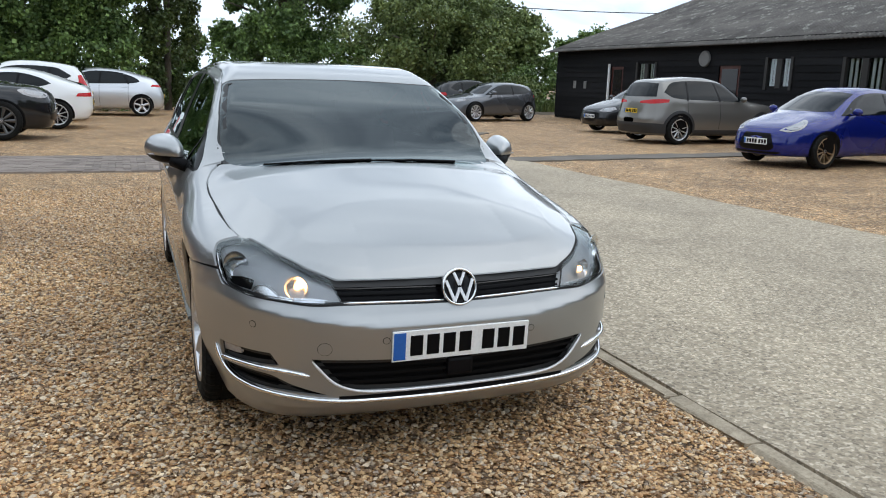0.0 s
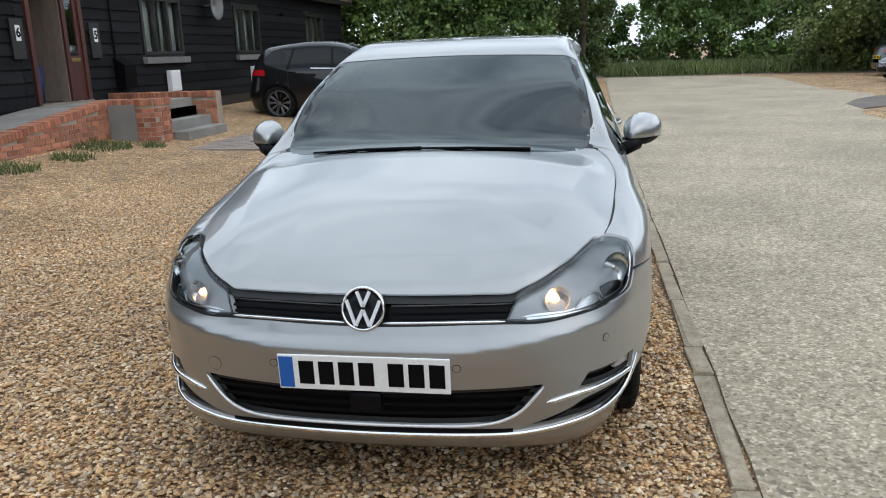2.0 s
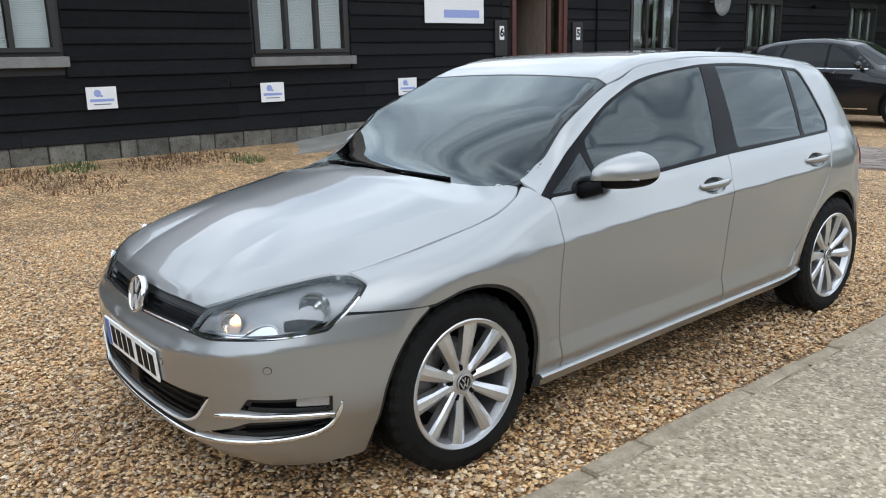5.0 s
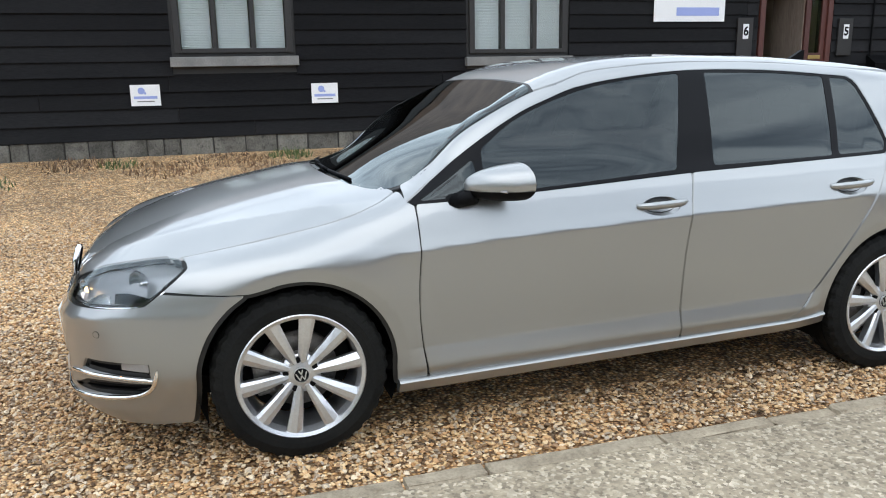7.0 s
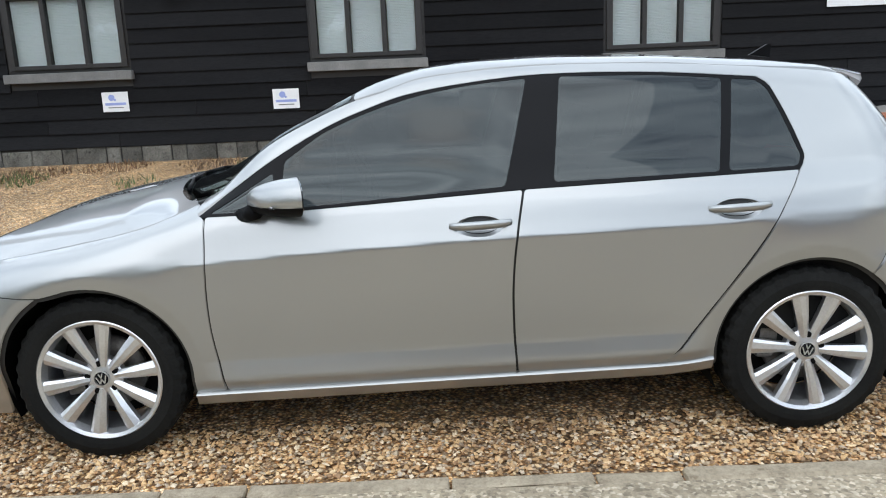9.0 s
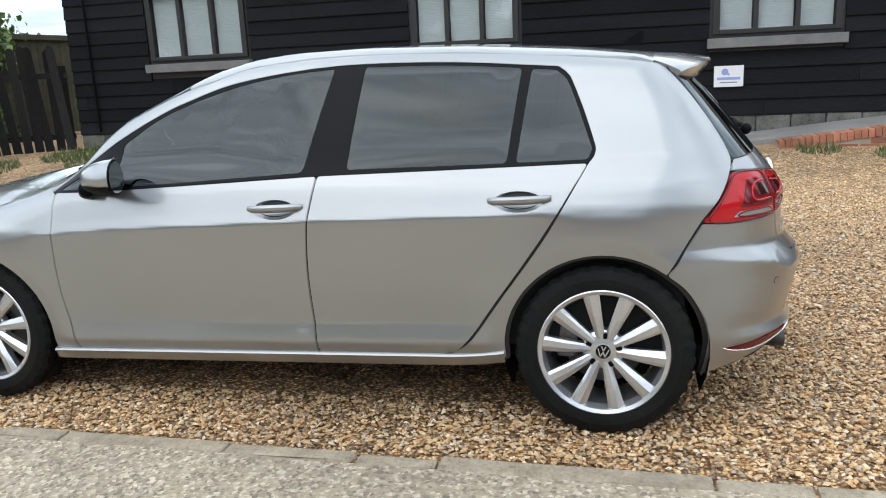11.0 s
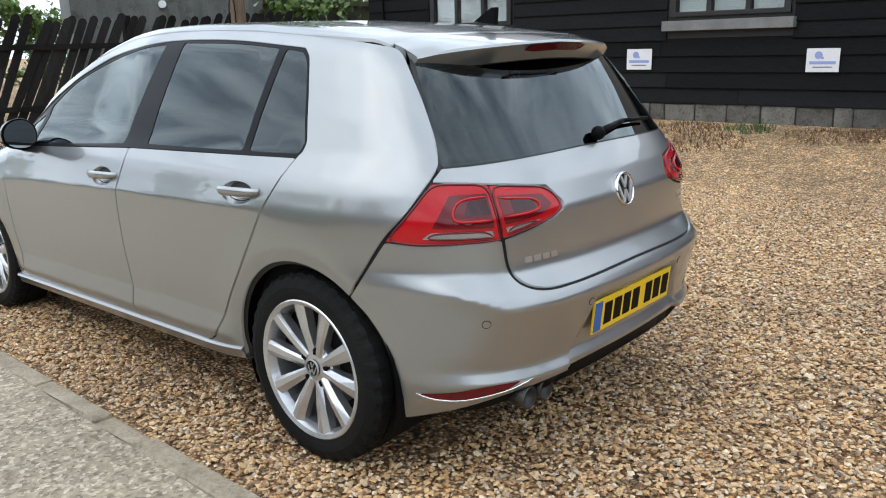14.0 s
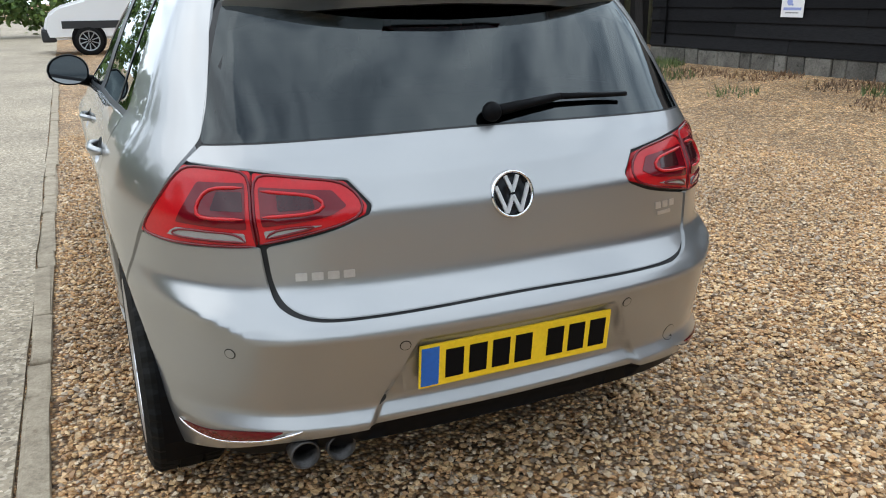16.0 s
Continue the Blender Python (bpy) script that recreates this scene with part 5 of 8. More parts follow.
        for z in (0.293, 0.311):
            part("slat", sweep_strip("slat", B, "F", [(31, z), (37, z + 0.004), (43.0, z + 0.002)], 0.006, BLACK, -0.012, s), BLACK, lo)
        # headlamp
        bucket = part("headlamp", skin("headlamp", B, "F", HEADLAMP, LAMPGREY, -0.030, 0.02, 0.006, (), s, 0, 0.002), LAMPGREY, hatchback, "clear headlamp with a lit warm bulb")
        lens = part("headlamp_lens", skin("headlamp_lens", B, "F", HEADLAMP, GLASS_CLEAR, 0.0, 0.03, 0.01, (), s, 0), GLASS_CLEAR, bucket, "clear lens")
        lens.visible_shadow = False
        inner = grown(spun(HEADLAMP, 0.01, 0.02, SC["F"]), -0.004)
        part("headlamp_rim", skin("headlamp_rim", B, "F", HEADLAMP, GASKET, -0.002, 0.02, 0.01, (inner,), s, 0.005), GASKET, bucket, "dark rim")
        for (a, z), rr, warm in (((28.4, 0.640), 0.040, True), ((41.4, 0.684), 0.052, False)):
            q, _ = B.chart("F", [a], [z])
            c = q[0] - B.normal(q)[0] * 0.020
            bowl = bmesh.new()
            lathe(bowl, [(0.009, rr), (0.0, rr * 0.88), (-0.008, rr * 0.55), (-0.011, 0.004)], 32, False)
            b = part("lamp_bowl", bowl, BOWL, bucket, "mirror bowl", True)
            b.matrix_local = pose(c[0] * s, c[1], c[2], 0, 0, -90 + a * 0.95 * s)
            bulb = bmesh.new()
            bmesh.ops.create_uvsphere(bulb, u_segments=14, v_segments=8, radius=0.010)
            bb = part("bulb", bulb, AMBER if warm else CHROME, b, "glowing warm bulb" if warm else "", True)
            bb.location = (-0.004, 0, 0)
        part("lamp_step", bead("lamp_step", B, "F", [(31.0, 0.602), (32.6, 0.632), (34.6, 0.645), (36.2, 0.640), (36.8, 0.608)], 0.004, BOWL, -0.020, s), BOWL, bucket, "bright arched step")
        part("lamp_shelf", skin("lamp_shelf", B, "F", [(22.6, 0.598), (25.0, 0.606), (31.2, 0.610), (33.4, 0.640), (35.6, 0.640), (36.4, 0.606)], BOWL, -0.024, 0.015, 0.003, (), s, 0.004), BOWL, bucket, "bright lower shelf")
        part("lamp_strip", sweep_strip("lamp_strip", B, "F", [(23.5, 0.592), (30, 0.596), (38.5, 0.600), (43.4, 0.610), (46.5, 0.66), (48.0, 0.70)], 0.006, CHROME, -0.012, s), CHROME, bucket, "bright lower strip")
        part("lamp_floor", skin("lamp_floor", B, "F", [(37.2, 0.614), (36.8, 0.648), (39.4, 0.652), (43.6, 0.636), (42.4, 0.618)], BLACK, -0.026, 0.02, 0.003, (), s, 0), BLACK, bucket, "dark lamp floor")
        # tail lamps
        for nm, pts, par in (("tail_lamp", TAIL_OUT, hatchback), ("tailgate_lamp", TAIL_IN, gate)):
            t = part(nm, skin(nm, B, "R", pts, LAMPRED, 0.003, 0.02, 0.006, (), s, 0.02), LAMPRED, par, "bright red tail lamp with a smoky box and a clear strip")
            outer = nm == "tail_lamp"
            rim = [(a, b) for a, b in pts] + [pts[0]]
            part("lamp_edge", bead("lamp_edge", B, "R", rim, 0.0034, LAMPDARK, 0.003, s), LAMPDARK, t, "dark red edge")
            box_at = [(30.9, 0.806), (31.4, 0.898), (36.9, 0.898), (39.6, 0.812)] if outer else [(29.2, 0.812), (29.9, 0.890), (22.0, 0.878), (20.4, 0.846), (22.6, 0.828)]
            part("lamp_box", skin("lamp_box", B, "R", box_at, LAMPDARK, 0.0050, 0.02, 0.006, (), s, 0.004), LAMPDARK, t, "dark red box")
            core = [(31.3, 0.842), (31.6, 0.880), (34.4, 0.880), (35.0, 0.842)] if outer else [(27.6, 0.842), (27.9, 0.874), (24.2, 0.870), (23.8, 0.844)]
            part("lamp_core", skin("lamp_core", B, "R", core, LAMPSMOKE, 0.0062, 0.02, 0.004, (), s, 0.003), LAMPSMOKE, t, "smoky core")
            guide = [(31.2, 0.828), (37.2, 0.826), (36.0, 0.887), (31.5, 0.889)] if outer else [(29.2, 0.832), (22.8, 0.836), (22.2, 0.846), (23.0, 0.868), (29.6, 0.882)]
            part("light_guide", bead("light_guide", B, "R", guide, 0.0042, LAMPRED, 0.0055, s), LAMPRED, t, "bright red light guide")
            strip = [(31.0, 0.779), (31.2, 0.798), (39.6, 0.799), (41.0, 0.781)] if outer else [(28.9, 0.787), (29.1, 0.803), (24.8, 0.812), (23.0, 0.811)]
            part("reverse_lens", skin("reverse_lens", B, "R", strip, LAMPCLEAR, 0.006, 0.02, 0.004, (), s, 0.004), LAMPCLEAR, t, "pale clear strip")
            part("strip_edge", bead("strip_edge", B, "R", strip + strip[:1], 0.0028, LAMPDARK, 0.006, s), LAMPDARK, t, "dark edge")
        part("reflector", skin("reflector", B, "R", [(42.0, 0.316), (38, 0.326), (33.5, 0.344), (28.0, 0.350), (30.5, 0.328), (36.5, 0.303), (40.6, 0.306)], LAMPDARK, 0.004, 0.02, 0.004, (), s, 0.008), LAMPDARK, rear_bumper, "red reflector")
        part("reflector_rim", bead("reflector_rim", B, "R", [(42.6, 0.318), (41.0, 0.302), (36.5, 0.297), (30.5, 0.322), (26.0, 0.351)], 0.0035, CHROME, 0.003, s), CHROME, rear_bumper, "chrome edge")
        for kind, a, z, par in (("F", 13.4, 0.456, bumper), ("F", 35.2, 0.503, bumper), ("R", 14.7, 0.540, rear_bumper), ("R", 33, 0.54, rear_bumper)):
            for rr, m, off, nm in ((0.0125, GASKET, 0.0012, "sensor_ring"), (0.0105, SILVER, 0.002, "parking_sensor")):
                circ = [(a + rr / 0.0195 * math.cos(k * math.pi / 6), z + rr * math.sin(k * math.pi / 6)) for k in range(12)]
                part(nm, skin(nm, B, kind, circ, m, off, 0.01, 0, (), s, 0.003), m, par)
        # arch liners
        for yc in (-1.3185, 1.3185):
            bm = bmesh.new()
            pts = arch_points(yc, -25, 205, 22, ARCH + 0.012)
            A = [bm.verts.new((s * 0.80, y, z)) for y, z in pts]
            C = [bm.verts.new((s * 0.50, y, z)) for y, z in pts]
            for i in range(len(pts) - 1):
                bm.faces.new((A[i], A[i + 1], C[i + 1], C[i]))
            bm.faces.new(C)
            part("arch_liner", bm, BLACK, hatchback)
    for kind, a, z, par in (("F", 23.2, 0.434, bumper), ("R", 24.9, 0.395, rear_bumper)):
        for rr, m, off in ((0.0225, GASKET, 0.0010), (0.0213, SILVER, 0.0016)):
            circ = [(a + rr / 0.0195 * math.cos(k * math.pi / 10), z + rr * math.sin(k * math.pi / 10)) for k in range(20)]
            part("towing_eye_cover", skin("towing_eye_cover", B, kind, circ, m, off, 0.015, 0, (), -1, 0.002), m, par)
    diffuser = whole(B, "R", [(0, 0.344), (15, 0.342), (27, 0.320), (36, 0.270), (38, 0.255), (34, 0.245), (27, 0.268), (0, 0.288)])
    panel("rear_diffuser", "R", diffuser, BLACK, label="black lower rear valance", off=-0.008, backing=False)
    bm = box(bmesh.new(), -0.60, 0.60, -1.8, 1.55, 0.20, 0.27)
    part("underbody", bm, BLACK, hatchback)
    # bonnet badge and rear badge, plates
    round_emblem(hatchback, (0, -2.128, 0.622), 0.067, pose(0, 0, 0, 0, 14, 0) @ pose(0, 0, 0, 0, 0, -90), "round chrome emblem on the grille")
    em = [o for o in hatchback.children if o.name.startswith("emblem")][-1]
    em.matrix_local = Matrix.Translation((0, -2.128, 0.620)) @ pose(0, 0, 0, -14, 0, 0) @ pose(0, 0, 0, 0, 0, -90)
    round_emblem(gate, (0, 1.975, 0.838), 0.056, Matrix(), "round chrome emblem on the tailgate")
    em = [o for o in gate.children if o.name.startswith("emblem")][-1]
    em.matrix_local = Matrix.Translation((0, 1.972, 0.836)) @ pose(0, 0, 0, 12, 0, 0) @ pose(0, 0, 0, 0, 0, 90)
    pl = number_plate(hatchback, (0, 0, 0), Matrix(), PLATEWHITE, "white number plate with a blue band")
    pl.matrix_local = Matrix.Translation((0, -2.172, 0.434)) @ pose(0, 0, 0, 4, 0, 0) @ pose(0, 0, 0, 0, 0, -90)
    pl = number_plate(hatchback, (0, 0, 0), Matrix(), PLATEYELLOW, "yellow number plate with a blue band")
    pl.matrix_local = Matrix.Translation((0, 2.018, 0.468)) @ pose(0, 0, 0, -6, 0, 0) @ pose(0, 0, 0, 0, 0, 90)
    # exhaust tips
    for x in (0.435, 0.520):
        bm = bmesh.new()
        lathe(bm, [(0.05, 0.033), (0.135, 0.035), (0.138, 0.031), (0.06, 0.029)], 24)
        ob = part("exhaust_tip", bm, SOOT, hatchback, "sooty exhaust tip", True)
        ob.matrix_local = pose(x, 1.83, 0.282, 0, 0, 90)
    # spoiler
    bm = bmesh.new()
    rows = []
    n = 24
    for i in range(n + 1):
        x = -0.549 + 1.098 * i / n
        q = abs(x) / 0.549
        y0, y1 = 1.495 - 0.01 * q**2, 1.715 - 0.02 * q - 0.12 * q**3
        zt0 = float(B.chart("T", [x], [y0])[0][0][2])
        rows.append([(x, y0, zt0 + 0.001), (x, (y0 + y1) / 2, zt0 - 0.006 - 0.01 * q), (x, y1, zt0 - 0.026 - 0.012 * q), (x, y1 + 0.004, zt0 - 0.034 - 0.012 * q), (x, y1 - 0.036, zt0 - 0.086 - 0.010 * q), (x, y0 + 0.1, zt0 - 0.092 - 0.02 * q), (x, y0 + 0.01, zt0 - 0.03)])
    under = bmesh.new()
    vs = [[bm.verts.new(p) for p in r] for r in rows]
    us = [[under.verts.new(Vector(p) - Vector((0, 0, 0.002))) for p in (r[4], r[5], r[6], (r[6][0], r[6][1], r[6][2] + 0.012), (r[4][0], r[4][1] - 0.012, r[4][2] + 0.012))] for r in rows]
    for a, b in zip(vs, vs[1:]):
        for j in range(7):
            bm.faces.new((a[j], a[(j + 1) % 7], b[(j + 1) % 7], b[j]))
    for a, b in zip(us, us[1:]):
        for j in range(5):
            under.faces.new((a[j], a[(j + 1) % 5], b[(j + 1) % 5], b[j]))
    bm.faces.new(vs[0])
    bm.faces.new(vs[-1][::-1])
    bmesh.ops.recalc_face_normals(under, faces=under.faces)
    bmesh.ops.recalc_face_normals(bm, faces=bm.faces)
    sp = part("roof_spoiler", bm, SILVER, gate, "silver roof spoiler", True)
    sp.data.set_sharp_from_angle(angle=radians(40))
    # separate black sheet: the shadow beneath the spoiler is put into its colour
    part("spoiler_underside", under, GLOSSBLACK, sp, "underside blackened for the shadow below the spoiler")
    zt = float(B.chart("T", [0], [1.495])[0][0][2])
    bl = bmesh.new()
    for y, z in ((1.7175, zt - 0.037), (1.700, zt - 0.061)):
        for k in range(9):
            x = (k - 4) * 0.0425
            bl.verts.new((x, y + 0.004 - 0.02 * abs(x) / 0.53 - 0.12 * (abs(x) / 0.53) ** 3, z - 0.012 * abs(x) / 0.53 + (0.006 * (k in (0, 8)) if z < zt - 0.05 else -0.006 * (k in (0, 8)))))
    bl.verts.ensure_lookup_table()
    for k in range(8):
        bl.faces.new((bl.verts[k], bl.verts[k + 1], bl.verts[k + 10], bl.verts[k + 9]))
    bmesh.ops.solidify(bl, geom=bl.faces[:], thickness=0.006)
    bmesh.ops.recalc_face_normals(bl, faces=bl.faces)
    part("brake_light", bl, LAMPDARK, sp, "red high brake light")
    for a0, z0, n_bar, wb_, hb in ((25.5, 0.700, 4, 0.024, 0.017), (-23.0, 0.752, 3, 0.018, 0.017), (-24.2, 0.731, 1, 0.05, 0.009)):
        for k in range(n_bar):
            a = a0 - k * (wb_ + 0.009) / 0.0195
            w2 = wb_ / 0.0195 / 2
            part("badge_bar", skin("badge_bar", B, "R", [(a - w2, z0 - hb / 2), (a - w2, z0 + hb / 2), (a + w2, z0 + hb / 2), (a + w2, z0 - hb / 2)], SATIN, 0.003, 0.02, 0.002, (), 1, 0.003), SATIN, gate, "small chrome bar")
    # wheels
    tyre = tyre_mesh()
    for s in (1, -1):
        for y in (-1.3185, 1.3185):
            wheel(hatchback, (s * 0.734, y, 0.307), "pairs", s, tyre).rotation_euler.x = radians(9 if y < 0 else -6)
    # handles, mirrors
    for s in (1, -1):
        for par, y, z in ((fdoor, *HANDLES["front"]), (rdoor, *HANDLES["rear"])):
            q, _ = B.chart("L", [y], [z])
            x = q[0][0]
            bm = bmesh.new()
            pts = 14
            rings = []
            for i in range(pts + 1):
                u = i / pts * 2 - 1
                out = 0.010 + 0.026 * (1 - abs(u) ** 3.5)
                hgt = 0.0150 * (1 - 0.40 * abs(u) ** 4)
                yy = y + u * 0.112 + 0.004
                zz = z + 0.004 + 0.004 * u
                rings.append([bm.verts.new((x + out - 0.010, yy, zz + hgt)), bm.verts.new((x + out, yy, zz + hgt * 0.25)), bm.verts.new((x + out - 0.008, yy, zz - hgt)), bm.verts.new((x + out - 0.019 if abs(u) < 0.93 else x - 0.006, yy, zz - hgt * 0.8)), bm.verts.new((x + out - 0.019 if abs(u) < 0.93 else x - 0.006, yy, zz + hgt * 0.9))])
            for a, b in zip(rings, rings[1:]):
                for j in range(5):
                    bm.faces.new((a[j], a[(j + 1) % 5], b[(j + 1) % 5], b[j]))
            bm.faces.new(rings[0])
            bm.faces.new(rings[-1][::-1])
            for v in bm.verts:
                v.co.x *= s
            bmesh.ops.recalc_face_normals(bm, faces=bm.faces)
            ob = part("door_handle", bm, SILVER, par[s], "", True)
            part("handle_cup", handle_cup(y, z, s), SILVER, par[s], "", True)
        build_mirror(fdoor[s], s)


def build_mirror(door, s):
    """A rounded shell that bulges forwards from the rear face, on a short arm."""
    rim = spun([(0.812, 0.930), (0.815, 0.990), (0.842, 1.026), (0.886, 1.042), (0.940, 1.034), (0.975, 1.008), (0.990, 0.972), (0.978, 0.938), (0.945, 0.914), (0.900, 0.904), (0.850, 0.908)], 0.02, 0.012)
    mid = np.array((0.888, 0.970))

    def ring(u, v, back=0.0):
        out = []
        for x, z in rim:
            px, pz = mid + (np.array((x, z)) - mid) * u
            deep = 0.190 * (1.10 - 0.42 * (px - 0.80) / 0.19) * v
            out.append((px * s - s * 0.012 * v, -0.545 + (px - 0.80) * 0.32 - deep + back, pz - 0.010 * v))
        return out

    def shell(name, mat, lo, hi, grow, par, label=""):
        bm = bmesh.new()
        rows = []
        for k in range(9):
            a = k / 8 * math.pi / 2
            rows.append([bm.verts.new((x, y, min(hi, max(lo, z)))) for x, y, z in ring(max(0.04, math.cos(a) ** 0.62) * grow, math.sin(a) ** 1.15)])
        n = len(rim)
        for A, C in zip(rows, rows[1:]):
            for j in range(n):
                bm.faces.new((A[j], A[(j + 1) % n], C[(j + 1) % n], C[j]))
        bm.faces.new(rows[0])
        bm.faces.new(rows[-1])
        bmesh.ops.remove_doubles(bm, verts=bm.verts, dist=0.0003)
        bmesh.ops.recalc_face_normals(bm, faces=bm.faces)
        ob = part(name, bm, mat, par, label, True)
        ob.data.set_sharp_from_angle(angle=radians(45))
        return ob

    top = shell("door_mirror", SILVER, 0.944, 2.0, 1.0, door, "silver door mirror with a black lower half")
    shell("mirror_base", BLACK, 0.0, 0.946, 0.985, top)
    for name, mat, u, back, label in (("mirror_frame", BLACK, 0.965, 0.003, ""), ("mirror_glass", DIMGLASS, 0.88, 0.006, "mirror glass")):
        bm = bmesh.new()
        A, C = ([bm.verts.new(q) for q in ring(u, 0.0, d)] for d in (back, back - 0.004))
        bm.faces.new(A)
        for j in range(len(A)):
            bm.faces.new((A[j], A[(j + 1) % len(A)], C[(j + 1) % len(A)], C[j]))
        bmesh.ops.recalc_face_normals(bm, faces=bm.faces)
        part(name, bm, mat, top, label)
    bm = bmesh.new()
    tube(bm, (0.745 * s, -0.770, 0.884), (0.800 * s, -0.728, 0.900), 0.036, 0.028, 16)
    tube(bm, (0.800 * s, -0.728, 0.900), (0.865 * s, -0.672, 0.925), 0.028, 0.030, 16)
    part("mirror_arm", bm, BLACK, top, "", True)
    bm = bmesh.new()
    tubes = sorted((q for q in ring(0.93, 0.75)), key=lambda q: abs(q[0]))
    outer = [(x, y, 0.948) for x, y, z in tubes if abs(x) > 0.85 and z > 0.965]
    for p, q in zip(outer, outer[1:]):
        tube(bm, p, q, 0.004, 0.004, 6, False)
    part("mirror_indicator", bm, LAMPCLEAR, top, "clear indicator strip")


build_silver_car()


def build_cabin():
    floor = box(bmesh.new(), -0.70, 0.70, -1.0, 1.75, 0.24, 0.30)
    part("cabin_floor", floor, TRIM, hatchback)
    for s in (-1, 1):
        part("door_card", box(bmesh.new(), s * 0.74 - 0.02, s * 0.74 + 0.02, -0.85, 1.6, 0.3, 0.90, 0.01), TRIM, hatchback)
    dash = bmesh.new()
    prism(dash, [(-0.95, 0.3), (-0.95, 0.865), (-0.78, 0.915), (-0.62, 0.895), (-0.55, 0.80), (-0.60, 0.3)], -0.60, 0.60, "x")
    part("dashboard", dash, TRIM, hatchback)
    binn = bmesh.new()
    tube(binn, (-0.36, -0.70, 0.92), (-0.36, -0.56, 0.90), 0.13, 0.12, 20)
    part("instrument_hood", binn, TRIM, hatchback)
    wheel_bm = bmesh.new()
    R, r = 0.185, 0.015
    for i in range(32):
        a, b = 2 * math.pi * i / 32, 2 * math.pi * (i + 1) / 32
        tube(wheel_bm, (R * math.cos(a), R * math.sin(a), 0), (R * math.cos(b), R * math.sin(b), 0), r, r, 8, False)
    tube(wheel_bm, (0, 0, -0.02), (0, 0, 0.02), 0.07, 0.06, 16)
    for a in (0, math.pi, -math.pi / 2):
        tube(wheel_bm, (0.05 * math.cos(a), 0.05 * math.sin(a), 0), (R * math.cos(a), R * math.sin(a), 0), 0.018, 0.014, 8)
    sw = part("steering_wheel", wheel_bm, TRIM, hatchback, "", True)
    sw.matrix_local = pose(-0.36, -0.40, 0.88, -65, 0, 0)
    for x in (-0.36, 0.36):
        seat(x, 0.10)
    bench = bmesh.new()
    box(bench, -0.62, 0.62, 0.72, 1.2, 0.38, 0.56, 0.05)
    box(bench, -0.62, 0.62, 1.16, 1.32, 0.5, 1.02, 0.05, Matrix.Translation((0, 1.2, 0.5)) @ Matrix.Rotation(-0.3, 4, "X") @ Matrix.Translation((0, -1.2, -0.5)))
    for x in (-0.38, 0, 0.38):
        box(bench, x - 0.12, x + 0.12, 1.36, 1.44, 1.03, 1.17, 0.03)
    part("rear_bench", bench, SEAT, hatchback, "dark cloth rear bench")
    part("parcel_shelf", box(bmesh.new(), -0.62, 0.62, 1.36, 1.82, 0.88, 0.90), TRIM, hatchback)
    lining = skin("headlining", B, "T", whole(B, "T", [(0, -0.36), (0.5, -0.21), (0.51, 0.4), (0.5, 1.45), (0, 1.5)]), LINING, -0.045, 0.06, 0.01, (), 1, 0)
    part("headlining", lining, LINING, hatchback)
    rv = bmesh.new()
    box(rv, -0.085, 0.085, -0.33, -0.31, 1.215, 1.262, 0.012)
    tube(rv, (0, -0.335, 1.245), (0, -0.37, 1.270), 0.02, 0.03, 12)
    part("rear_view_mirror", rv, BLACK, hatchback)


def seat(x, y):
    bm = bmesh.new()
    box(bm, x - 0.25, x + 0.25, y - 0.30, y + 0.22, 0.36, 0.54, 0.06)
    lean = Matrix.Translation((0, y + 0.2, 0.5)) @ Matrix.Rotation(-0.36, 4, "X") @ Matrix.Translation((0, -y - 0.2, -0.5))
    box(bm, x - 0.24, x + 0.24, y + 0.14, y + 0.28, 0.48, 1.06, 0.06, lean)
    box(bm, x - 0.13, x + 0.13, y + 0.16, y + 0.26, 1.10, 1.27, 0.04, lean)
    part("front_seat", bm, SEAT, hatchback, "dark cloth front seat")


build_cabin()

# wiper at the rear, blades at the screen's foot, aerial
def build_wipers():
    bm = bmesh.new()
    q, _ = B.chart("R", [0, -12, -24], [1.0, 1.022, 1.015])
    n = B.normal(q)
    p = q + n * 0.02
    tube(bm, p[0], p[1], 0.014, 0.009, 10)
    tube(bm, p[1], p[2], 0.008, 0.006, 8)
    bmesh.ops.create_uvsphere(bm, u_segments=14, v_segments=8, radius=0.024, matrix=Matrix.Translation(p[0]))
    part("rear_wiper", bm, BLACK, hatchback, "black rear wiper", True)
    for x0, x1 in ((0.42, -0.05), (-0.02, -0.50)):
        bm = bmesh.new()
        q, _ = B.chart("T", [x0, (x0 + x1) / 2, x1], [-1.092 + 0.30 * x0 * x0, -1.098 + 0.3 * ((x0 + x1) / 2) ** 2, -1.098 + 0.30 * x1 * x1])
        p = q + B.normal(q) * 0.007
        tube(bm, p[0], p[1], 0.007, 0.006, 8)
        tube(bm, p[1], p[2], 0.006, 0.004, 8)
        part("windscreen_wiper", bm, BLACK, hatchback, "", True)
    bm = bmesh.new()
    prism(bm, [(1.36, 1.385), (1.45, 1.372), (1.455, 1.43), (1.44, 1.43)], -0.012, 0.012, "x")
    part("roof_aerial", bm, BLACK, hatchback, "black fin aerial")


build_wipers()


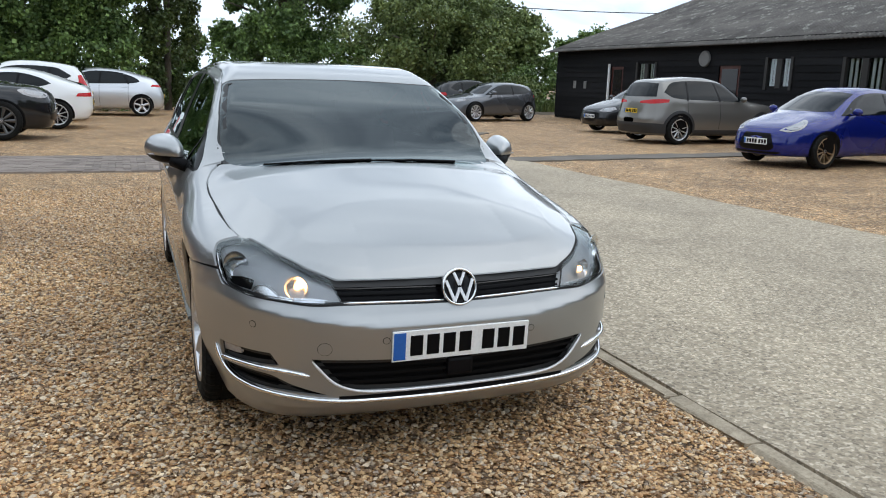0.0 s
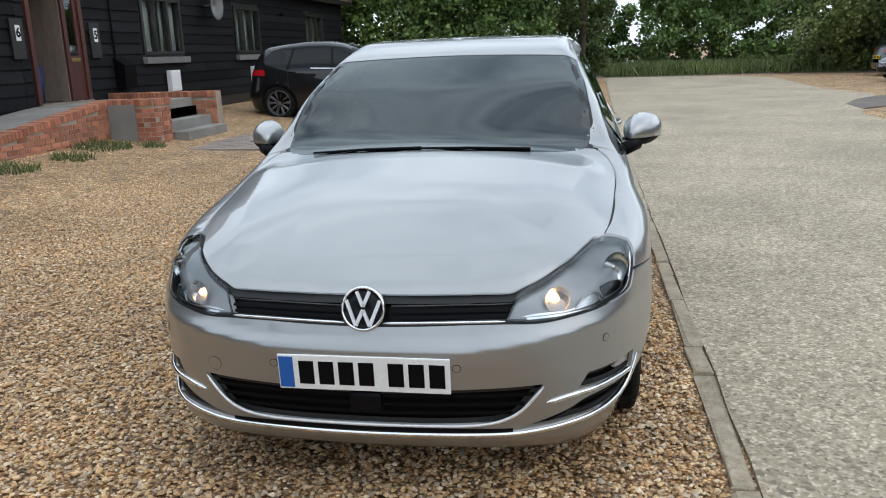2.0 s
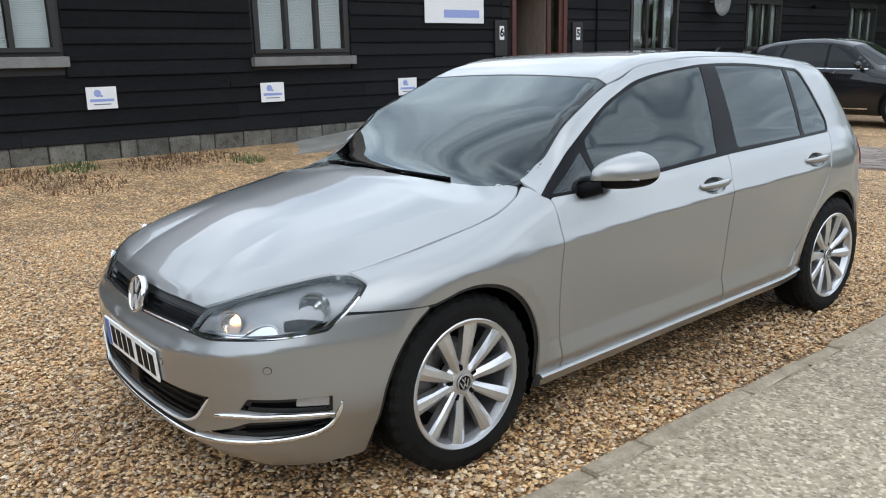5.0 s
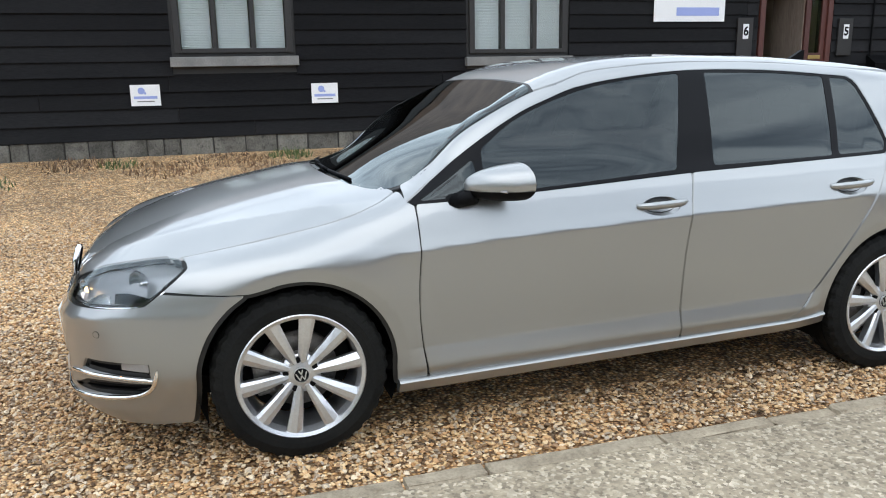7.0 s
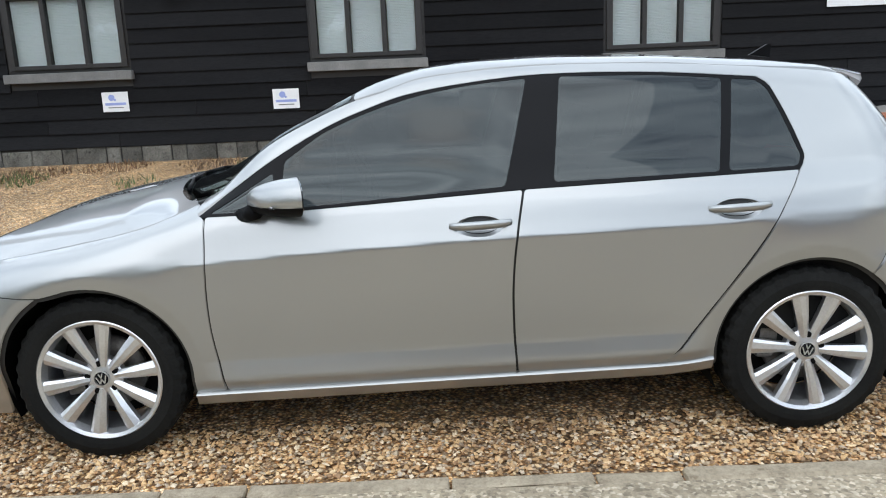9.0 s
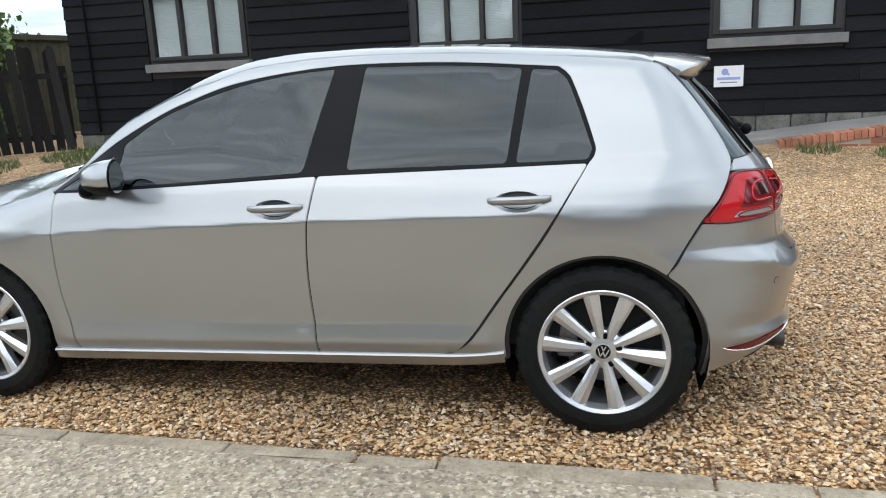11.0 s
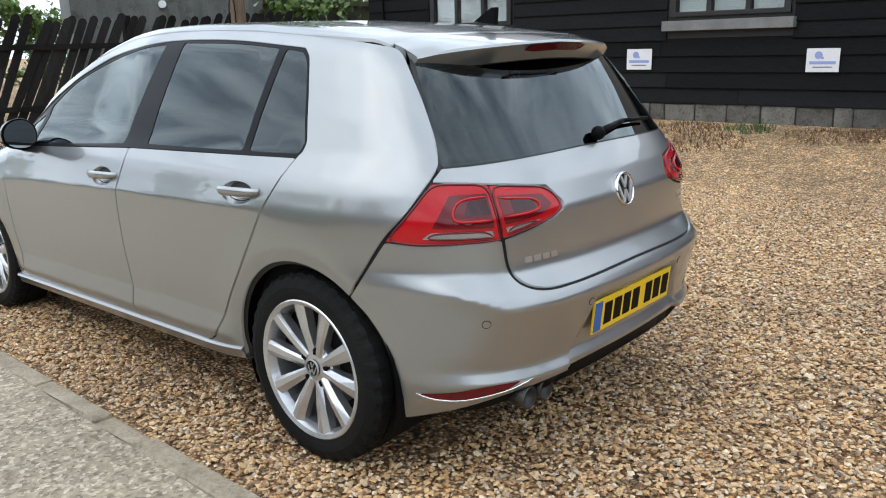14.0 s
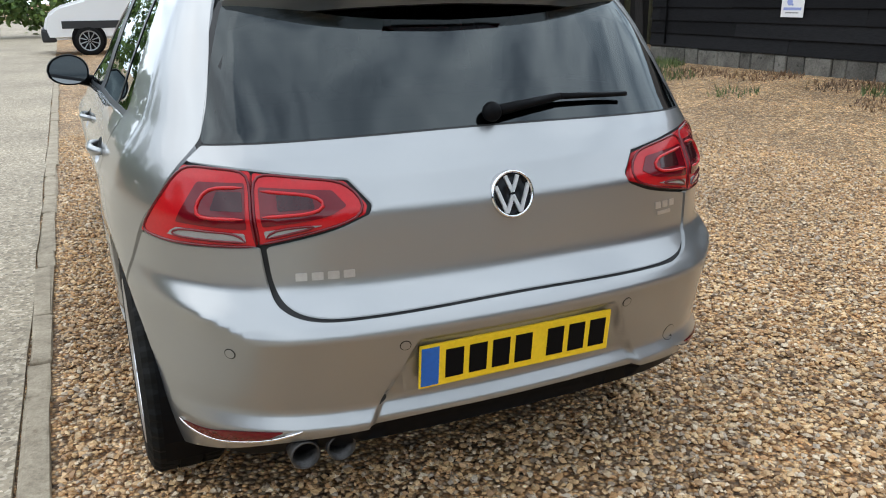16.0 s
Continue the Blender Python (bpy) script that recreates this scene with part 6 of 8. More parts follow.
# ---- ramp, landing and steps of red brick ----
def brick_wall(parent, x0, y0, x1, y1, thick, z_lo, z_top, coping=True, seed=0):
    """Courses of bricks along a line; z_lo and z_top give ground and top heights by the way along it (0 to 1)."""
    rnd = random.Random(seed)
    d = Vector((x1 - x0, y1 - y0, 0))
    L = d.length
    turn = math.atan2(d.y, d.x)
    base = Matrix.Translation((x0, y0, 0)) @ Matrix.Rotation(turn, 4, "Z")
    n = 24
    bm = bmesh.new()
    prism(bm, [(L * i / n, z_lo(i / n) - 0.1) for i in range(n + 1)] + [(L * i / n, z_top(i / n) - 0.012) for i in range(n, -1, -1)], 0.008, thick - 0.008, "y")
    bmesh.ops.transform(bm, matrix=base, verts=bm.verts)
    part("mortar", bm, MORTAR, parent)
    course, cop = 0.075, 0.105 if coping else 0.0
    k = 0
    z = min(z_lo(0), z_lo(1)) - 0.02
    while z < max(z_top(0), z_top(1)):
        x = -0.11 * (k % 2)
        while x < L:
            a, b = max(x, 0) + 0.005, min(x + 0.215, L) - 0.005
            mid = (a + b) / 2 / L
            if b - a > 0.03 and z + 0.05 > z_lo(mid) and z + 0.068 < z_top(mid) - cop + 0.012:
                e = rnd.uniform(-0.004, 0.004)
                ob = part("brick", unit_brick((round((b - a) * 40) / 40, thick + 0.006, 0.065)), BRICK, parent)
                ob.matrix_local = base @ pose((a + b) / 2, thick / 2 + e, z + 0.0325, 0, 0, rnd.uniform(-0.6, 0.6))
            x += 0.225
        z += course
        k += 1
    if coping:
        x = 0.0
        slope = math.atan2(z_top(1) - z_top(0), L)
        while x < L - 0.03:
            t = (x + 0.035) / L
            ob = part("coping_brick", unit_brick((0.067, thick + 0.025, 0.105)), BRICK, parent)
            ob.matrix_local = base @ pose(x + 0.035, thick / 2, z_top(t) - 0.05 + rnd.uniform(-0.004, 0.004), 0, -math.degrees(slope) * 0.9 + rnd.uniform(-1, 1), rnd.uniform(-0.8, 0.8))
            x += 0.0755


BRICKS = {}


def unit_brick(size):
    if size not in BRICKS:
        a, b, c = size
        BRICKS[size] = finish(box(bmesh.new(), -a / 2, a / 2, -b / 2, b / 2, -c / 2, c / 2, 0.004), "brick", BRICK)
    return BRICKS[size]


def build_ramp():
    ramp_thing = thing("ramp", "concrete ramp and landing between red brick walls before the door", "ramp", kind="structure")

    def path_z(y):
        return 0.12 + np.clip((y - 1.9) / (7.3 - 1.9), 0, 1) * 0.56
    bm = bmesh.new()
    n = 20
    ys = [1.6 + (7.4 - 1.6) * i / n for i in range(n + 1)]
    prism(bm, [(y, 0.0) for y in ys] + [(y, path_z(y)) for y in reversed(ys)], WX + 0.005, -7.02, "x")
    box(bm, WX + 0.005, -6.35, 7.4, 9.35, 0.0, 0.685)
    part("path_slab", bm, PATHM, ramp_thing, "grey concrete path")
    box_part("path_edge", (-7.02, -6.95, -0.0, 3.3, 0.02, 0.16), PATHM, ramp_thing, bevel=0.02)
    low = lambda t: float(rise(-6.9, 0)) - 0.05
    brick_wall(ramp_thing, -6.80, 3.1, -6.80, 7.45, 0.215, low, lambda t: 0.23 + 0.53 * t, True, 1)
    brick_wall(ramp_thing, -6.80, 7.45, -6.02, 7.45, 0.215, lambda t: 0.05, lambda t: 0.76, True, 2)
    brick_wall(ramp_thing, -6.02, 7.45, -6.02, 7.95, 0.215, lambda t: 0.05, lambda t: 0.76, True, 5)
    brick_wall(ramp_thing, -8.05, 9.45, -5.92, 9.45, 0.215, lambda t: 0.05, lambda t: 0.78, True, 3)
    for k in range(3):
        box_part("step", (-6.32 + 0.0 - 0.30 * (2 - k) + 0.28 * 2 - 0.56, -6.02 + 0.28 * (1 - k) - 0.02, 7.98, 9.44, 0.02, 0.20 + 0.17 * k), PATHM, ramp_thing, "concrete step", 0.012)
    lamp = thing("wall_light", "small pale box light on the brick wall by the steps", "light", at=(-6.6, 9.44, 0.62))
    part("housing", box(bmesh.new(), -0.09, 0.09, -0.06, 0, -0.05, 0.05, 0.01), SILL, lamp)
    north = thing("plinth_north", "low red brick plinth under the north half of the building", "plinth", kind="structure")
    brick_wall(north, WX - 0.2, 9.7, WX - 0.2, 14.6, 0.235, lambda t: 0.1, lambda t: 0.47, False, 4)
    box_part("plinth_core", (WX - 0.3, WX - 0.05, 14.6, Y1, 0, 0.47), BRICK, north)


build_ramp()

# ---- block paving across the yard ----
def build_pavers():
    rnd = random.Random(6)
    me = finish(box(bmesh.new(), -0.097, 0.097, -0.047, 0.047, -0.03, 0.03, 0.006), "paver", PAVER)
    strip = thing("paving_strip", "strip of worn grey-brown block pavers across the gravel", "paving", kind="structure")
    n = 0
    verts, faces = [], []
    cube = np.array([(x, y, z) for x in (-0.097, 0.097) for y in (-0.047, 0.047) for z in (-0.03, 0.03)])
    quad = np.array([(0, 1, 3, 2), (4, 6, 7, 5), (0, 4, 5, 1), (2, 3, 7, 6), (1, 5, 7, 3), (0, 2, 6, 4)])
    box_part("paving_bed", (-6.0, 1.06, 7.05, 9.18, -0.1, -0.006), MORTAR, strip)
    for i in range(22):
        y = 7.1 + i * 0.1 - (0.0 if i < 11 else 0.0)
        x = -5.9 - 0.1 * (i % 2)
        while x < 1.0:
            z = -0.022 + float(rise(x, y)) * 0.2 + rnd.uniform(-0.004, 0.004)
            if x > -1.9 and n < 300:
                part("paver", me, PAVER, strip).matrix_local = pose(x, y, z, 0, 0, rnd.uniform(-1, 1))
                n += 1
            else:
                faces.append(quad + 8 * len(verts))
                verts.append(cube + (x, y, z))
            x += 0.2
    ob = part("pavers", raw_mesh("pavers", np.concatenate(verts), np.concatenate(faces), PAVER), PAVER, strip)
    tagged(ob, kind="stuff")
    east = thing("tarmac_strip", "grey strip of old tarmac across the gravel", "paving", kind="structure")
    bm = bmesh.new()
    r2 = random.Random(9)
    pts = [(5.4 + 0.45 * i, 7.95 + 0.05 * i + r2.uniform(-0.06, 0.06)) for i in range(26)]
    prism(bm, pts + [(x, y + 0.75 + r2.uniform(-0.08, 0.08)) for x, y in reversed(pts)], -0.05, 0.004, "z")
    pts = [(5.9, 12.3), (6.6, 12.9), (7.4, 14.4), (8.3, 15.4), (7.4, 15.9), (6.6, 14.9), (6.0, 13.6)]
    prism(bm, pts, -0.05, 0.006, "z")
    part("strip", bm, TARMAC, east)
    mh = thing("manhole_cover", "rusty square iron manhole cover set in the gravel", "manhole", at=(0.45, 10.55, 0))
    part("frame", box(bmesh.new(), -0.36, 0.36, -0.36, 0.36, -0.05, 0.012, 0.006), IRON, mh)
    part("lid", box(bmesh.new(), -0.31, 0.31, -0.31, 0.31, 0.0, 0.02, 0.006), IRON, mh)


DOORPANE = plain_mat("dark_door_pane", (0.02, 0.018, 0.018), 0.05, relief=0)
TARMAC = rough_mat("old_tarmac", (0.105, 0.09, 0.075), (0.19, 0.165, 0.135), 60, 1.5, 0.9, relief=0.5)
build_pavers()


# ---- signs and boxes on the wall ----
LOGOBLUE = plain_mat("logo_blue", (0.10, 0.14, 0.50), 0.4)
LOGOPALE = plain_mat("logo_pale", (0.30, 0.36, 0.66), 0.4)


def logo(parent, y, z, s, mat):
    """A plain round mark of two blobs on a board's face."""
    bm = bmesh.new()
    tube(bm, (0.006, y, z), (0.0095, y, z), s, s, 24)
    tube(bm, (0.006, y + s * 1.05, z - s * 0.75), (0.0095, y + s * 1.05, z - s * 0.75), s * 0.35, s * 0.35, 16)
    part("round_mark", bm, mat, parent, "round blue mark")


def text_mesh(name, words, size, bold=0.0):
    cu = bpy.data.curves.new(name, "FONT")
    cu.body, cu.size, cu.extrude, cu.align_x, cu.align_y, cu.offset = words, size, 0.0012, "CENTER", "CENTER", bold
    tmp = bpy.data.objects.new("tmp", cu)
    me = bpy.data.meshes.new_from_object(tmp)
    bpy.data.objects.remove(tmp)
    return me


def build_signs():
    for y, z in ((-4.69, 1.10), (-2.225, 1.045), (0.20, 1.015), (2.63, 0.985), (5.12, 0.975)):
        s = thing("small_sign", "small white board with a faded blue round mark", "sign", at=(WX + 0.012, y, z), group="small signs on the boards")
        part("board", box(bmesh.new(), 0, 0.006, -0.19, 0.19, -0.14, 0.14, 0.002), WHITE, s)
        logo(s, -0.05, 0.06, 0.045, LOGOPALE)
        part("word_bar", box(bmesh.new(), 0.006, 0.008, -0.15, 0.15, -0.048, -0.012), LOGOPALE, s)
        part("line_bar", box(bmesh.new(), 0.006, 0.008, -0.11, 0.11, -0.088, -0.075), SILL, s)
    s = thing("name_board", "large white board with a blue round mark and lettering bar", "sign", at=(WX + 0.012, 6.18, 2.26))
    part("board", box(bmesh.new(), 0, 0.012, -0.66, 0.66, -0.26, 0.26, 0.003), WHITE, s)
    logo(s, -0.44, -0.05, 0.10, LOGOBLUE)
    ob = part("word_bar", box(bmesh.new(), 0.012, 0.015, -0.25, 0.55, -0.17, -0.04), LOGOPALE, s)
    for digit, y, z in (("6", 7.26, 1.84), ("5", 9.32, 1.83)):
        s = thing("unit_board", "dark upright board with a white unit number plate", "sign", at=(WX + 0.01, y, z), group="unit number boards")
        part("board", box(bmesh.new(), 0, 0.03, -0.16, 0.14, -0.40, 0.22, 0.004), FRAME, s)
        part("number_panel", box(bmesh.new(), 0.03, 0.036, -0.055, 0.055, -0.12, 0.12, 0.002), WHITE, s)
        me = text_mesh("number_bar", digit, 0.2, 0.006)
        me.materials.append(BLACK)
        ob = part("number_bar", me, BLACK, s)
        ob.matrix_local = pose(0.0375, 0, 0, 90, 0, 90)
    for y, z in ((11.97, 0.92), (16.42, 0.90)):
        s = thing("meter_box", "white plastic meter box fixed to the boards", "box", at=(WX, y, z), group="meter boxes")
        part("case", box(bmesh.new(), 0, 0.12, -0.2, 0.2, -0.22, 0.22, 0.015), WHITE, s)
        part("cover", box(bmesh.new(), 0.12, 0.13, -0.17, 0.17, -0.19, 0.19, 0.004), WHITE, s)
    s = thing("post_box", "black wall-hung letter box", "box", at=(WX, 10.05, 1.15))
    bm = bmesh.new()
    prism(bm, [(0, -0.28), (0.2, -0.28), (0.22, 0.14), (0, 0.28)], -0.2, 0.2, "y")
    part("case", bm, BLACK, s)
    s = thing("satellite_dish", "grey round satellite dish on the wall", "dish", at=(WX + 0.25, 13.9, 2.55))
    bm = bmesh.new()
    lathe(bm, [(0.06, 0.33), (0.0, 0.2), (-0.03, 0.001)], 32, False)
    part("dish", bm, SILL, s, "", True).modifiers.new("t", "SOLIDIFY").thickness = 0.006
    part("bracket", tube(bmesh.new(), (-0.25, 0, 0), (-0.02, 0, 0), 0.02), STEEL, s)
    for y in (-3.7, 1.0, 18.6):
        s = thing("wall_floodlight", "small dark floodlight on the boards", "light", at=(WX, y, 2.52), group="floodlights")
        part("arm", tube(bmesh.new(), (0, 0, 0), (0.12, 0, 0.02), 0.012), BLACK, s)
        part("head", box(bmesh.new(), 0.08, 0.16, -0.07, 0.07, -0.05, 0.05, 0.01), BLACK, s)
    cable = thing("wall_cable", "thin black cable and conduit down the boards", "cable")
    for y, z0 in ((-7.25, 0.5), (9.9, 1.4)):
        part("conduit", tube(bmesh.new(), (WX + 0.02, y, z0), (WX + 0.02, y, 3.1), 0.018), BLACK, cable)


build_signs()


# ---- barn across the yard ----
def build_barn():
    BX, BY0, BY1, H = 16.5, -4.0, 26.3, 2.85
    barn = thing("barn", "long black weatherboarded barn with a corrugated roof", "barn")
    wins = [(13.05, 14.0, 1.45, 2.28), (10.0, 11.25, 1.42, 2.25), (19.3, 20.4, 1.5, 2.2), (6.0, 7.2, 1.42, 2.25), (2.0, 3.2, 1.42, 2.25)]
    doors = [(15.1, 16.05, 0.05, 2.15), (21.3, 22.1, 0.05, 2.15)]
    bm = bmesh.new()
    y = BY0
    for a, b, lo, hi in sorted(wins + doors):
        box(bm, BX + 0.03, BX + 0.3, y, a, 0, H)
        box(bm, BX + 0.03, BX + 0.3, a, b, 0, lo)
        box(bm, BX + 0.03, BX + 0.3, a, b, hi, H)
        y = b
    box(bm, BX + 0.03, BX + 0.3, y, BY1, 0, H)
    box(bm, BX + 0.3, BX + 15, BY1 - 0.3, BY1, 0, H)
    box(bm, BX + 0.3, BX + 15, BY0, BY0 + 0.3, 0, H)
    box(bm, BX + 14.7, BX + 15, BY0 + 0.3, BY1 - 0.3, 0, H)
    prism(bm, [(BX + 0.03, H), (BX + 15, H), (BX + 7.5, H + 2.6)], BY1 - 0.3, BY1, "y")
    part("wall", bm, BOARD, barn)
    rnd = random.Random(12)
    for i in range(14):
        z = 0.1 + 0.2 * i
        spans = [(BY0, BY1)]
        for a, b, lo, hi in wins + doors:
            if z + 0.12 > lo and z + 0.08 < hi:
                spans = [s for p, q in spans for s in ((p, min(q, a)), (max(p, b), q)) if s[1] - s[0] > 0.05]
        for p, q in spans:
            b2 = bmesh.new()
            e = rnd.uniform(-0.006, 0.006)
            prism(b2, [(0.05, z + e), (-0.004, z + e), (0.022, z + 0.21), (0.05, z + 0.21)], p, q, "y")
            part("board", b2, BOARD, barn).location.x = BX
    for a, b, lo, hi in wins:
        w = part("window", box(box(bmesh.new(), BX - 0.03, BX + 0.1, a - 0.06, a + 0.04, lo - 0.05, hi + 0.05), BX - 0.03, BX + 0.1, b - 0.04, b + 0.06, lo - 0.05, hi + 0.05), FRAME, barn, "dark framed window")
        box_part("pane", (BX + 0.04, BX + 0.045, a + 0.04, b - 0.04, lo, hi), PANE, w).visible_shadow = False
        box_part("mullion", (BX - 0.01, BX + 0.06, (a + b) / 2 - 0.1, (a + b) / 2 + 0.1, lo, hi), FRAME, w)
        for c0, c1 in ((a + 0.04, (a + b) / 2 - 0.1), ((a + b) / 2 + 0.1, b - 0.04)):
            for k in range(3):
                yy = c0 + (c1 - c0) * (k + 0.5) / 3
                box_part("curtain", (BX + 0.1, BX + 0.12, yy - 0.05, yy + 0.03, lo, hi), CURTAIN, w)
    for a, b, lo, hi in doors:
        d = box_part("door", (BX + 0.05, BX + 0.1, a, b, lo, hi), REDWOOD, barn, "dark red-brown door")
        box_part("door_glass", (BX + 0.03, BX + 0.05, a + 0.12, b - 0.12, lo + 1.0, hi - 0.15), DOORPANE, d)
    box_part("door_post", (BX - 0.08, BX - 0.02, 22.12, 22.2, 0.05, 2.2), WHITE, barn, "white painted post")
    lamp = thing("barn_lamp", "round pale dish lamp on the barn wall", "light", at=(BX - 0.03, 16.7, 2.32))
    part("dish", tube(bmesh.new(), (-0.06, 0, 0), (0, 0, 0), 0.24, 0.26, 24), SILL, lamp)
    for y, z in ((24.7, 1.4), (23.9, 1.4)):
        s = thing("wall_notice", "small pale notice on the barn wall", "sign", at=(BX - 0.01, y, z), group="barn notices")
        part("sheet", box(bmesh.new(), -0.02, 0, -0.1, 0.1, -0.15, 0.15), SILL, s)
    xs = np.linspace(-0.35, 7.5, 6)
    ys = np.arange(BY0 - 0.3, BY1 + 0.35, 0.03)
    for sgn in (1, -1):
        X, Y = np.meshgrid(xs, ys, indexing="ij")
        Z = H + 0.02 + (X + 0.0) * (2.62 / 7.5) + 0.028 * np.cos(Y * 2 * math.pi / 0.146) + 0.03 * np.sin(Y * 0.5) * np.sin(X)
        XX = BX + X if sgn > 0 else BX + 15 - X
        k = len(ys)
        idx = np.arange(X.size).reshape(X.shape)
        f = np.stack([idx[:-1, :-1], idx[1:, :-1], idx[1:, 1:], idx[:-1, 1:]], -1).reshape(-1, 4)
        ob = part("roof", raw_mesh("roof", np.stack([XX, Y, Z], -1).reshape(-1, 3), f, ASBESTOS, True), ASBESTOS, barn, "weathered corrugated roof with pale lichen")
        ob.modifiers.new("t", "SOLIDIFY").thickness = 0.012
    part("ridge", tube(bmesh.new(), (BX + 7.5, BY0 - 0.3, H + 2.64), (BX + 7.5, BY1 + 0.35, H + 2.64), 0.14, 0.14, 10), ASBESTOS, barn)


build_barn()


# ---- fence, pole and tanks south of the building ----
def build_fence():
    f = thing("fence", "black-stained picket fence with leaning boards", "fence")
    rnd = random.Random(15)

    def run(x0, y0, x1, y1, lean, h):
        d = Vector((x1 - x0, y1 - y0, 0))
        L, turn = d.length, math.degrees(math.atan2(d.y, d.x))
        n = int(L / 0.16)
        for i in range(n):
            t = (i + 0.5) / n
            x, y = x0 + d.x * t, y0 + d.y * t
            bm = bmesh.new()
            w = 0.066
            hh = h + rnd.uniform(-0.04, 0.04)
            prism(bm, [(-w, 0), (w, 0), (w, hh - 0.05), (w * 0.4, hh), (-w * 0.4, hh), (-w, hh - 0.05)], -0.01, 0.01, "y")
            ob = part("picket", bm, BLACK_WOOD, f)
            ob.matrix_local = pose(x, y, float(rise(x, y)) * 0.6, 0, 0, turn) @ pose(0, 0.012 * (-1) ** i, 0, rnd.uniform(-1, 1), lean + rnd.uniform(-2.5, 2.5), 0)
        for z in (0.4, 1.4):
            bm = bmesh.new()
            m = Matrix.Translation((x0, y0, 0)) @ Matrix.Rotation(radians(turn), 4, "Z")
            box(bm, 0, L, -0.06, -0.02, z, z + 0.09, 0, m)
            part("rail", bm, BLACK_WOOD, f)
        for k in range(int(L / 2.2) + 1):
            x, y = x0 + d.x * k * 2.2 / L, y0 + d.y * k * 2.2 / L
            part("post", box(bmesh.new(), x - 0.06, x + 0.06, y - 0.16, y - 0.06, 0, h - 0.15), BLACK_WOOD, f)
    run(-8.1, -7.75, -7.0, -9.6, 3, 1.75)
    run(-0.75, -11.7, -7.0, -9.75, 24, 2.1)
    pole = thing("utility_pole", "weathered wooden utility pole with a looped cable", "pole", at=(-5.0, -7.2, 0.02))
    part("shaft", tube(bmesh.new(), (0, 0, -0.3), (0.05, 0, 8), 0.115, 0.09, 20), POLEWOOD, pole, "", True)
    cb = bmesh.new()
    for i in range(14):
        a, b = math.pi * 2 * i / 14, math.pi * 2 * (i + 1) / 14
        tube(cb, (0.13, 0.02 + 0.08 * math.sin(a), 1.75 + 0.32 * math.cos(a)), (0.13, 0.02 + 0.08 * math.sin(b), 1.75 + 0.32 * math.cos(b)), 0.008, 0.008, 6)
    part("cable", cb, BLACK, pole, "black looped cable", True)
    tank = thing("steel_container", "grey-green steel storage container behind the fence", "container", at=(-8.6, -13.6, 0), turn=-20)
    body = bmesh.new()
    pts = []
    for i in range(60):
        x = -3 + 6 * i / 59
        pts.append((x, 1.2 + (0.03 if (i // 2) % 2 else 0.0)))
    prism(body, pts + [(3, -1.2), (-3, -1.2)], 0.1, 2.7, "z")
    part("shell", body, GREENSTEEL, tank)
    part("vent", tube(bmesh.new(), (1.2, 1.23, 2.3), (1.2, 1.30, 2.3), 0.08), WHITE, tank, "pale round vent")
    back = thing("back_fence", "tall mossy close-boarded timber fence", "fence", at=(-12.0, -11.2, 0))
    for i in range(40):
        part("board", box(bmesh.new(), -3.6 + i * 0.18, -3.43 + i * 0.18, -0.01, 0.01, 0, 2.35), MOSSY, back)
    part("rail", box(bmesh.new(), -3.6, 3.6, 0.012, 0.06, 2.25, 2.36), MOSSY, back)


GREENSTEEL = rough_mat("grey_green_steel", (0.07, 0.075, 0.065), (0.13, 0.135, 0.12), 30, 1.2, 0.6, dirt=(0.05, 0.045, 0.035))
MOSSY = rough_mat("mossy_board", (0.035, 0.033, 0.02), (0.09, 0.085, 0.045), 40, 2.5, 0.9, vary=0.25, dirt=(0.05, 0.075, 0.02))
build_fence()


# ---- parked cars and van ----
DARKGLASS = plain_mat("dark_car_glass", (0.006, 0.008, 0.009), 0.03, 0.0, 0.0, 0.22, relief=0)
CLADDING = plain_mat("grey_cladding", (0.022, 0.022, 0.023), 0.6)


def loft_body(body, y0, y1, zc=0.55, n=70, m=72):
    ys = y0 + (y1 - y0) * (0.5 - 0.5 * np.cos(np.linspace(0.02, math.pi - 0.02, n)))
    a = np.linspace(0, 2 * math.pi, m, endpoint=False)
    Y, A = np.meshgrid(ys, a, indexing="ij")
    way = np.stack([np.cos(A), 0 * A, np.sin(A)], -1).reshape(-1, 3)
    org = np.stack([0 * Y, Y, 0 * Y + zc], -1).reshape(-1, 3)
    p, miss = body.cast(org + way * 1.7, -way, 1.7, 56)
    p[miss] = org[miss]
    idx = np.arange(n * m).reshape(n, m)
    nx = np.roll(idx, -1, 1)
    f = np.stack([idx[:-1], nx[:-1], nx[1:], idx[1:]], -1).reshape(-1, 4)
    return p, f[:, ::-1]


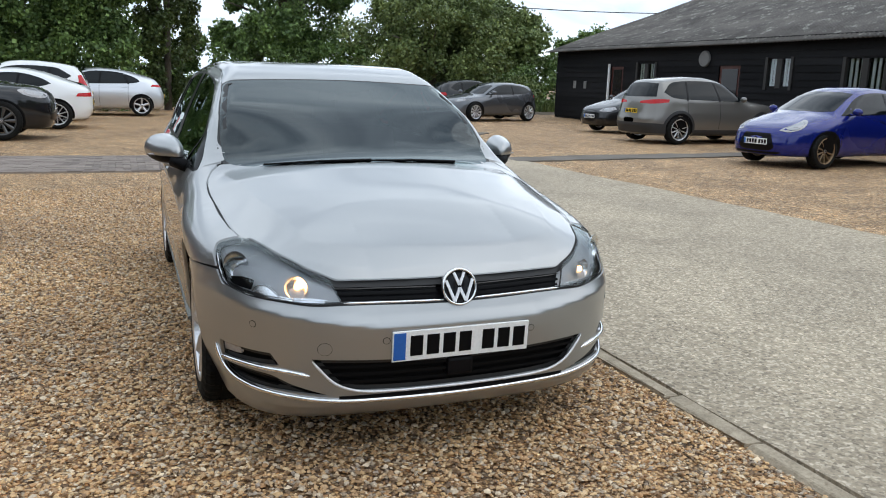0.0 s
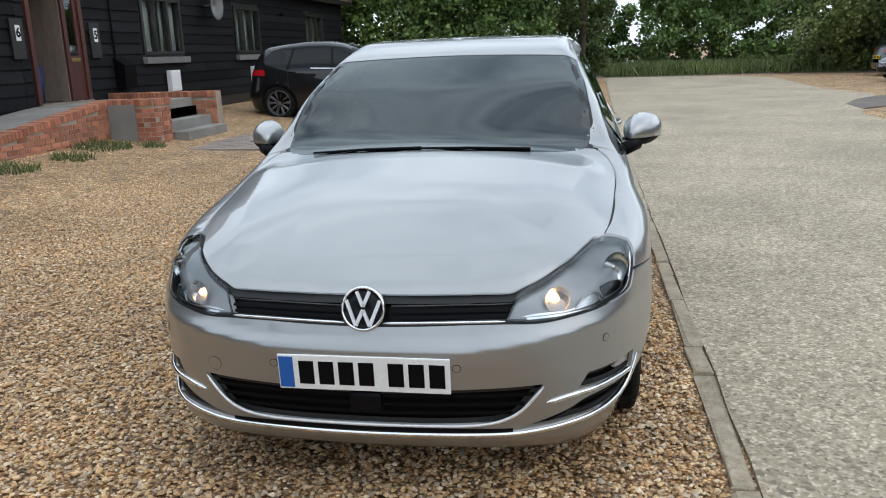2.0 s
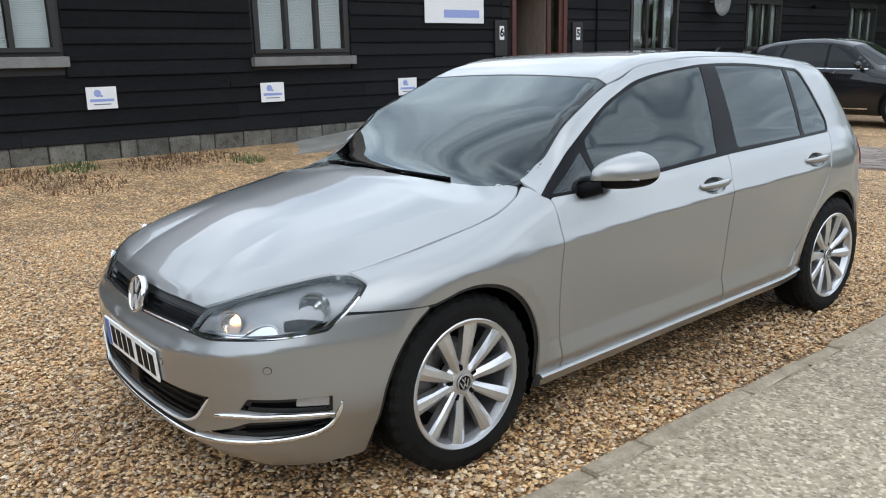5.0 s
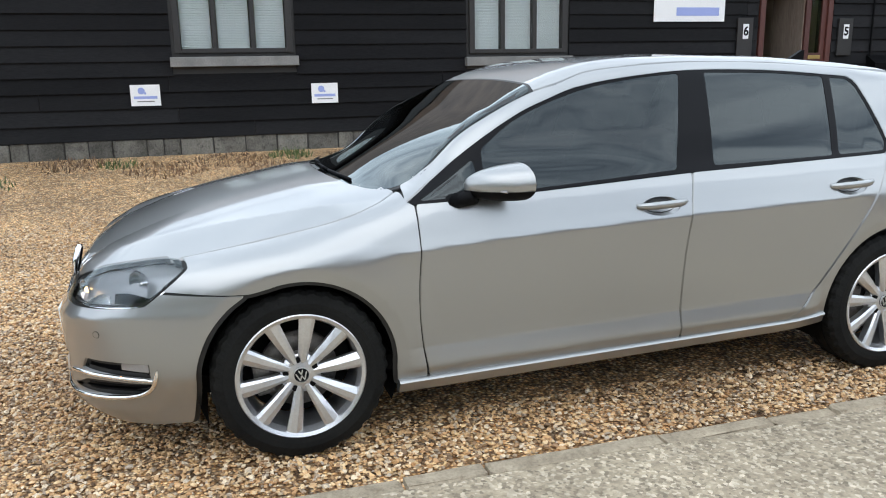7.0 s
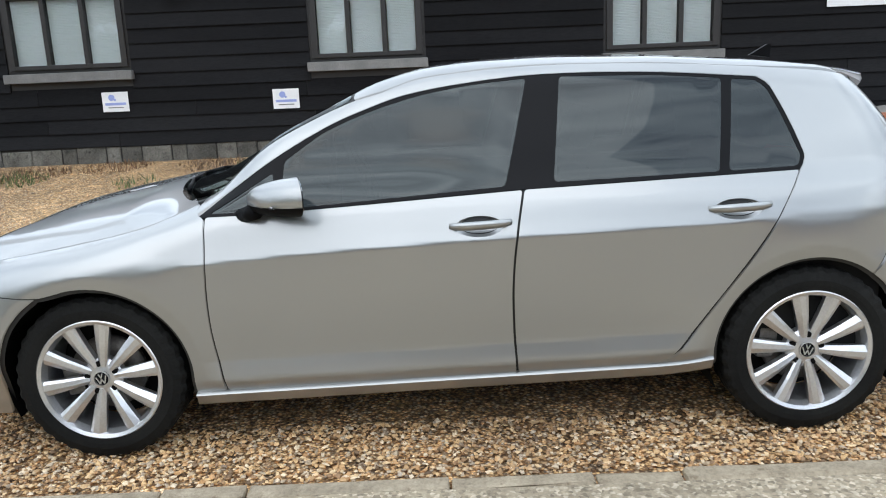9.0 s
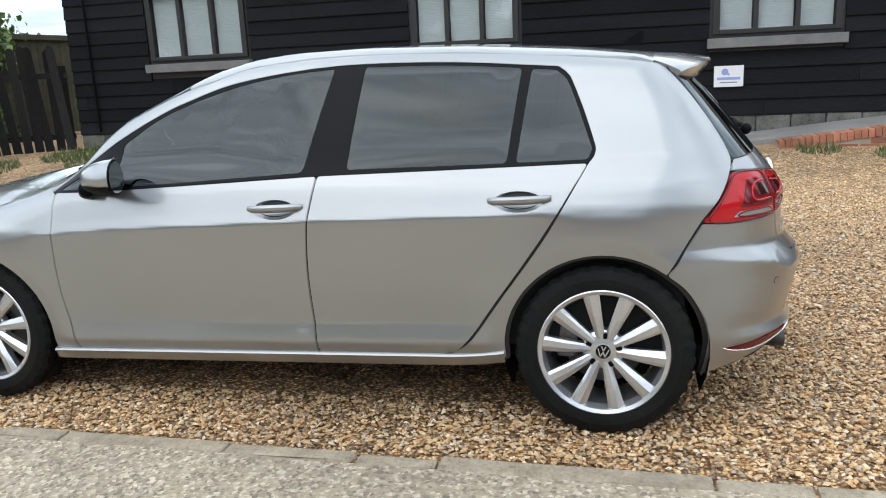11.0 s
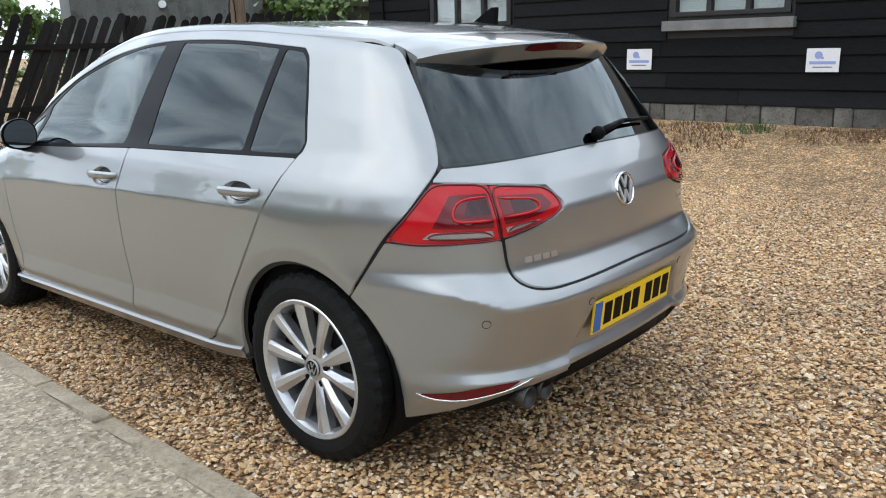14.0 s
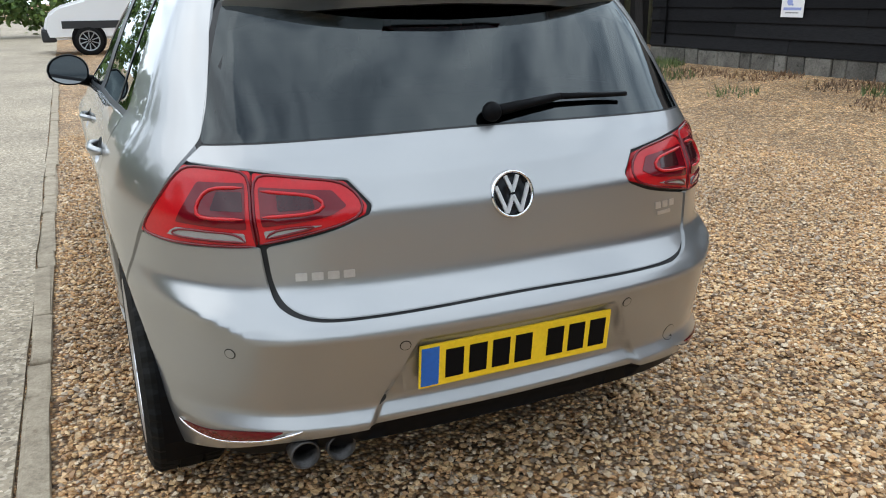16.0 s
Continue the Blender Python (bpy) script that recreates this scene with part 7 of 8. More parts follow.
def parked(name, label, paint, at, turn, W, front, rear, top, dlo, pillars, wb, r=0.32, lamp_f=None, lamp_r=None, grille=None, spokes=5, rim=None, cladding=False, belt=0.93, plate_f=True, plate_r=True, wheel_label="alloy wheel", handles=(), strip=False, screen=None, backlight=None, rim_side=1, tumble=0.62, group="parked cars", floor=0.20):
    car = thing(name, label, "car", at=at, turn=turn, group=group)
    side = [(0.08, W - 0.16), (0.18, W - 0.07), (0.30, W - 0.03), (0.55, W), (0.76, W + 0.002), (0.82, W - 0.012), (belt, W - 0.05), (belt + 0.1, W - 0.09), (belt + 0.5, W - 0.09 - 0.4 * tumble), (2.1, W - 0.5)]
    yf, yr = min(v for _, v in front), max(v for _, v in rear)
    b = Body(side, [(yf - 0.2, 0.28), (yf + 0.25, 0.12), (yf + 0.6, 0.03), (yf + 1.0, 0), (yr - 1.0, 0), (yr - 0.5, 0.04), (yr - 0.2, 0.1), (yr + 0.2, 0.2)], top, [(-3, 0.16), (3, 0.16)], front, rear, arches=((-wb / 2, r, r + 0.05), (wb / 2, r, r + 0.05)), flare=0.015, floor=floor)
    p, f = loft_body(b, yf + 0.004, yr - 0.004)
    part("body", raw_mesh("body", p, f, paint, True), paint, car)

    def put(nm, kind, pts, mat, off=0.004, mirror=True, par=None, lab="", r_=0.012):
        out = None
        for s in (1, -1) if mirror else (1,):
            out = part(nm, skin(nm, b, kind, pts, mat, off, 0.06, r_, (), s, 0.006), mat, par or car, lab)
        return out

    def line(nm, kind, pts, w, mat, off=0.004, lab=""):
        for s in (1, -1):
            part(nm, sweep_strip(nm, b, kind, pts, w, mat, off, s), mat, car, lab)
    put("side_window", "L", dlo, DARKGLASS, lab="dark side windows")
    for ya, yb in pillars:
        zt = np.interp(ya, *zip(*sorted(p for p in dlo if p[1] > belt + 0.12))) - 0.01
        line("window_pillar", "L", [(ya, belt + 0.0), (yb, zt)], 0.05, GLOSSBLACK, 0.006)
        line("door_seam", "L", [(ya, belt), (ya - 0.02, 0.6), (ya, 0.28)], 0.008, GASKET, 0.003)
    if screen:
        put("windscreen", "T", whole(b, "T", screen), DARKGLASS, mirror=False)
    if backlight:
        put("rear_window", "R", whole(b, "R", backlight), DARKGLASS, mirror=False)
    if lamp_f:
        lf = put("headlamp", "F", lamp_f, LAMPCLEAR, lab="clear headlamp")
        mid = np.mean(np.array(lamp_f), 0)
        put("headlamp_core", "F", [tuple(mid + (np.array(q) - mid) * 0.6) for q in lamp_f], LAMPGREY, 0.007)
    if lamp_r:
        put("tail_lamp", "R", lamp_r, LAMPRED, lab="red tail lamp")
    if grille:
        for gpts in grille:
            put("grille", "F", whole(b, "F", gpts), GLOSSBLACK, mirror=False, lab="black grille")
    if cladding:
        line("sill_cladding", "L", [(-wb / 2 + r + 0.08, 0.29), (wb / 2 - r - 0.08, 0.29)], 0.12, CLADDING, 0.008, "dark lower cladding")
        put("rear_cladding", "R", whole(b, "R", [(0, 0.5), (30, 0.5), (46, 0.48), (46, 0.25), (0, 0.25)]), CLADDING, mirror=False)
        put("front_cladding", "F", whole(b, "F", [(0, 0.36), (30, 0.36), (44, 0.38), (44, 0.25), (0, 0.25)]), CLADDING, mirror=False)
    if strip:
        line("chrome_strip", "L", [(dlo[0][0] + 0.1, belt - 0.012), (0, belt), (dlo[-1][0], belt + 0.02)], 0.016, CHROME, 0.006, "chrome strip")
        line("chrome_strip", "L", [(-0.75, 0.33), (0.75, 0.33)], 0.02, CHROME, 0.012, "chrome strip")
    for yh, zh in handles:
        line("door_handle", "L", [(yh - 0.09, zh), (yh + 0.09, zh + 0.006)], 0.028, CHROME if strip else paint, 0.02)
    for yc in (-wb / 2, wb / 2):
        circ = [(yc + (r + 0.05) * math.cos(k * math.pi / 14), r + (r + 0.05) * math.sin(k * math.pi / 14)) for k in range(28)]
        circ = [(y, max(z, floor + 0.03)) for y, z in circ]
        put("arch_gap", "L", circ, BLACK, 0.003, r_=0)
        if cladding:
            arc = [(yc + (r + 0.085) * math.cos(radians(a)), r + (r + 0.085) * math.sin(radians(a))) for a in range(-10, 191, 10)]
            line("arch_cladding", "L", arc, 0.07, CLADDING, 0.008, "dark arch cladding")
        for s in (1, -1):
            wheel(car, (s * (W - 0.112), yc, r), spokes, s, tyre, wheel_label, rim, r / 0.312)
    fy, ry = min(front, key=lambda v: v[1]), max(rear, key=lambda v: v[1])
    if plate_f:
        pl = number_plate(car, (0, 0, 0), Matrix(), PLATEWHITE, "white number plate")
        pl.matrix_local = Matrix.Translation((0, float(b.chart("F", [0], [plate_f])[0][0][1]) - 0.008, plate_f)) @ pose(0, 0, 0, 0, 0, -90)
    if plate_r:
        pl = number_plate(car, (0, 0, 0), Matrix(), PLATEYELLOW, "yellow number plate")
        pl.matrix_local = Matrix.Translation((0, float(b.chart("R", [0], [plate_r])[0][0][1]) + 0.008, plate_r)) @ pose(0, 0, 0, 0, 0, 90)
    for s in (1, -1):
        bm = bmesh.new()
        bmesh.ops.create_uvsphere(bm, u_segments=16, v_segments=10, radius=1, matrix=Matrix.Translation((s * (W + 0.07), dlo[0][0] + 0.22, belt + 0.06)) @ Matrix.Diagonal((0.10, 0.055, 0.07, 1)))
        box(bm, min(s * (W - 0.1), s * (W + 0.02)), max(s * (W - 0.1), s * (W + 0.02)), dlo[0][0] + 0.19, dlo[0][0] + 0.23, belt, belt + 0.03)
        part("door_mirror", bm, paint, car, "", True)
    return car, b


BLACKPAINT = paint_mat("black_paint", (0.008, 0.008, 0.009), 0.0, 0.0, 0.3)
WHITEPAINT = paint_mat("white_paint", (0.78, 0.78, 0.77), 0.0, 0.0, 0.35)
LIGHTSILVER = paint_mat("pale_silver_paint", (0.60, 0.61, 0.63), 0.0, 0.75, 0.35)
GREYPAINT = paint_mat("dark_grey_paint", (0.10, 0.105, 0.115), 0.0, 0.6, 0.3)
TAUPE = paint_mat("grey_brown_paint", (0.19, 0.18, 0.165), 0.0, 0.6, 0.33)
BLUEPAINT = paint_mat("bright_blue_paint", (0.004, 0.011, 0.15), 0.0, 0.25, 0.25)
BRONZE = plain_mat("bronze_rim", (0.28, 0.19, 0.11), 0.35, 0.7)
DARKRIM = plain_mat("dark_rim", (0.10, 0.10, 0.10), 0.35, 0.6)

SUV_REAR = [(0.15, 2.05), (0.25, 2.14), (0.45, 2.22), (0.6, 2.22), (0.75, 2.17), (1.0, 2.12), (1.15, 2.05), (1.4, 1.90), (1.6, 1.76), (1.75, 1.6)]
SUV_FRONT = [(0.15, -2.12), (0.25, -2.20), (0.45, -2.25), (0.7, -2.24), (0.85, -2.18), (0.98, -2.05), (1.1, -1.7), (1.4, -1.0)]
SUV_TOP = [(-2.35, 0.85), (-2.2, 0.93), (-1.9, 1.01), (-1.4, 1.08), (-1.02, 1.13), (-0.9, 1.18), (-0.35, 1.50), (-0.1, 1.59), (0.3, 1.645), (0.8, 1.65), (1.3, 1.61), (1.8, 1.54), (2.3, 1.4)]
SUV_DLO = [(-0.78, 1.06), (-0.30, 1.42), (0.0, 1.51), (0.5, 1.545), (1.1, 1.53), (1.5, 1.46), (1.75, 1.25), (1.5, 1.12), (0.6, 1.08)]
SUV_SCREEN = [(0, -1.02), (0.4, -0.96), (0.66, -0.80), (0.55, -0.25), (0, -0.32)]
HATCH_FRONT = [(0.13, -1.95), (0.22, -2.08), (0.4, -2.12), (0.6, -2.08), (0.7, -2.0), (0.78, -1.85), (0.9, -1.5), (1.2, -0.9)]
HATCH_REAR = [(0.13, 1.80), (0.25, 1.92), (0.45, 1.98), (0.6, 1.98), (0.8, 1.92), (0.95, 1.86), (1.1, 1.76), (1.3, 1.58), (1.45, 1.4)]
HATCH_TOP = [(-2.2, 0.66), (-2.05, 0.74), (-1.7, 0.85), (-1.3, 0.95), (-1.1, 1.0), (-0.5, 1.30), (-0.15, 1.43), (0.2, 1.47), (0.6, 1.465), (1.1, 1.42), (1.6, 1.33), (2.2, 1.1)]
HATCH_DLO = [(-0.85, 0.95), (-0.4, 1.22), (-0.1, 1.33), (0.3, 1.37), (0.8, 1.355), (1.1, 1.31), (1.42, 1.12), (1.2, 1.02), (0.4, 0.98)]
HATCH_SCREEN = [(0, -1.12), (0.4, -1.04), (0.62, -0.86), (0.52, -0.25), (0, -0.33)]
COUPE_TOP = [(-2.2, 0.62), (-2.05, 0.70), (-1.7, 0.80), (-1.3, 0.88), (-1.0, 0.93), (-0.4, 1.22), (-0.05, 1.33), (0.3, 1.365), (0.6, 1.35), (1.0, 1.27), (1.5, 1.10), (1.9, 0.99), (2.2, 0.9)]
COUPE_DLO = [(-0.75, 0.90), (-0.35, 1.10), (-0.05, 1.21), (0.3, 1.25), (0.6, 1.23), (0.95, 1.13), (1.15, 1.02), (0.9, 0.95), (0.3, 0.925)]

parked("family_suv", "glossy black SUV with chrome window strips parked nose-out", BLACKPAINT, (-4.55, 13.35, 0.0), 90, 0.90, SUV_FRONT, SUV_REAR, SUV_TOP, SUV_DLO, [(0.10, 0.16), (1.12, 1.02)], 2.70, 0.36, [(20, 0.86), (26, 0.90), (44, 0.96), (50, 0.93), (44, 0.84), (28, 0.79)], [(24, 0.95), (30, 1.05), (46, 1.08), (48, 0.95)], [[(0, 0.93), (18, 0.90), (20, 0.76), (0, 0.70)], [(0, 0.5), (24, 0.5), (22, 0.36), (0, 0.34)]], "pairs", DARKRIM, False, 1.06, 0.62, 0.82, "dark five-spoke alloy wheel", ((0.0, 0.98), (1.0, 1.0)), True, SUV_SCREEN, [(0, 1.1), (34, 1.12), (32, 1.48), (0, 1.5)])
parked("sports_coupe", "white coupe parked tail-out on the gravel", WHITEPAINT, (-3.70, 16.75, 0), -90, 0.90, HATCH_FRONT, [(0.13, 1.80), (0.25, 1.92), (0.45, 2.0), (0.7, 2.0), (0.9, 1.96), (1.0, 1.85), (1.3, 1.4)], COUPE_TOP, COUPE_DLO, [(0.42, 0.5)], 2.47, 0.32, None, [(17, 0.73), (18, 0.83), (43, 0.82), (47, 0.74)], None, 10, None, False, 0.90, 0.45, 0.60, "silver many-spoke alloy wheel", ((0.25, 0.82),), False, [(0, -1.0), (0.4, -0.93), (0.62, -0.76), (0.5, -0.2), (0, -0.28)], [(0, 1.0), (30, 1.0), (28, 1.12), (0, 1.14)])
parked("compact_mpv", "white compact hatchback with red tail lamps", WHITEPAINT, (-3.70, 20.0, 0), -90, 0.85, HATCH_FRONT, [(0.13, 1.75), (0.25, 1.87), (0.45, 1.92), (0.7, 1.90), (0.95, 1.82), (1.2, 1.72), (1.4, 1.58), (1.6, 1.4)], [(a, b + (0.10 if a > -0.6 else 0.03)) for a, b in HATCH_TOP], [(a, b + 0.06) for a, b in HATCH_DLO], [(0.10, 0.16), (0.95, 0.88)], 2.53, 0.30, None, [(30, 0.84), (30, 1.0), (36, 1.22), (43, 1.2), (46, 0.98), (46, 0.84)], None, 5, None, False, 1.0, 0.45, 0.72, "silver five-spoke alloy wheel", ((0.0, 0.9), (0.9, 0.92)), False, HATCH_SCREEN, [(0, 1.08), (28, 1.08), (30, 1.36), (0, 1.4)])
parked("silver_hatch", "pale silver five-door hatchback parked before the hedge", LIGHTSILVER, (-1.80, 23.2, 0), -90, 0.88, [(a, b - 0.1) for a, b in HATCH_FRONT], [(a, b + 0.05) for a, b in HATCH_REAR], [(-2.3, 0.66), (-2.1, 0.76), (-1.7, 0.90), (-1.35, 0.99), (-0.8, 1.24), (-0.3, 1.42), (0.1, 1.455), (0.5, 1.44), (1.0, 1.36), (1.6, 1.2), (2.2, 1.0)], [(-1.0, 0.95), (-0.5, 1.21), (-0.2, 1.32), (0.2, 1.35), (0.7, 1.31), (1.15, 1.17), (1.3, 1.05), (1.1, 1.0), (0.3, 0.97)], [(0.12, 0.18), (0.95, 0.85)], 2.63, 0.315, None, [(18, 0.88), (20, 0.96), (44, 0.97), (48, 0.90)], None, 5, None, False, 0.97, 0.45, 0.6, "silver five-spoke alloy wheel", ((0.02, 0.86), (0.85, 0.88)), False, HATCH_SCREEN, [(0, 0.99), (26, 0.99), (26, 1.2), (0, 1.22)])
parked("grey_coupe", "dark grey low coupe with bright alloy wheels", GREYPAINT, (11.6, 22.7, 0), -74, 0.90, HATCH_FRONT, HATCH_REAR, [(-2.2, 0.62), (-2.05, 0.72), (-1.7, 0.83), (-1.3, 0.91), (-1.0, 0.96), (-0.4, 1.24), (-0.05, 1.355), (0.3, 1.40), (0.8, 1.39), (1.3, 1.34), (1.65, 1.26), (2.2, 1.1)], [(-0.75, 0.93), (-0.35, 1.14), (-0.05, 1.25), (0.3, 1.295), (0.8, 1.28), (1.2, 1.22), (1.45, 1.06), (1.0, 0.99), (0.3, 0.955)], [(0.5, 0.55)], 2.578, 0.325, [(26, 0.68), (30, 0.74), (46, 0.78), (48, 0.72), (34, 0.66)], [(30, 0.85), (32, 0.95), (45, 0.95), (47, 0.86)], [[(0, 0.42), (30, 0.42), (28, 0.28), (0, 0.27)]], "pairs", None, False, 0.95, 0.5, 0.6, "bright twin-spoke alloy wheel", ((0.35, 0.84),), False, [(0, -1.0), (0.4, -0.93), (0.62, -0.76), (0.5, -0.2), (0, -0.28)], [(0, 1.0), (28, 1.0), (28, 1.2), (0, 1.22)])
parked("dark_hatch", "black estate-backed hatchback half hidden behind the coupe", BLACKPAINT, (12.6, 26.4, 0), 96, 0.88, HATCH_FRONT, HATCH_REAR, HATCH_TOP, HATCH_DLO, [(0.10, 0.16), (0.95, 0.88)], 2.69, 0.32, None, [(20, 0.80), (20, 0.90), (44, 0.93), (48, 0.82)], None, 5, None, False, 0.96, 0.45, 0.62, "alloy wheel", (), False, HATCH_SCREEN, [(0, 1.0), (30, 1.0), (28, 1.28), (0, 1.3)])
parked("small_black_car", "small black hatchback facing out between the coupe and the SUV", BLACKPAINT, (14.1, 16.4, 0), -86, 0.86, HATCH_FRONT, HATCH_REAR, HATCH_TOP, HATCH_DLO, [(0.10, 0.16)], 2.47, 0.31, [(20, 0.63), (24, 0.70), (44, 0.76), (48, 0.70), (36, 0.62)], None, [[(0, 0.66), (14, 0.65), (15, 0.48), (11, 0.33), (0, 0.31)]], 5, None, False, 0.96, 0.47, 0.6, "alloy wheel", (), False, HATCH_SCREEN)
parked("grey_suv", "grey-brown SUV with dark lower cladding, tail to the yard", TAUPE, (13.0, 12.55, 0), 92, 0.91, SUV_FRONT, SUV_REAR, SUV_TOP, SUV_DLO, [(0.10, 0.16), (1.12, 1.02)], 2.67, 0.35, [(20, 0.86), (26, 0.90), (44, 0.96), (50, 0.93), (44, 0.84), (28, 0.79)], [(12, 0.98), (14, 1.03), (34, 1.08), (48, 1.08), (47, 1.01), (30, 0.97)], None, 10, None, True, 1.06, 0.6, 0.78, "silver ten-spoke alloy wheel", ((0.0, 0.98), (1.0, 1.0)), False, SUV_SCREEN, [(0, 1.13), (33, 1.14), (31, 1.46), (0, 1.48)])
parked("blue_hatch", "bright blue small hatchback with bronze wheels, nose to the yard", BLUEPAINT, (11.85, 7.15, 0), -84, 0.86, HATCH_FRONT, HATCH_REAR, [(a, b + 0.01) for a, b in HATCH_TOP], HATCH_DLO, [(0.45, 0.52)], 2.49, 0.315, [(22, 0.66), (27, 0.72), (46, 0.86), (50, 0.84), (44, 0.72), (32, 0.64)], None, [[(0, 0.60), (15, 0.60), (20, 0.36), (16, 0.30), (0, 0.29)], [(0, 0.27), (26, 0.28), (24, 0.24), (0, 0.235)]], 10, BRONZE, False, 0.96, 0.45, 0.6, "bronze multi-spoke alloy wheel", ((0.3, 0.86),), False, HATCH_SCREEN)


def build_van():
    van = thing("panel_van", "white long panel van with grey side strips", "van", at=(-1.35, -19.6, 0), turn=90)
    W = 0.99
    out = [(-2.65, 0.35), (-2.72, 0.6), (-2.62, 0.95), (-2.35, 1.15), (-1.75, 1.32), (-1.05, 2.25), (-0.7, 2.45), (3.2, 2.5), (3.25, 0.4)]
    bm = prism(bmesh.new(), out, -W, W, "x")
    bmesh.ops.bevel(bm, geom=[e for e in bm.edges], offset=0.07, segments=3, affect="EDGES")
    part("body", bm, WHITEPAINT, van, "", False)
    for s in (-1, 1):
        x0, x1 = sorted((s * (W + 0.001), s * (W + 0.018)))
        part("rubbing_strip", box(bmesh.new(), x0, x1, -2.3, 3.1, 0.62, 0.80, 0.006), CLADDING, van, "grey side strip")
        part("door_window", prism(bmesh.new(), [(-1.55, 1.32), (-1.0, 2.0), (-0.45, 2.0), (-0.45, 1.32)], x0, x1, "x"), DARKGLASS, van)
        for y in (-0.35, 0.75):
            part("door_seam", box(bmesh.new(), s * (W + 0.001) - 0.002, s * (W + 0.001) + 0.002, y, y + 0.012, 0.45, 2.2), GASKET, van)
        for y in (-0.55, -0.15):
            part("door_handle", box(bmesh.new(), x0, x1 + 0.01, y - 0.09, y + 0.09, 1.05, 1.09, 0.006), BLACK, van)
        for y in (-1.72, 1.95):
            part("arch_gap", tube(bmesh.new(), (s * (W - 0.04), y, 0.36), (s * (W + 0.006), y, 0.36), 0.40, 0.40, 32), BLACK, van)
            wheel(van, (s * (W - 0.07), y, 0.325), 10, s, tyre, "plain steel wheel", STEEL, 0.325 / 0.312)
    part("front_bumper", box(bmesh.new(), -0.95, 0.95, -2.78, -2.45, 0.3, 0.62, 0.06), CLADDING, van, "grey bumper")


build_van()


# ---- trees, hedges, grass ----
def leaf_cloud(centres, radii, per, size, seed, squash=0.8, shell=0.55):
    """Small folded leaf clumps spread through the outer part of many overlapping balls."""
    rs = np.random.RandomState(seed)
    c = np.repeat(np.asarray(centres, float), per, 0)
    r = np.repeat(np.asarray(radii, float), per)
    d = rs.normal(size=(len(c), 3))
    d /= np.linalg.norm(d, axis=1, keepdims=True)
    p = c + d * (r * (shell + (1 - shell) * rs.rand(len(c)) ** 0.6) * (0.7 + 0.75 * rs.rand(len(c)) ** 1.5))[:, None] * (1, 1, squash)
    s = size * (0.6 + 0.8 * rs.rand(len(c)))
    a = rs.normal(size=(len(c), 3)) + d * 0.7
    a /= np.linalg.norm(a, axis=1, keepdims=True)
    b = np.cross(a, rs.normal(size=(len(c), 3)))
    b /= np.linalg.norm(b, axis=1, keepdims=True)
    n = np.cross(a, b)
    v = np.stack([p - b * s[:, None] * 0.5, p + a * s[:, None] * 0.5 + n * s[:, None] * 0.12, p + b * s[:, None] * 0.5, p - a * s[:, None] * 0.5 + n * s[:, None] * 0.12], 1).reshape(-1, 3)
    return v, np.arange(len(v)).reshape(-1, 4)


def grow_tree(name, label, at, h, spread, crown_lo, leaf, seed, n_limb=9, clumps=70, per=330, size=0.28, trunk=0.35, squash=0.75):
    t = thing(name, label, "tree", at=(*at, 0))
    rnd = random.Random(seed)
    bm = bmesh.new()
    tube(bm, (0, 0, -0.2), (0.1, 0, h * 0.35), trunk, trunk * 0.75, 14)
    tube(bm, (0.1, 0, h * 0.35), (0.0, 0.2, h * 0.7), trunk * 0.75, trunk * 0.3, 12)
    centres, radii = [], []
    for i in range(n_limb):
        a = 2 * math.pi * i / n_limb + rnd.uniform(-0.3, 0.3)
        z0 = h * rnd.uniform(0.25, 0.55)
        q = (spread * 0.75 * math.cos(a), spread * 0.75 * math.sin(a), min(h * 0.9, z0 + h * rnd.uniform(0.1, 0.35)))
        mid = (q[0] * 0.5, q[1] * 0.5, z0 + (q[2] - z0) * 0.65)
        tube(bm, (0.05, 0, z0), mid, trunk * 0.35, trunk * 0.2, 8)
        tube(bm, mid, q, trunk * 0.2, trunk * 0.06, 6)
    part("trunk", bm, BARK, t, "grey-brown trunk and limbs", True)
    for i in range(clumps):
        a, u = rnd.uniform(0, 2 * math.pi), rnd.uniform(0, 1)
        z = crown_lo + (h - crown_lo) * u
        env = spread * math.sqrt(max(0.05, 1 - abs(2 * u - 0.85) ** 2.4)) * rnd.uniform(0.75, 1.05)
        rr = env * math.sqrt(rnd.uniform(0.15, 1))
        centres.append((rr * math.cos(a), rr * math.sin(a), z))
        radii.append(spread * rnd.uniform(0.10, 0.24))
    v, f = leaf_cloud(centres, radii, per, size, seed, squash)
    part("crown", raw_mesh("crown", v, f, leaf), leaf, t, "loose leafy crown")
    return t


def hedge(name, label, x0, y0, x1, y1, h, depth, leaf, seed, size=0.16, density=170, kind=""):
    rnd = random.Random(seed)
    L = math.hypot(x1 - x0, y1 - y0)
    centres, radii = [], []
    n = int(L * h * 2.2)
    for _ in range(n):
        t, u = rnd.random(), rnd.random()
        z = 0.2 + (h * (0.85 + 0.25 * math.sin(t * L * 0.9 + seed) + rnd.uniform(-0.12, 0.12))) * u
        w = rnd.uniform(-depth, depth) * (1 - 0.35 * u)
        nx, ny = -(y1 - y0) / L, (x1 - x0) / L
        centres.append((x0 + (x1 - x0) * t + nx * w, y0 + (y1 - y0) * t + ny * w, z))
        radii.append(rnd.uniform(0.35, 0.75))
    v, f = leaf_cloud(centres, radii, density, size, seed, 0.9, 0.35)
    ob = new(name, raw_mesh(name, v, f, leaf))
    return tagged(ob, label, "hedge", kind="stuff")


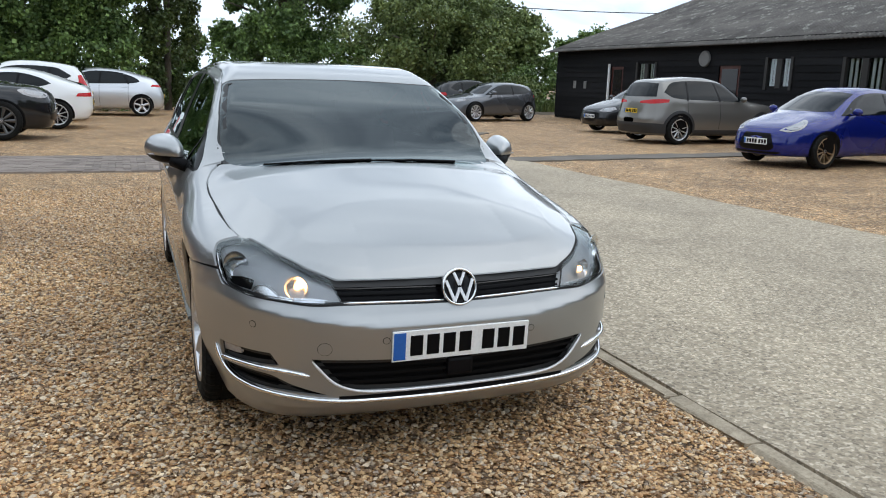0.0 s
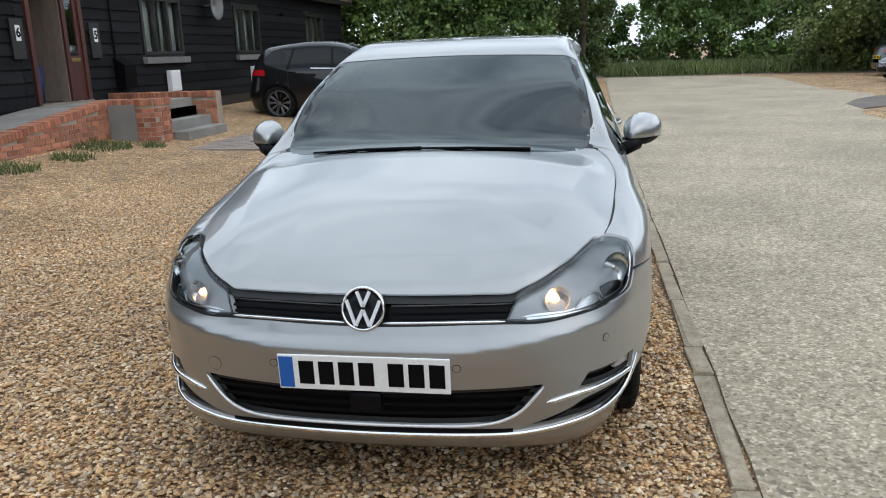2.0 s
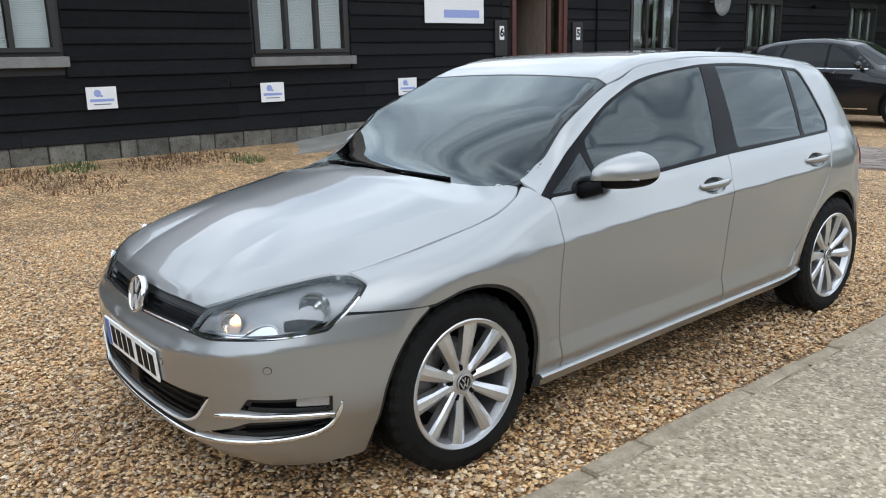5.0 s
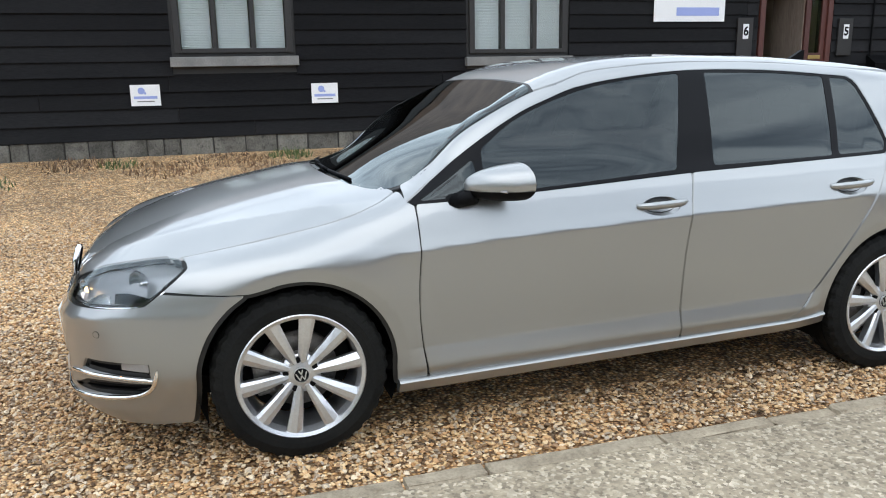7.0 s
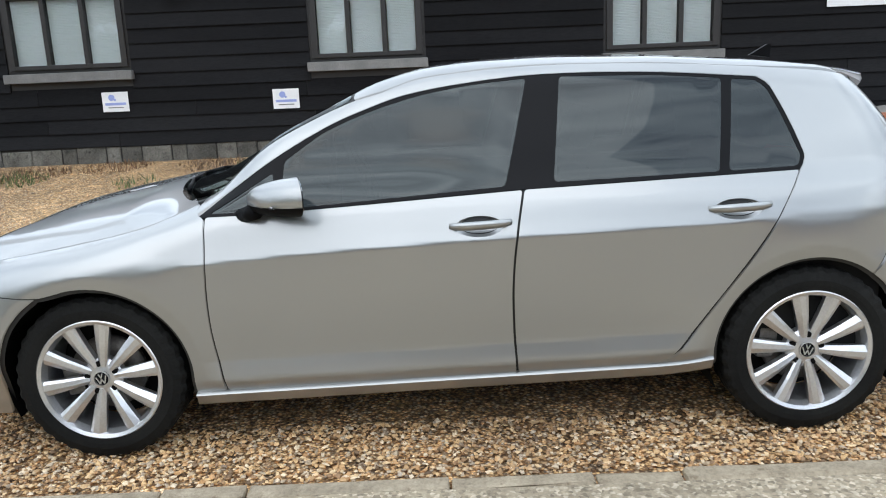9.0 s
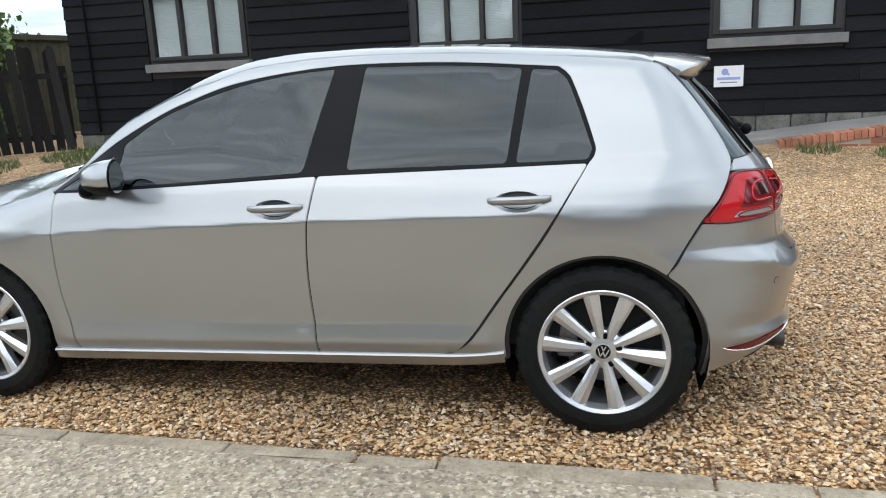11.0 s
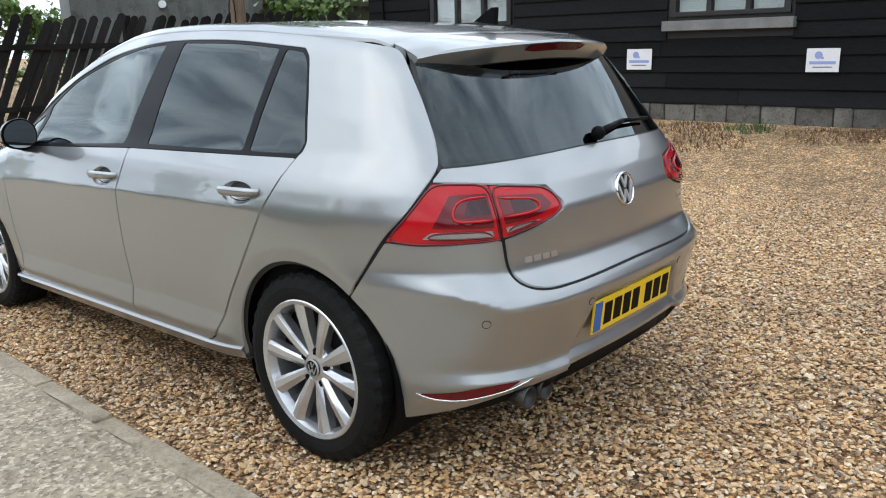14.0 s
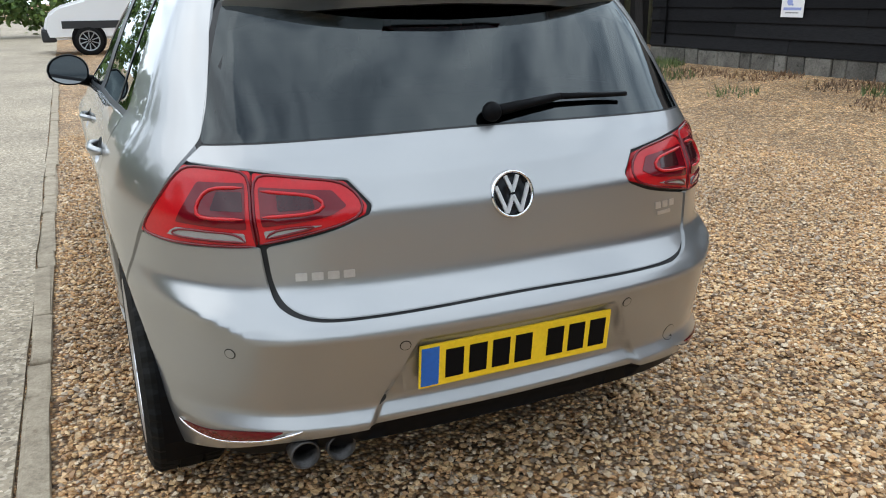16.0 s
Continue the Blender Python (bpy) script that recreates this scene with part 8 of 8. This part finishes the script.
grow_tree("oak_tree", "broad dark-leaved oak behind the far verge", (8.3, 46), 13, 4.6, 2.6, LEAF_OAK, 21, clumps=95, per=800, size=0.17, trunk=0.45)
grow_tree("spreading_tree", "spreading pale-leaved tree beside the parked coupe", (12.6, 31.5), 5.7, 4.0, 0.9, LEAF_WILLOW, 22, clumps=95, per=620, size=0.125, trunk=0.3, squash=0.85)
grow_tree("spreading_tree", "smaller pale-leaved tree on the verge", (20.5, 42.0), 6.0, 4.4, 1.0, LEAF_WILLOW, 23, clumps=70, per=420, size=0.20, trunk=0.25)
grow_tree("ash_tree", "tall leafy tree behind the parked cars", (-4.9, 29.0), 10.5, 4.6, 1.2, LEAF_OAK, 24, clumps=100, per=700, size=0.135)
grow_tree("ash_tree", "tall leafy tree at the yard's corner", (-11.5, 28.0), 10.0, 4.5, 1.0, LEAF_OAK, 25, clumps=90, per=480, size=0.17)
grow_tree("conifer", "narrow dark conifer by the drive's edge", (0.55, 27.4), 9.0, 1.25, 0.2, LEAF_CONIFER, 26, n_limb=6, clumps=130, per=260, size=0.10, trunk=0.14, squash=1.5)
grow_tree("field_tree", "leafy tree east of the drive", (25, -13), 8.0, 4.0, 1.0, LEAF_OAK, 27, clumps=70, per=220, size=0.3)
grow_tree("field_tree", "leafy tree beyond the yard", (24, -22), 10.5, 5.0, 1.5, LEAF_OAK, 28, clumps=70, per=220, size=0.35)
grow_tree("field_tree", "leafy tree behind the timber building", (-13, -19), 10, 4.6, 1.2, LEAF_OAK, 29, clumps=70, per=220, size=0.3)
hedge("boundary_hedge", "dense mixed hedge behind the parked cars", -16, 26.2, -0.5, 26.6, 6.3, 1.0, LEAF_HEDGE, 31, 0.13, 300)
hedge("far_hedge", "dark overgrown hedge beyond the verge", -2, 43, 30, 41, 4.4, 1.3, LEAF_HEDGE, 32, 0.17, 240)
hedge("verge_bush", "low scrub at the verge's edge", 8.6, 32.5, 18, 30.5, 1.5, 0.7, LEAF_WILLOW, 33, 0.11, 260)
hedge("barn_end_hedge", "hedge beside the barn's end", 17.5, 33.5, 23, 31.5, 2.2, 0.8, LEAF_HEDGE, 37, 0.12, 260)
hedge("south_hedge", "overgrown hedge at the yard's south end", -16, -30, 22, -31, 3.4, 1.2, LEAF_HEDGE, 34, 0.2, 120)
hedge("east_hedge", "tall overgrown hedge along the east side of the yard", 12.5, -22, 21, 3, 5.6, 1.2, LEAF_HEDGE, 38, 0.34, 60)
hedge("corner_ivy", "ivy and scrub over the fence corner", -12.5, -12.4, -8.6, -10.6, 2.9, 0.4, LEAF_HEDGE, 35, 0.13, 120)


def blades(name, label, spots, h, leaf, seed, category="grass", wide=0.012):
    rs = np.random.RandomState(seed)
    p = np.asarray(spots, float)
    n = len(p)
    a = rs.rand(n) * 2 * math.pi
    hh = h * (0.5 + rs.rand(n))
    side = np.stack([np.cos(a), np.sin(a), 0 * a], -1) * wide
    lean = np.stack([rs.normal(size=n), rs.normal(size=n), 0 * a], -1) * (hh * 0.35)[:, None]
    top = p + lean + np.stack([0 * a, 0 * a, hh], -1)
    v = np.stack([p - side, p + side, top], 1).reshape(-1, 3)
    ob = new(name, raw_mesh(name, v, np.arange(3 * n).reshape(-1, 3), leaf))
    return tagged(ob, label, category, kind="stuff")


def build_grass():
    rs = np.random.RandomState(41)
    n = 26000
    x, y = rs.uniform(-1, 30, n), rs.uniform(31.4, 40, n)
    keep = (x > 1.5) | (y > 33)
    blades("verge_grass", "rough green grass on the far verge", np.stack([x, y, 0 * x], -1)[keep], 0.42, GRASS, 42, wide=0.03)
    soil = new("verge", raw_mesh("verge", [(-3, 31.0, -0.015), (8, 30.9, -0.012), (12, 28.6, -0.012), (40, 28, -0.012), (40, 70, 0), (-20, 70, 0), (-20, 27, -0.012), (-3, 27, -0.012)], [(0, 1, 2, 3, 4, 5, 6, 7)], EARTH))
    tagged(soil, "bare earth under the verge and hedges", "verge", kind="structure")
    spots, dry = [], []
    for cx, cy, r, k in ((-6.3, 4.4, 0.35, 260), (-6.2, 5.5, 0.3, 200), (-6.45, 6.6, 0.45, 420), (-6.6, 3.5, 0.25, 120), (-6.9, 1.6, 0.2, 90), (-7.5, -0.4, 0.3, 140), (-7.3, -2.6, 0.25, 80), (-6.8, -5.6, 0.4, 150), (-7.4, -7.0, 0.7, 900), (-6.2, -8.3, 0.8, 900), (-5.0, -9.6, 0.8, 600), (-6.4, -3.9, 0.3, 60), (-5.9, 7.1, 0.2, 120), (-6.7, -6.3, 0.5, 300)):
        a, q = rs.rand(k) * 2 * math.pi, np.sqrt(rs.rand(k)) * r
        px, py = cx + q * np.cos(a), cy + q * np.sin(a)
        spots.append(np.stack([px, py, rise(px, py) - 0.02], -1))
    blades("weeds", "green weed tufts in the gravel by the wall", np.concatenate(spots), 0.085, WEED, 43, "weeds", 0.009)
    for cx, cy in ((-7.4, -1.2), (-7.5, -3.2), (-7.3, 0.6), (-7.6, -4.6), (-6.9, -2.0), (-7.2, -5.6), (-6.6, -0.6), (-7.5, 1.2)):
        k = 240
        a, q = rs.rand(k) * 2 * math.pi, np.sqrt(rs.rand(k)) * 0.32
        px, py = cx + 1.6 * q * np.sin(a), cy + 1.6 * q * np.cos(a)
        dry.append(np.stack([px, py, rise(px, py) - 0.02], -1))
    blades("dry_weeds", "dry brown weeds along the foot of the wall", np.concatenate(dry), 0.05, DRYWEED, 44, "weeds", 0.01)


build_grass()


def build_stones():
    """Loose stones lying on the yard where the camera passes close by."""
    rs = np.random.RandomState(51)
    n = 200000
    x, y = rs.uniform(-4.6, 1.07, n), rs.uniform(-5.2, 5.4, n)
    far = np.maximum(np.abs(x + 0.2) - 2.4, 0) + np.maximum(np.abs(y) - 3.4, 0)
    keep = (rs.rand(n) < 1.15 - 0.28 * far) & ~((np.abs(x) < 0.62) & (np.abs(y) < 1.6))
    x, y = x[keep], y[keep]
    n = len(x)
    g = (1 + 5**0.5) / 2
    ico = np.array([(-1, g, 0), (1, g, 0), (-1, -g, 0), (1, -g, 0), (0, -1, g), (0, 1, g), (0, -1, -g), (0, 1, -g), (g, 0, -1), (g, 0, 1), (-g, 0, -1), (-g, 0, 1)]) / math.hypot(1, g)
    tri = np.array([(0, 11, 5), (0, 5, 1), (0, 1, 7), (0, 7, 10), (0, 10, 11), (1, 5, 9), (5, 11, 4), (11, 10, 2), (10, 7, 6), (7, 1, 8), (3, 9, 4), (3, 4, 2), (3, 2, 6), (3, 6, 8), (3, 8, 9), (4, 9, 5), (2, 4, 11), (6, 2, 10), (8, 6, 7), (9, 8, 1)])
    octa = np.array([(1, 0, 0), (-1, 0, 0), (0, 1, 0), (0, -1, 0), (0, 0, 1), (0, 0, -1)], float)
    otri = np.array([(0, 2, 4), (2, 1, 4), (1, 3, 4), (3, 0, 4), (2, 0, 5), (1, 2, 5), (3, 1, 5), (0, 3, 5)])
    near = (np.abs(y) < 4.3) & (x > -1.9) & (rs.rand(n) < 0.3)
    for pick, form, faces in ((near, ico, tri), (~near, octa, otri)):
        X0, Y0_ = x[pick], y[pick]
        k = len(X0)
        v = form[None] * (1 + 0.28 * rs.normal(size=(k, len(form), 1)).clip(-1, 1))
        size = 0.0056 + 0.0058 * rs.rand(k) ** 1.7
        sc = size[:, None, None] * np.stack([0.95 + 0.7 * rs.rand(k), 0.85 + 0.4 * rs.rand(k), 0.5 + 0.35 * rs.rand(k)], -1)[:, None, :]
        v = v * sc
        a, b = rs.rand(k) * 2 * math.pi, rs.normal(size=k) * 0.35
        ca, sa, cb, sb = np.cos(a)[:, None], np.sin(a)[:, None], np.cos(b)[:, None], np.sin(b)[:, None]
        X, Y, Z = v[..., 0], v[..., 1] * cb - v[..., 2] * sb, v[..., 1] * sb + v[..., 2] * cb
        v = np.stack([X * ca - Y * sa + X0[:, None], X * sa + Y * ca + Y0_[:, None], Z - 0.014 + rs.rand(k)[:, None] * 0.012], -1)
        f = (faces[None] + len(form) * np.arange(k)[:, None, None]).reshape(-1, 3)
        ob = new("loose_gravel", raw_mesh("loose_gravel", v.reshape(-1, 3), f, STONE, False))
        tagged(ob, "loose golden, brown and grey pea gravel", "gravel", kind="stuff")


build_stones()
wire = thing("overhead_wire", "thin black overhead wire across the sky", "wire")
wb = bmesh.new()
for i in range(24):
    t0, t1 = i / 24, (i + 1) / 24
    p, q = [(2 + 40 * t, 34 - 2 * t, 6.0 - 1.2 * t * (1 - t) * 4 + 0.8 * t) for t in (t0, t1)]
    tube(wb, p, q, 0.022, 0.022, 6, False)
part("cable", wb, BLACK, wire)
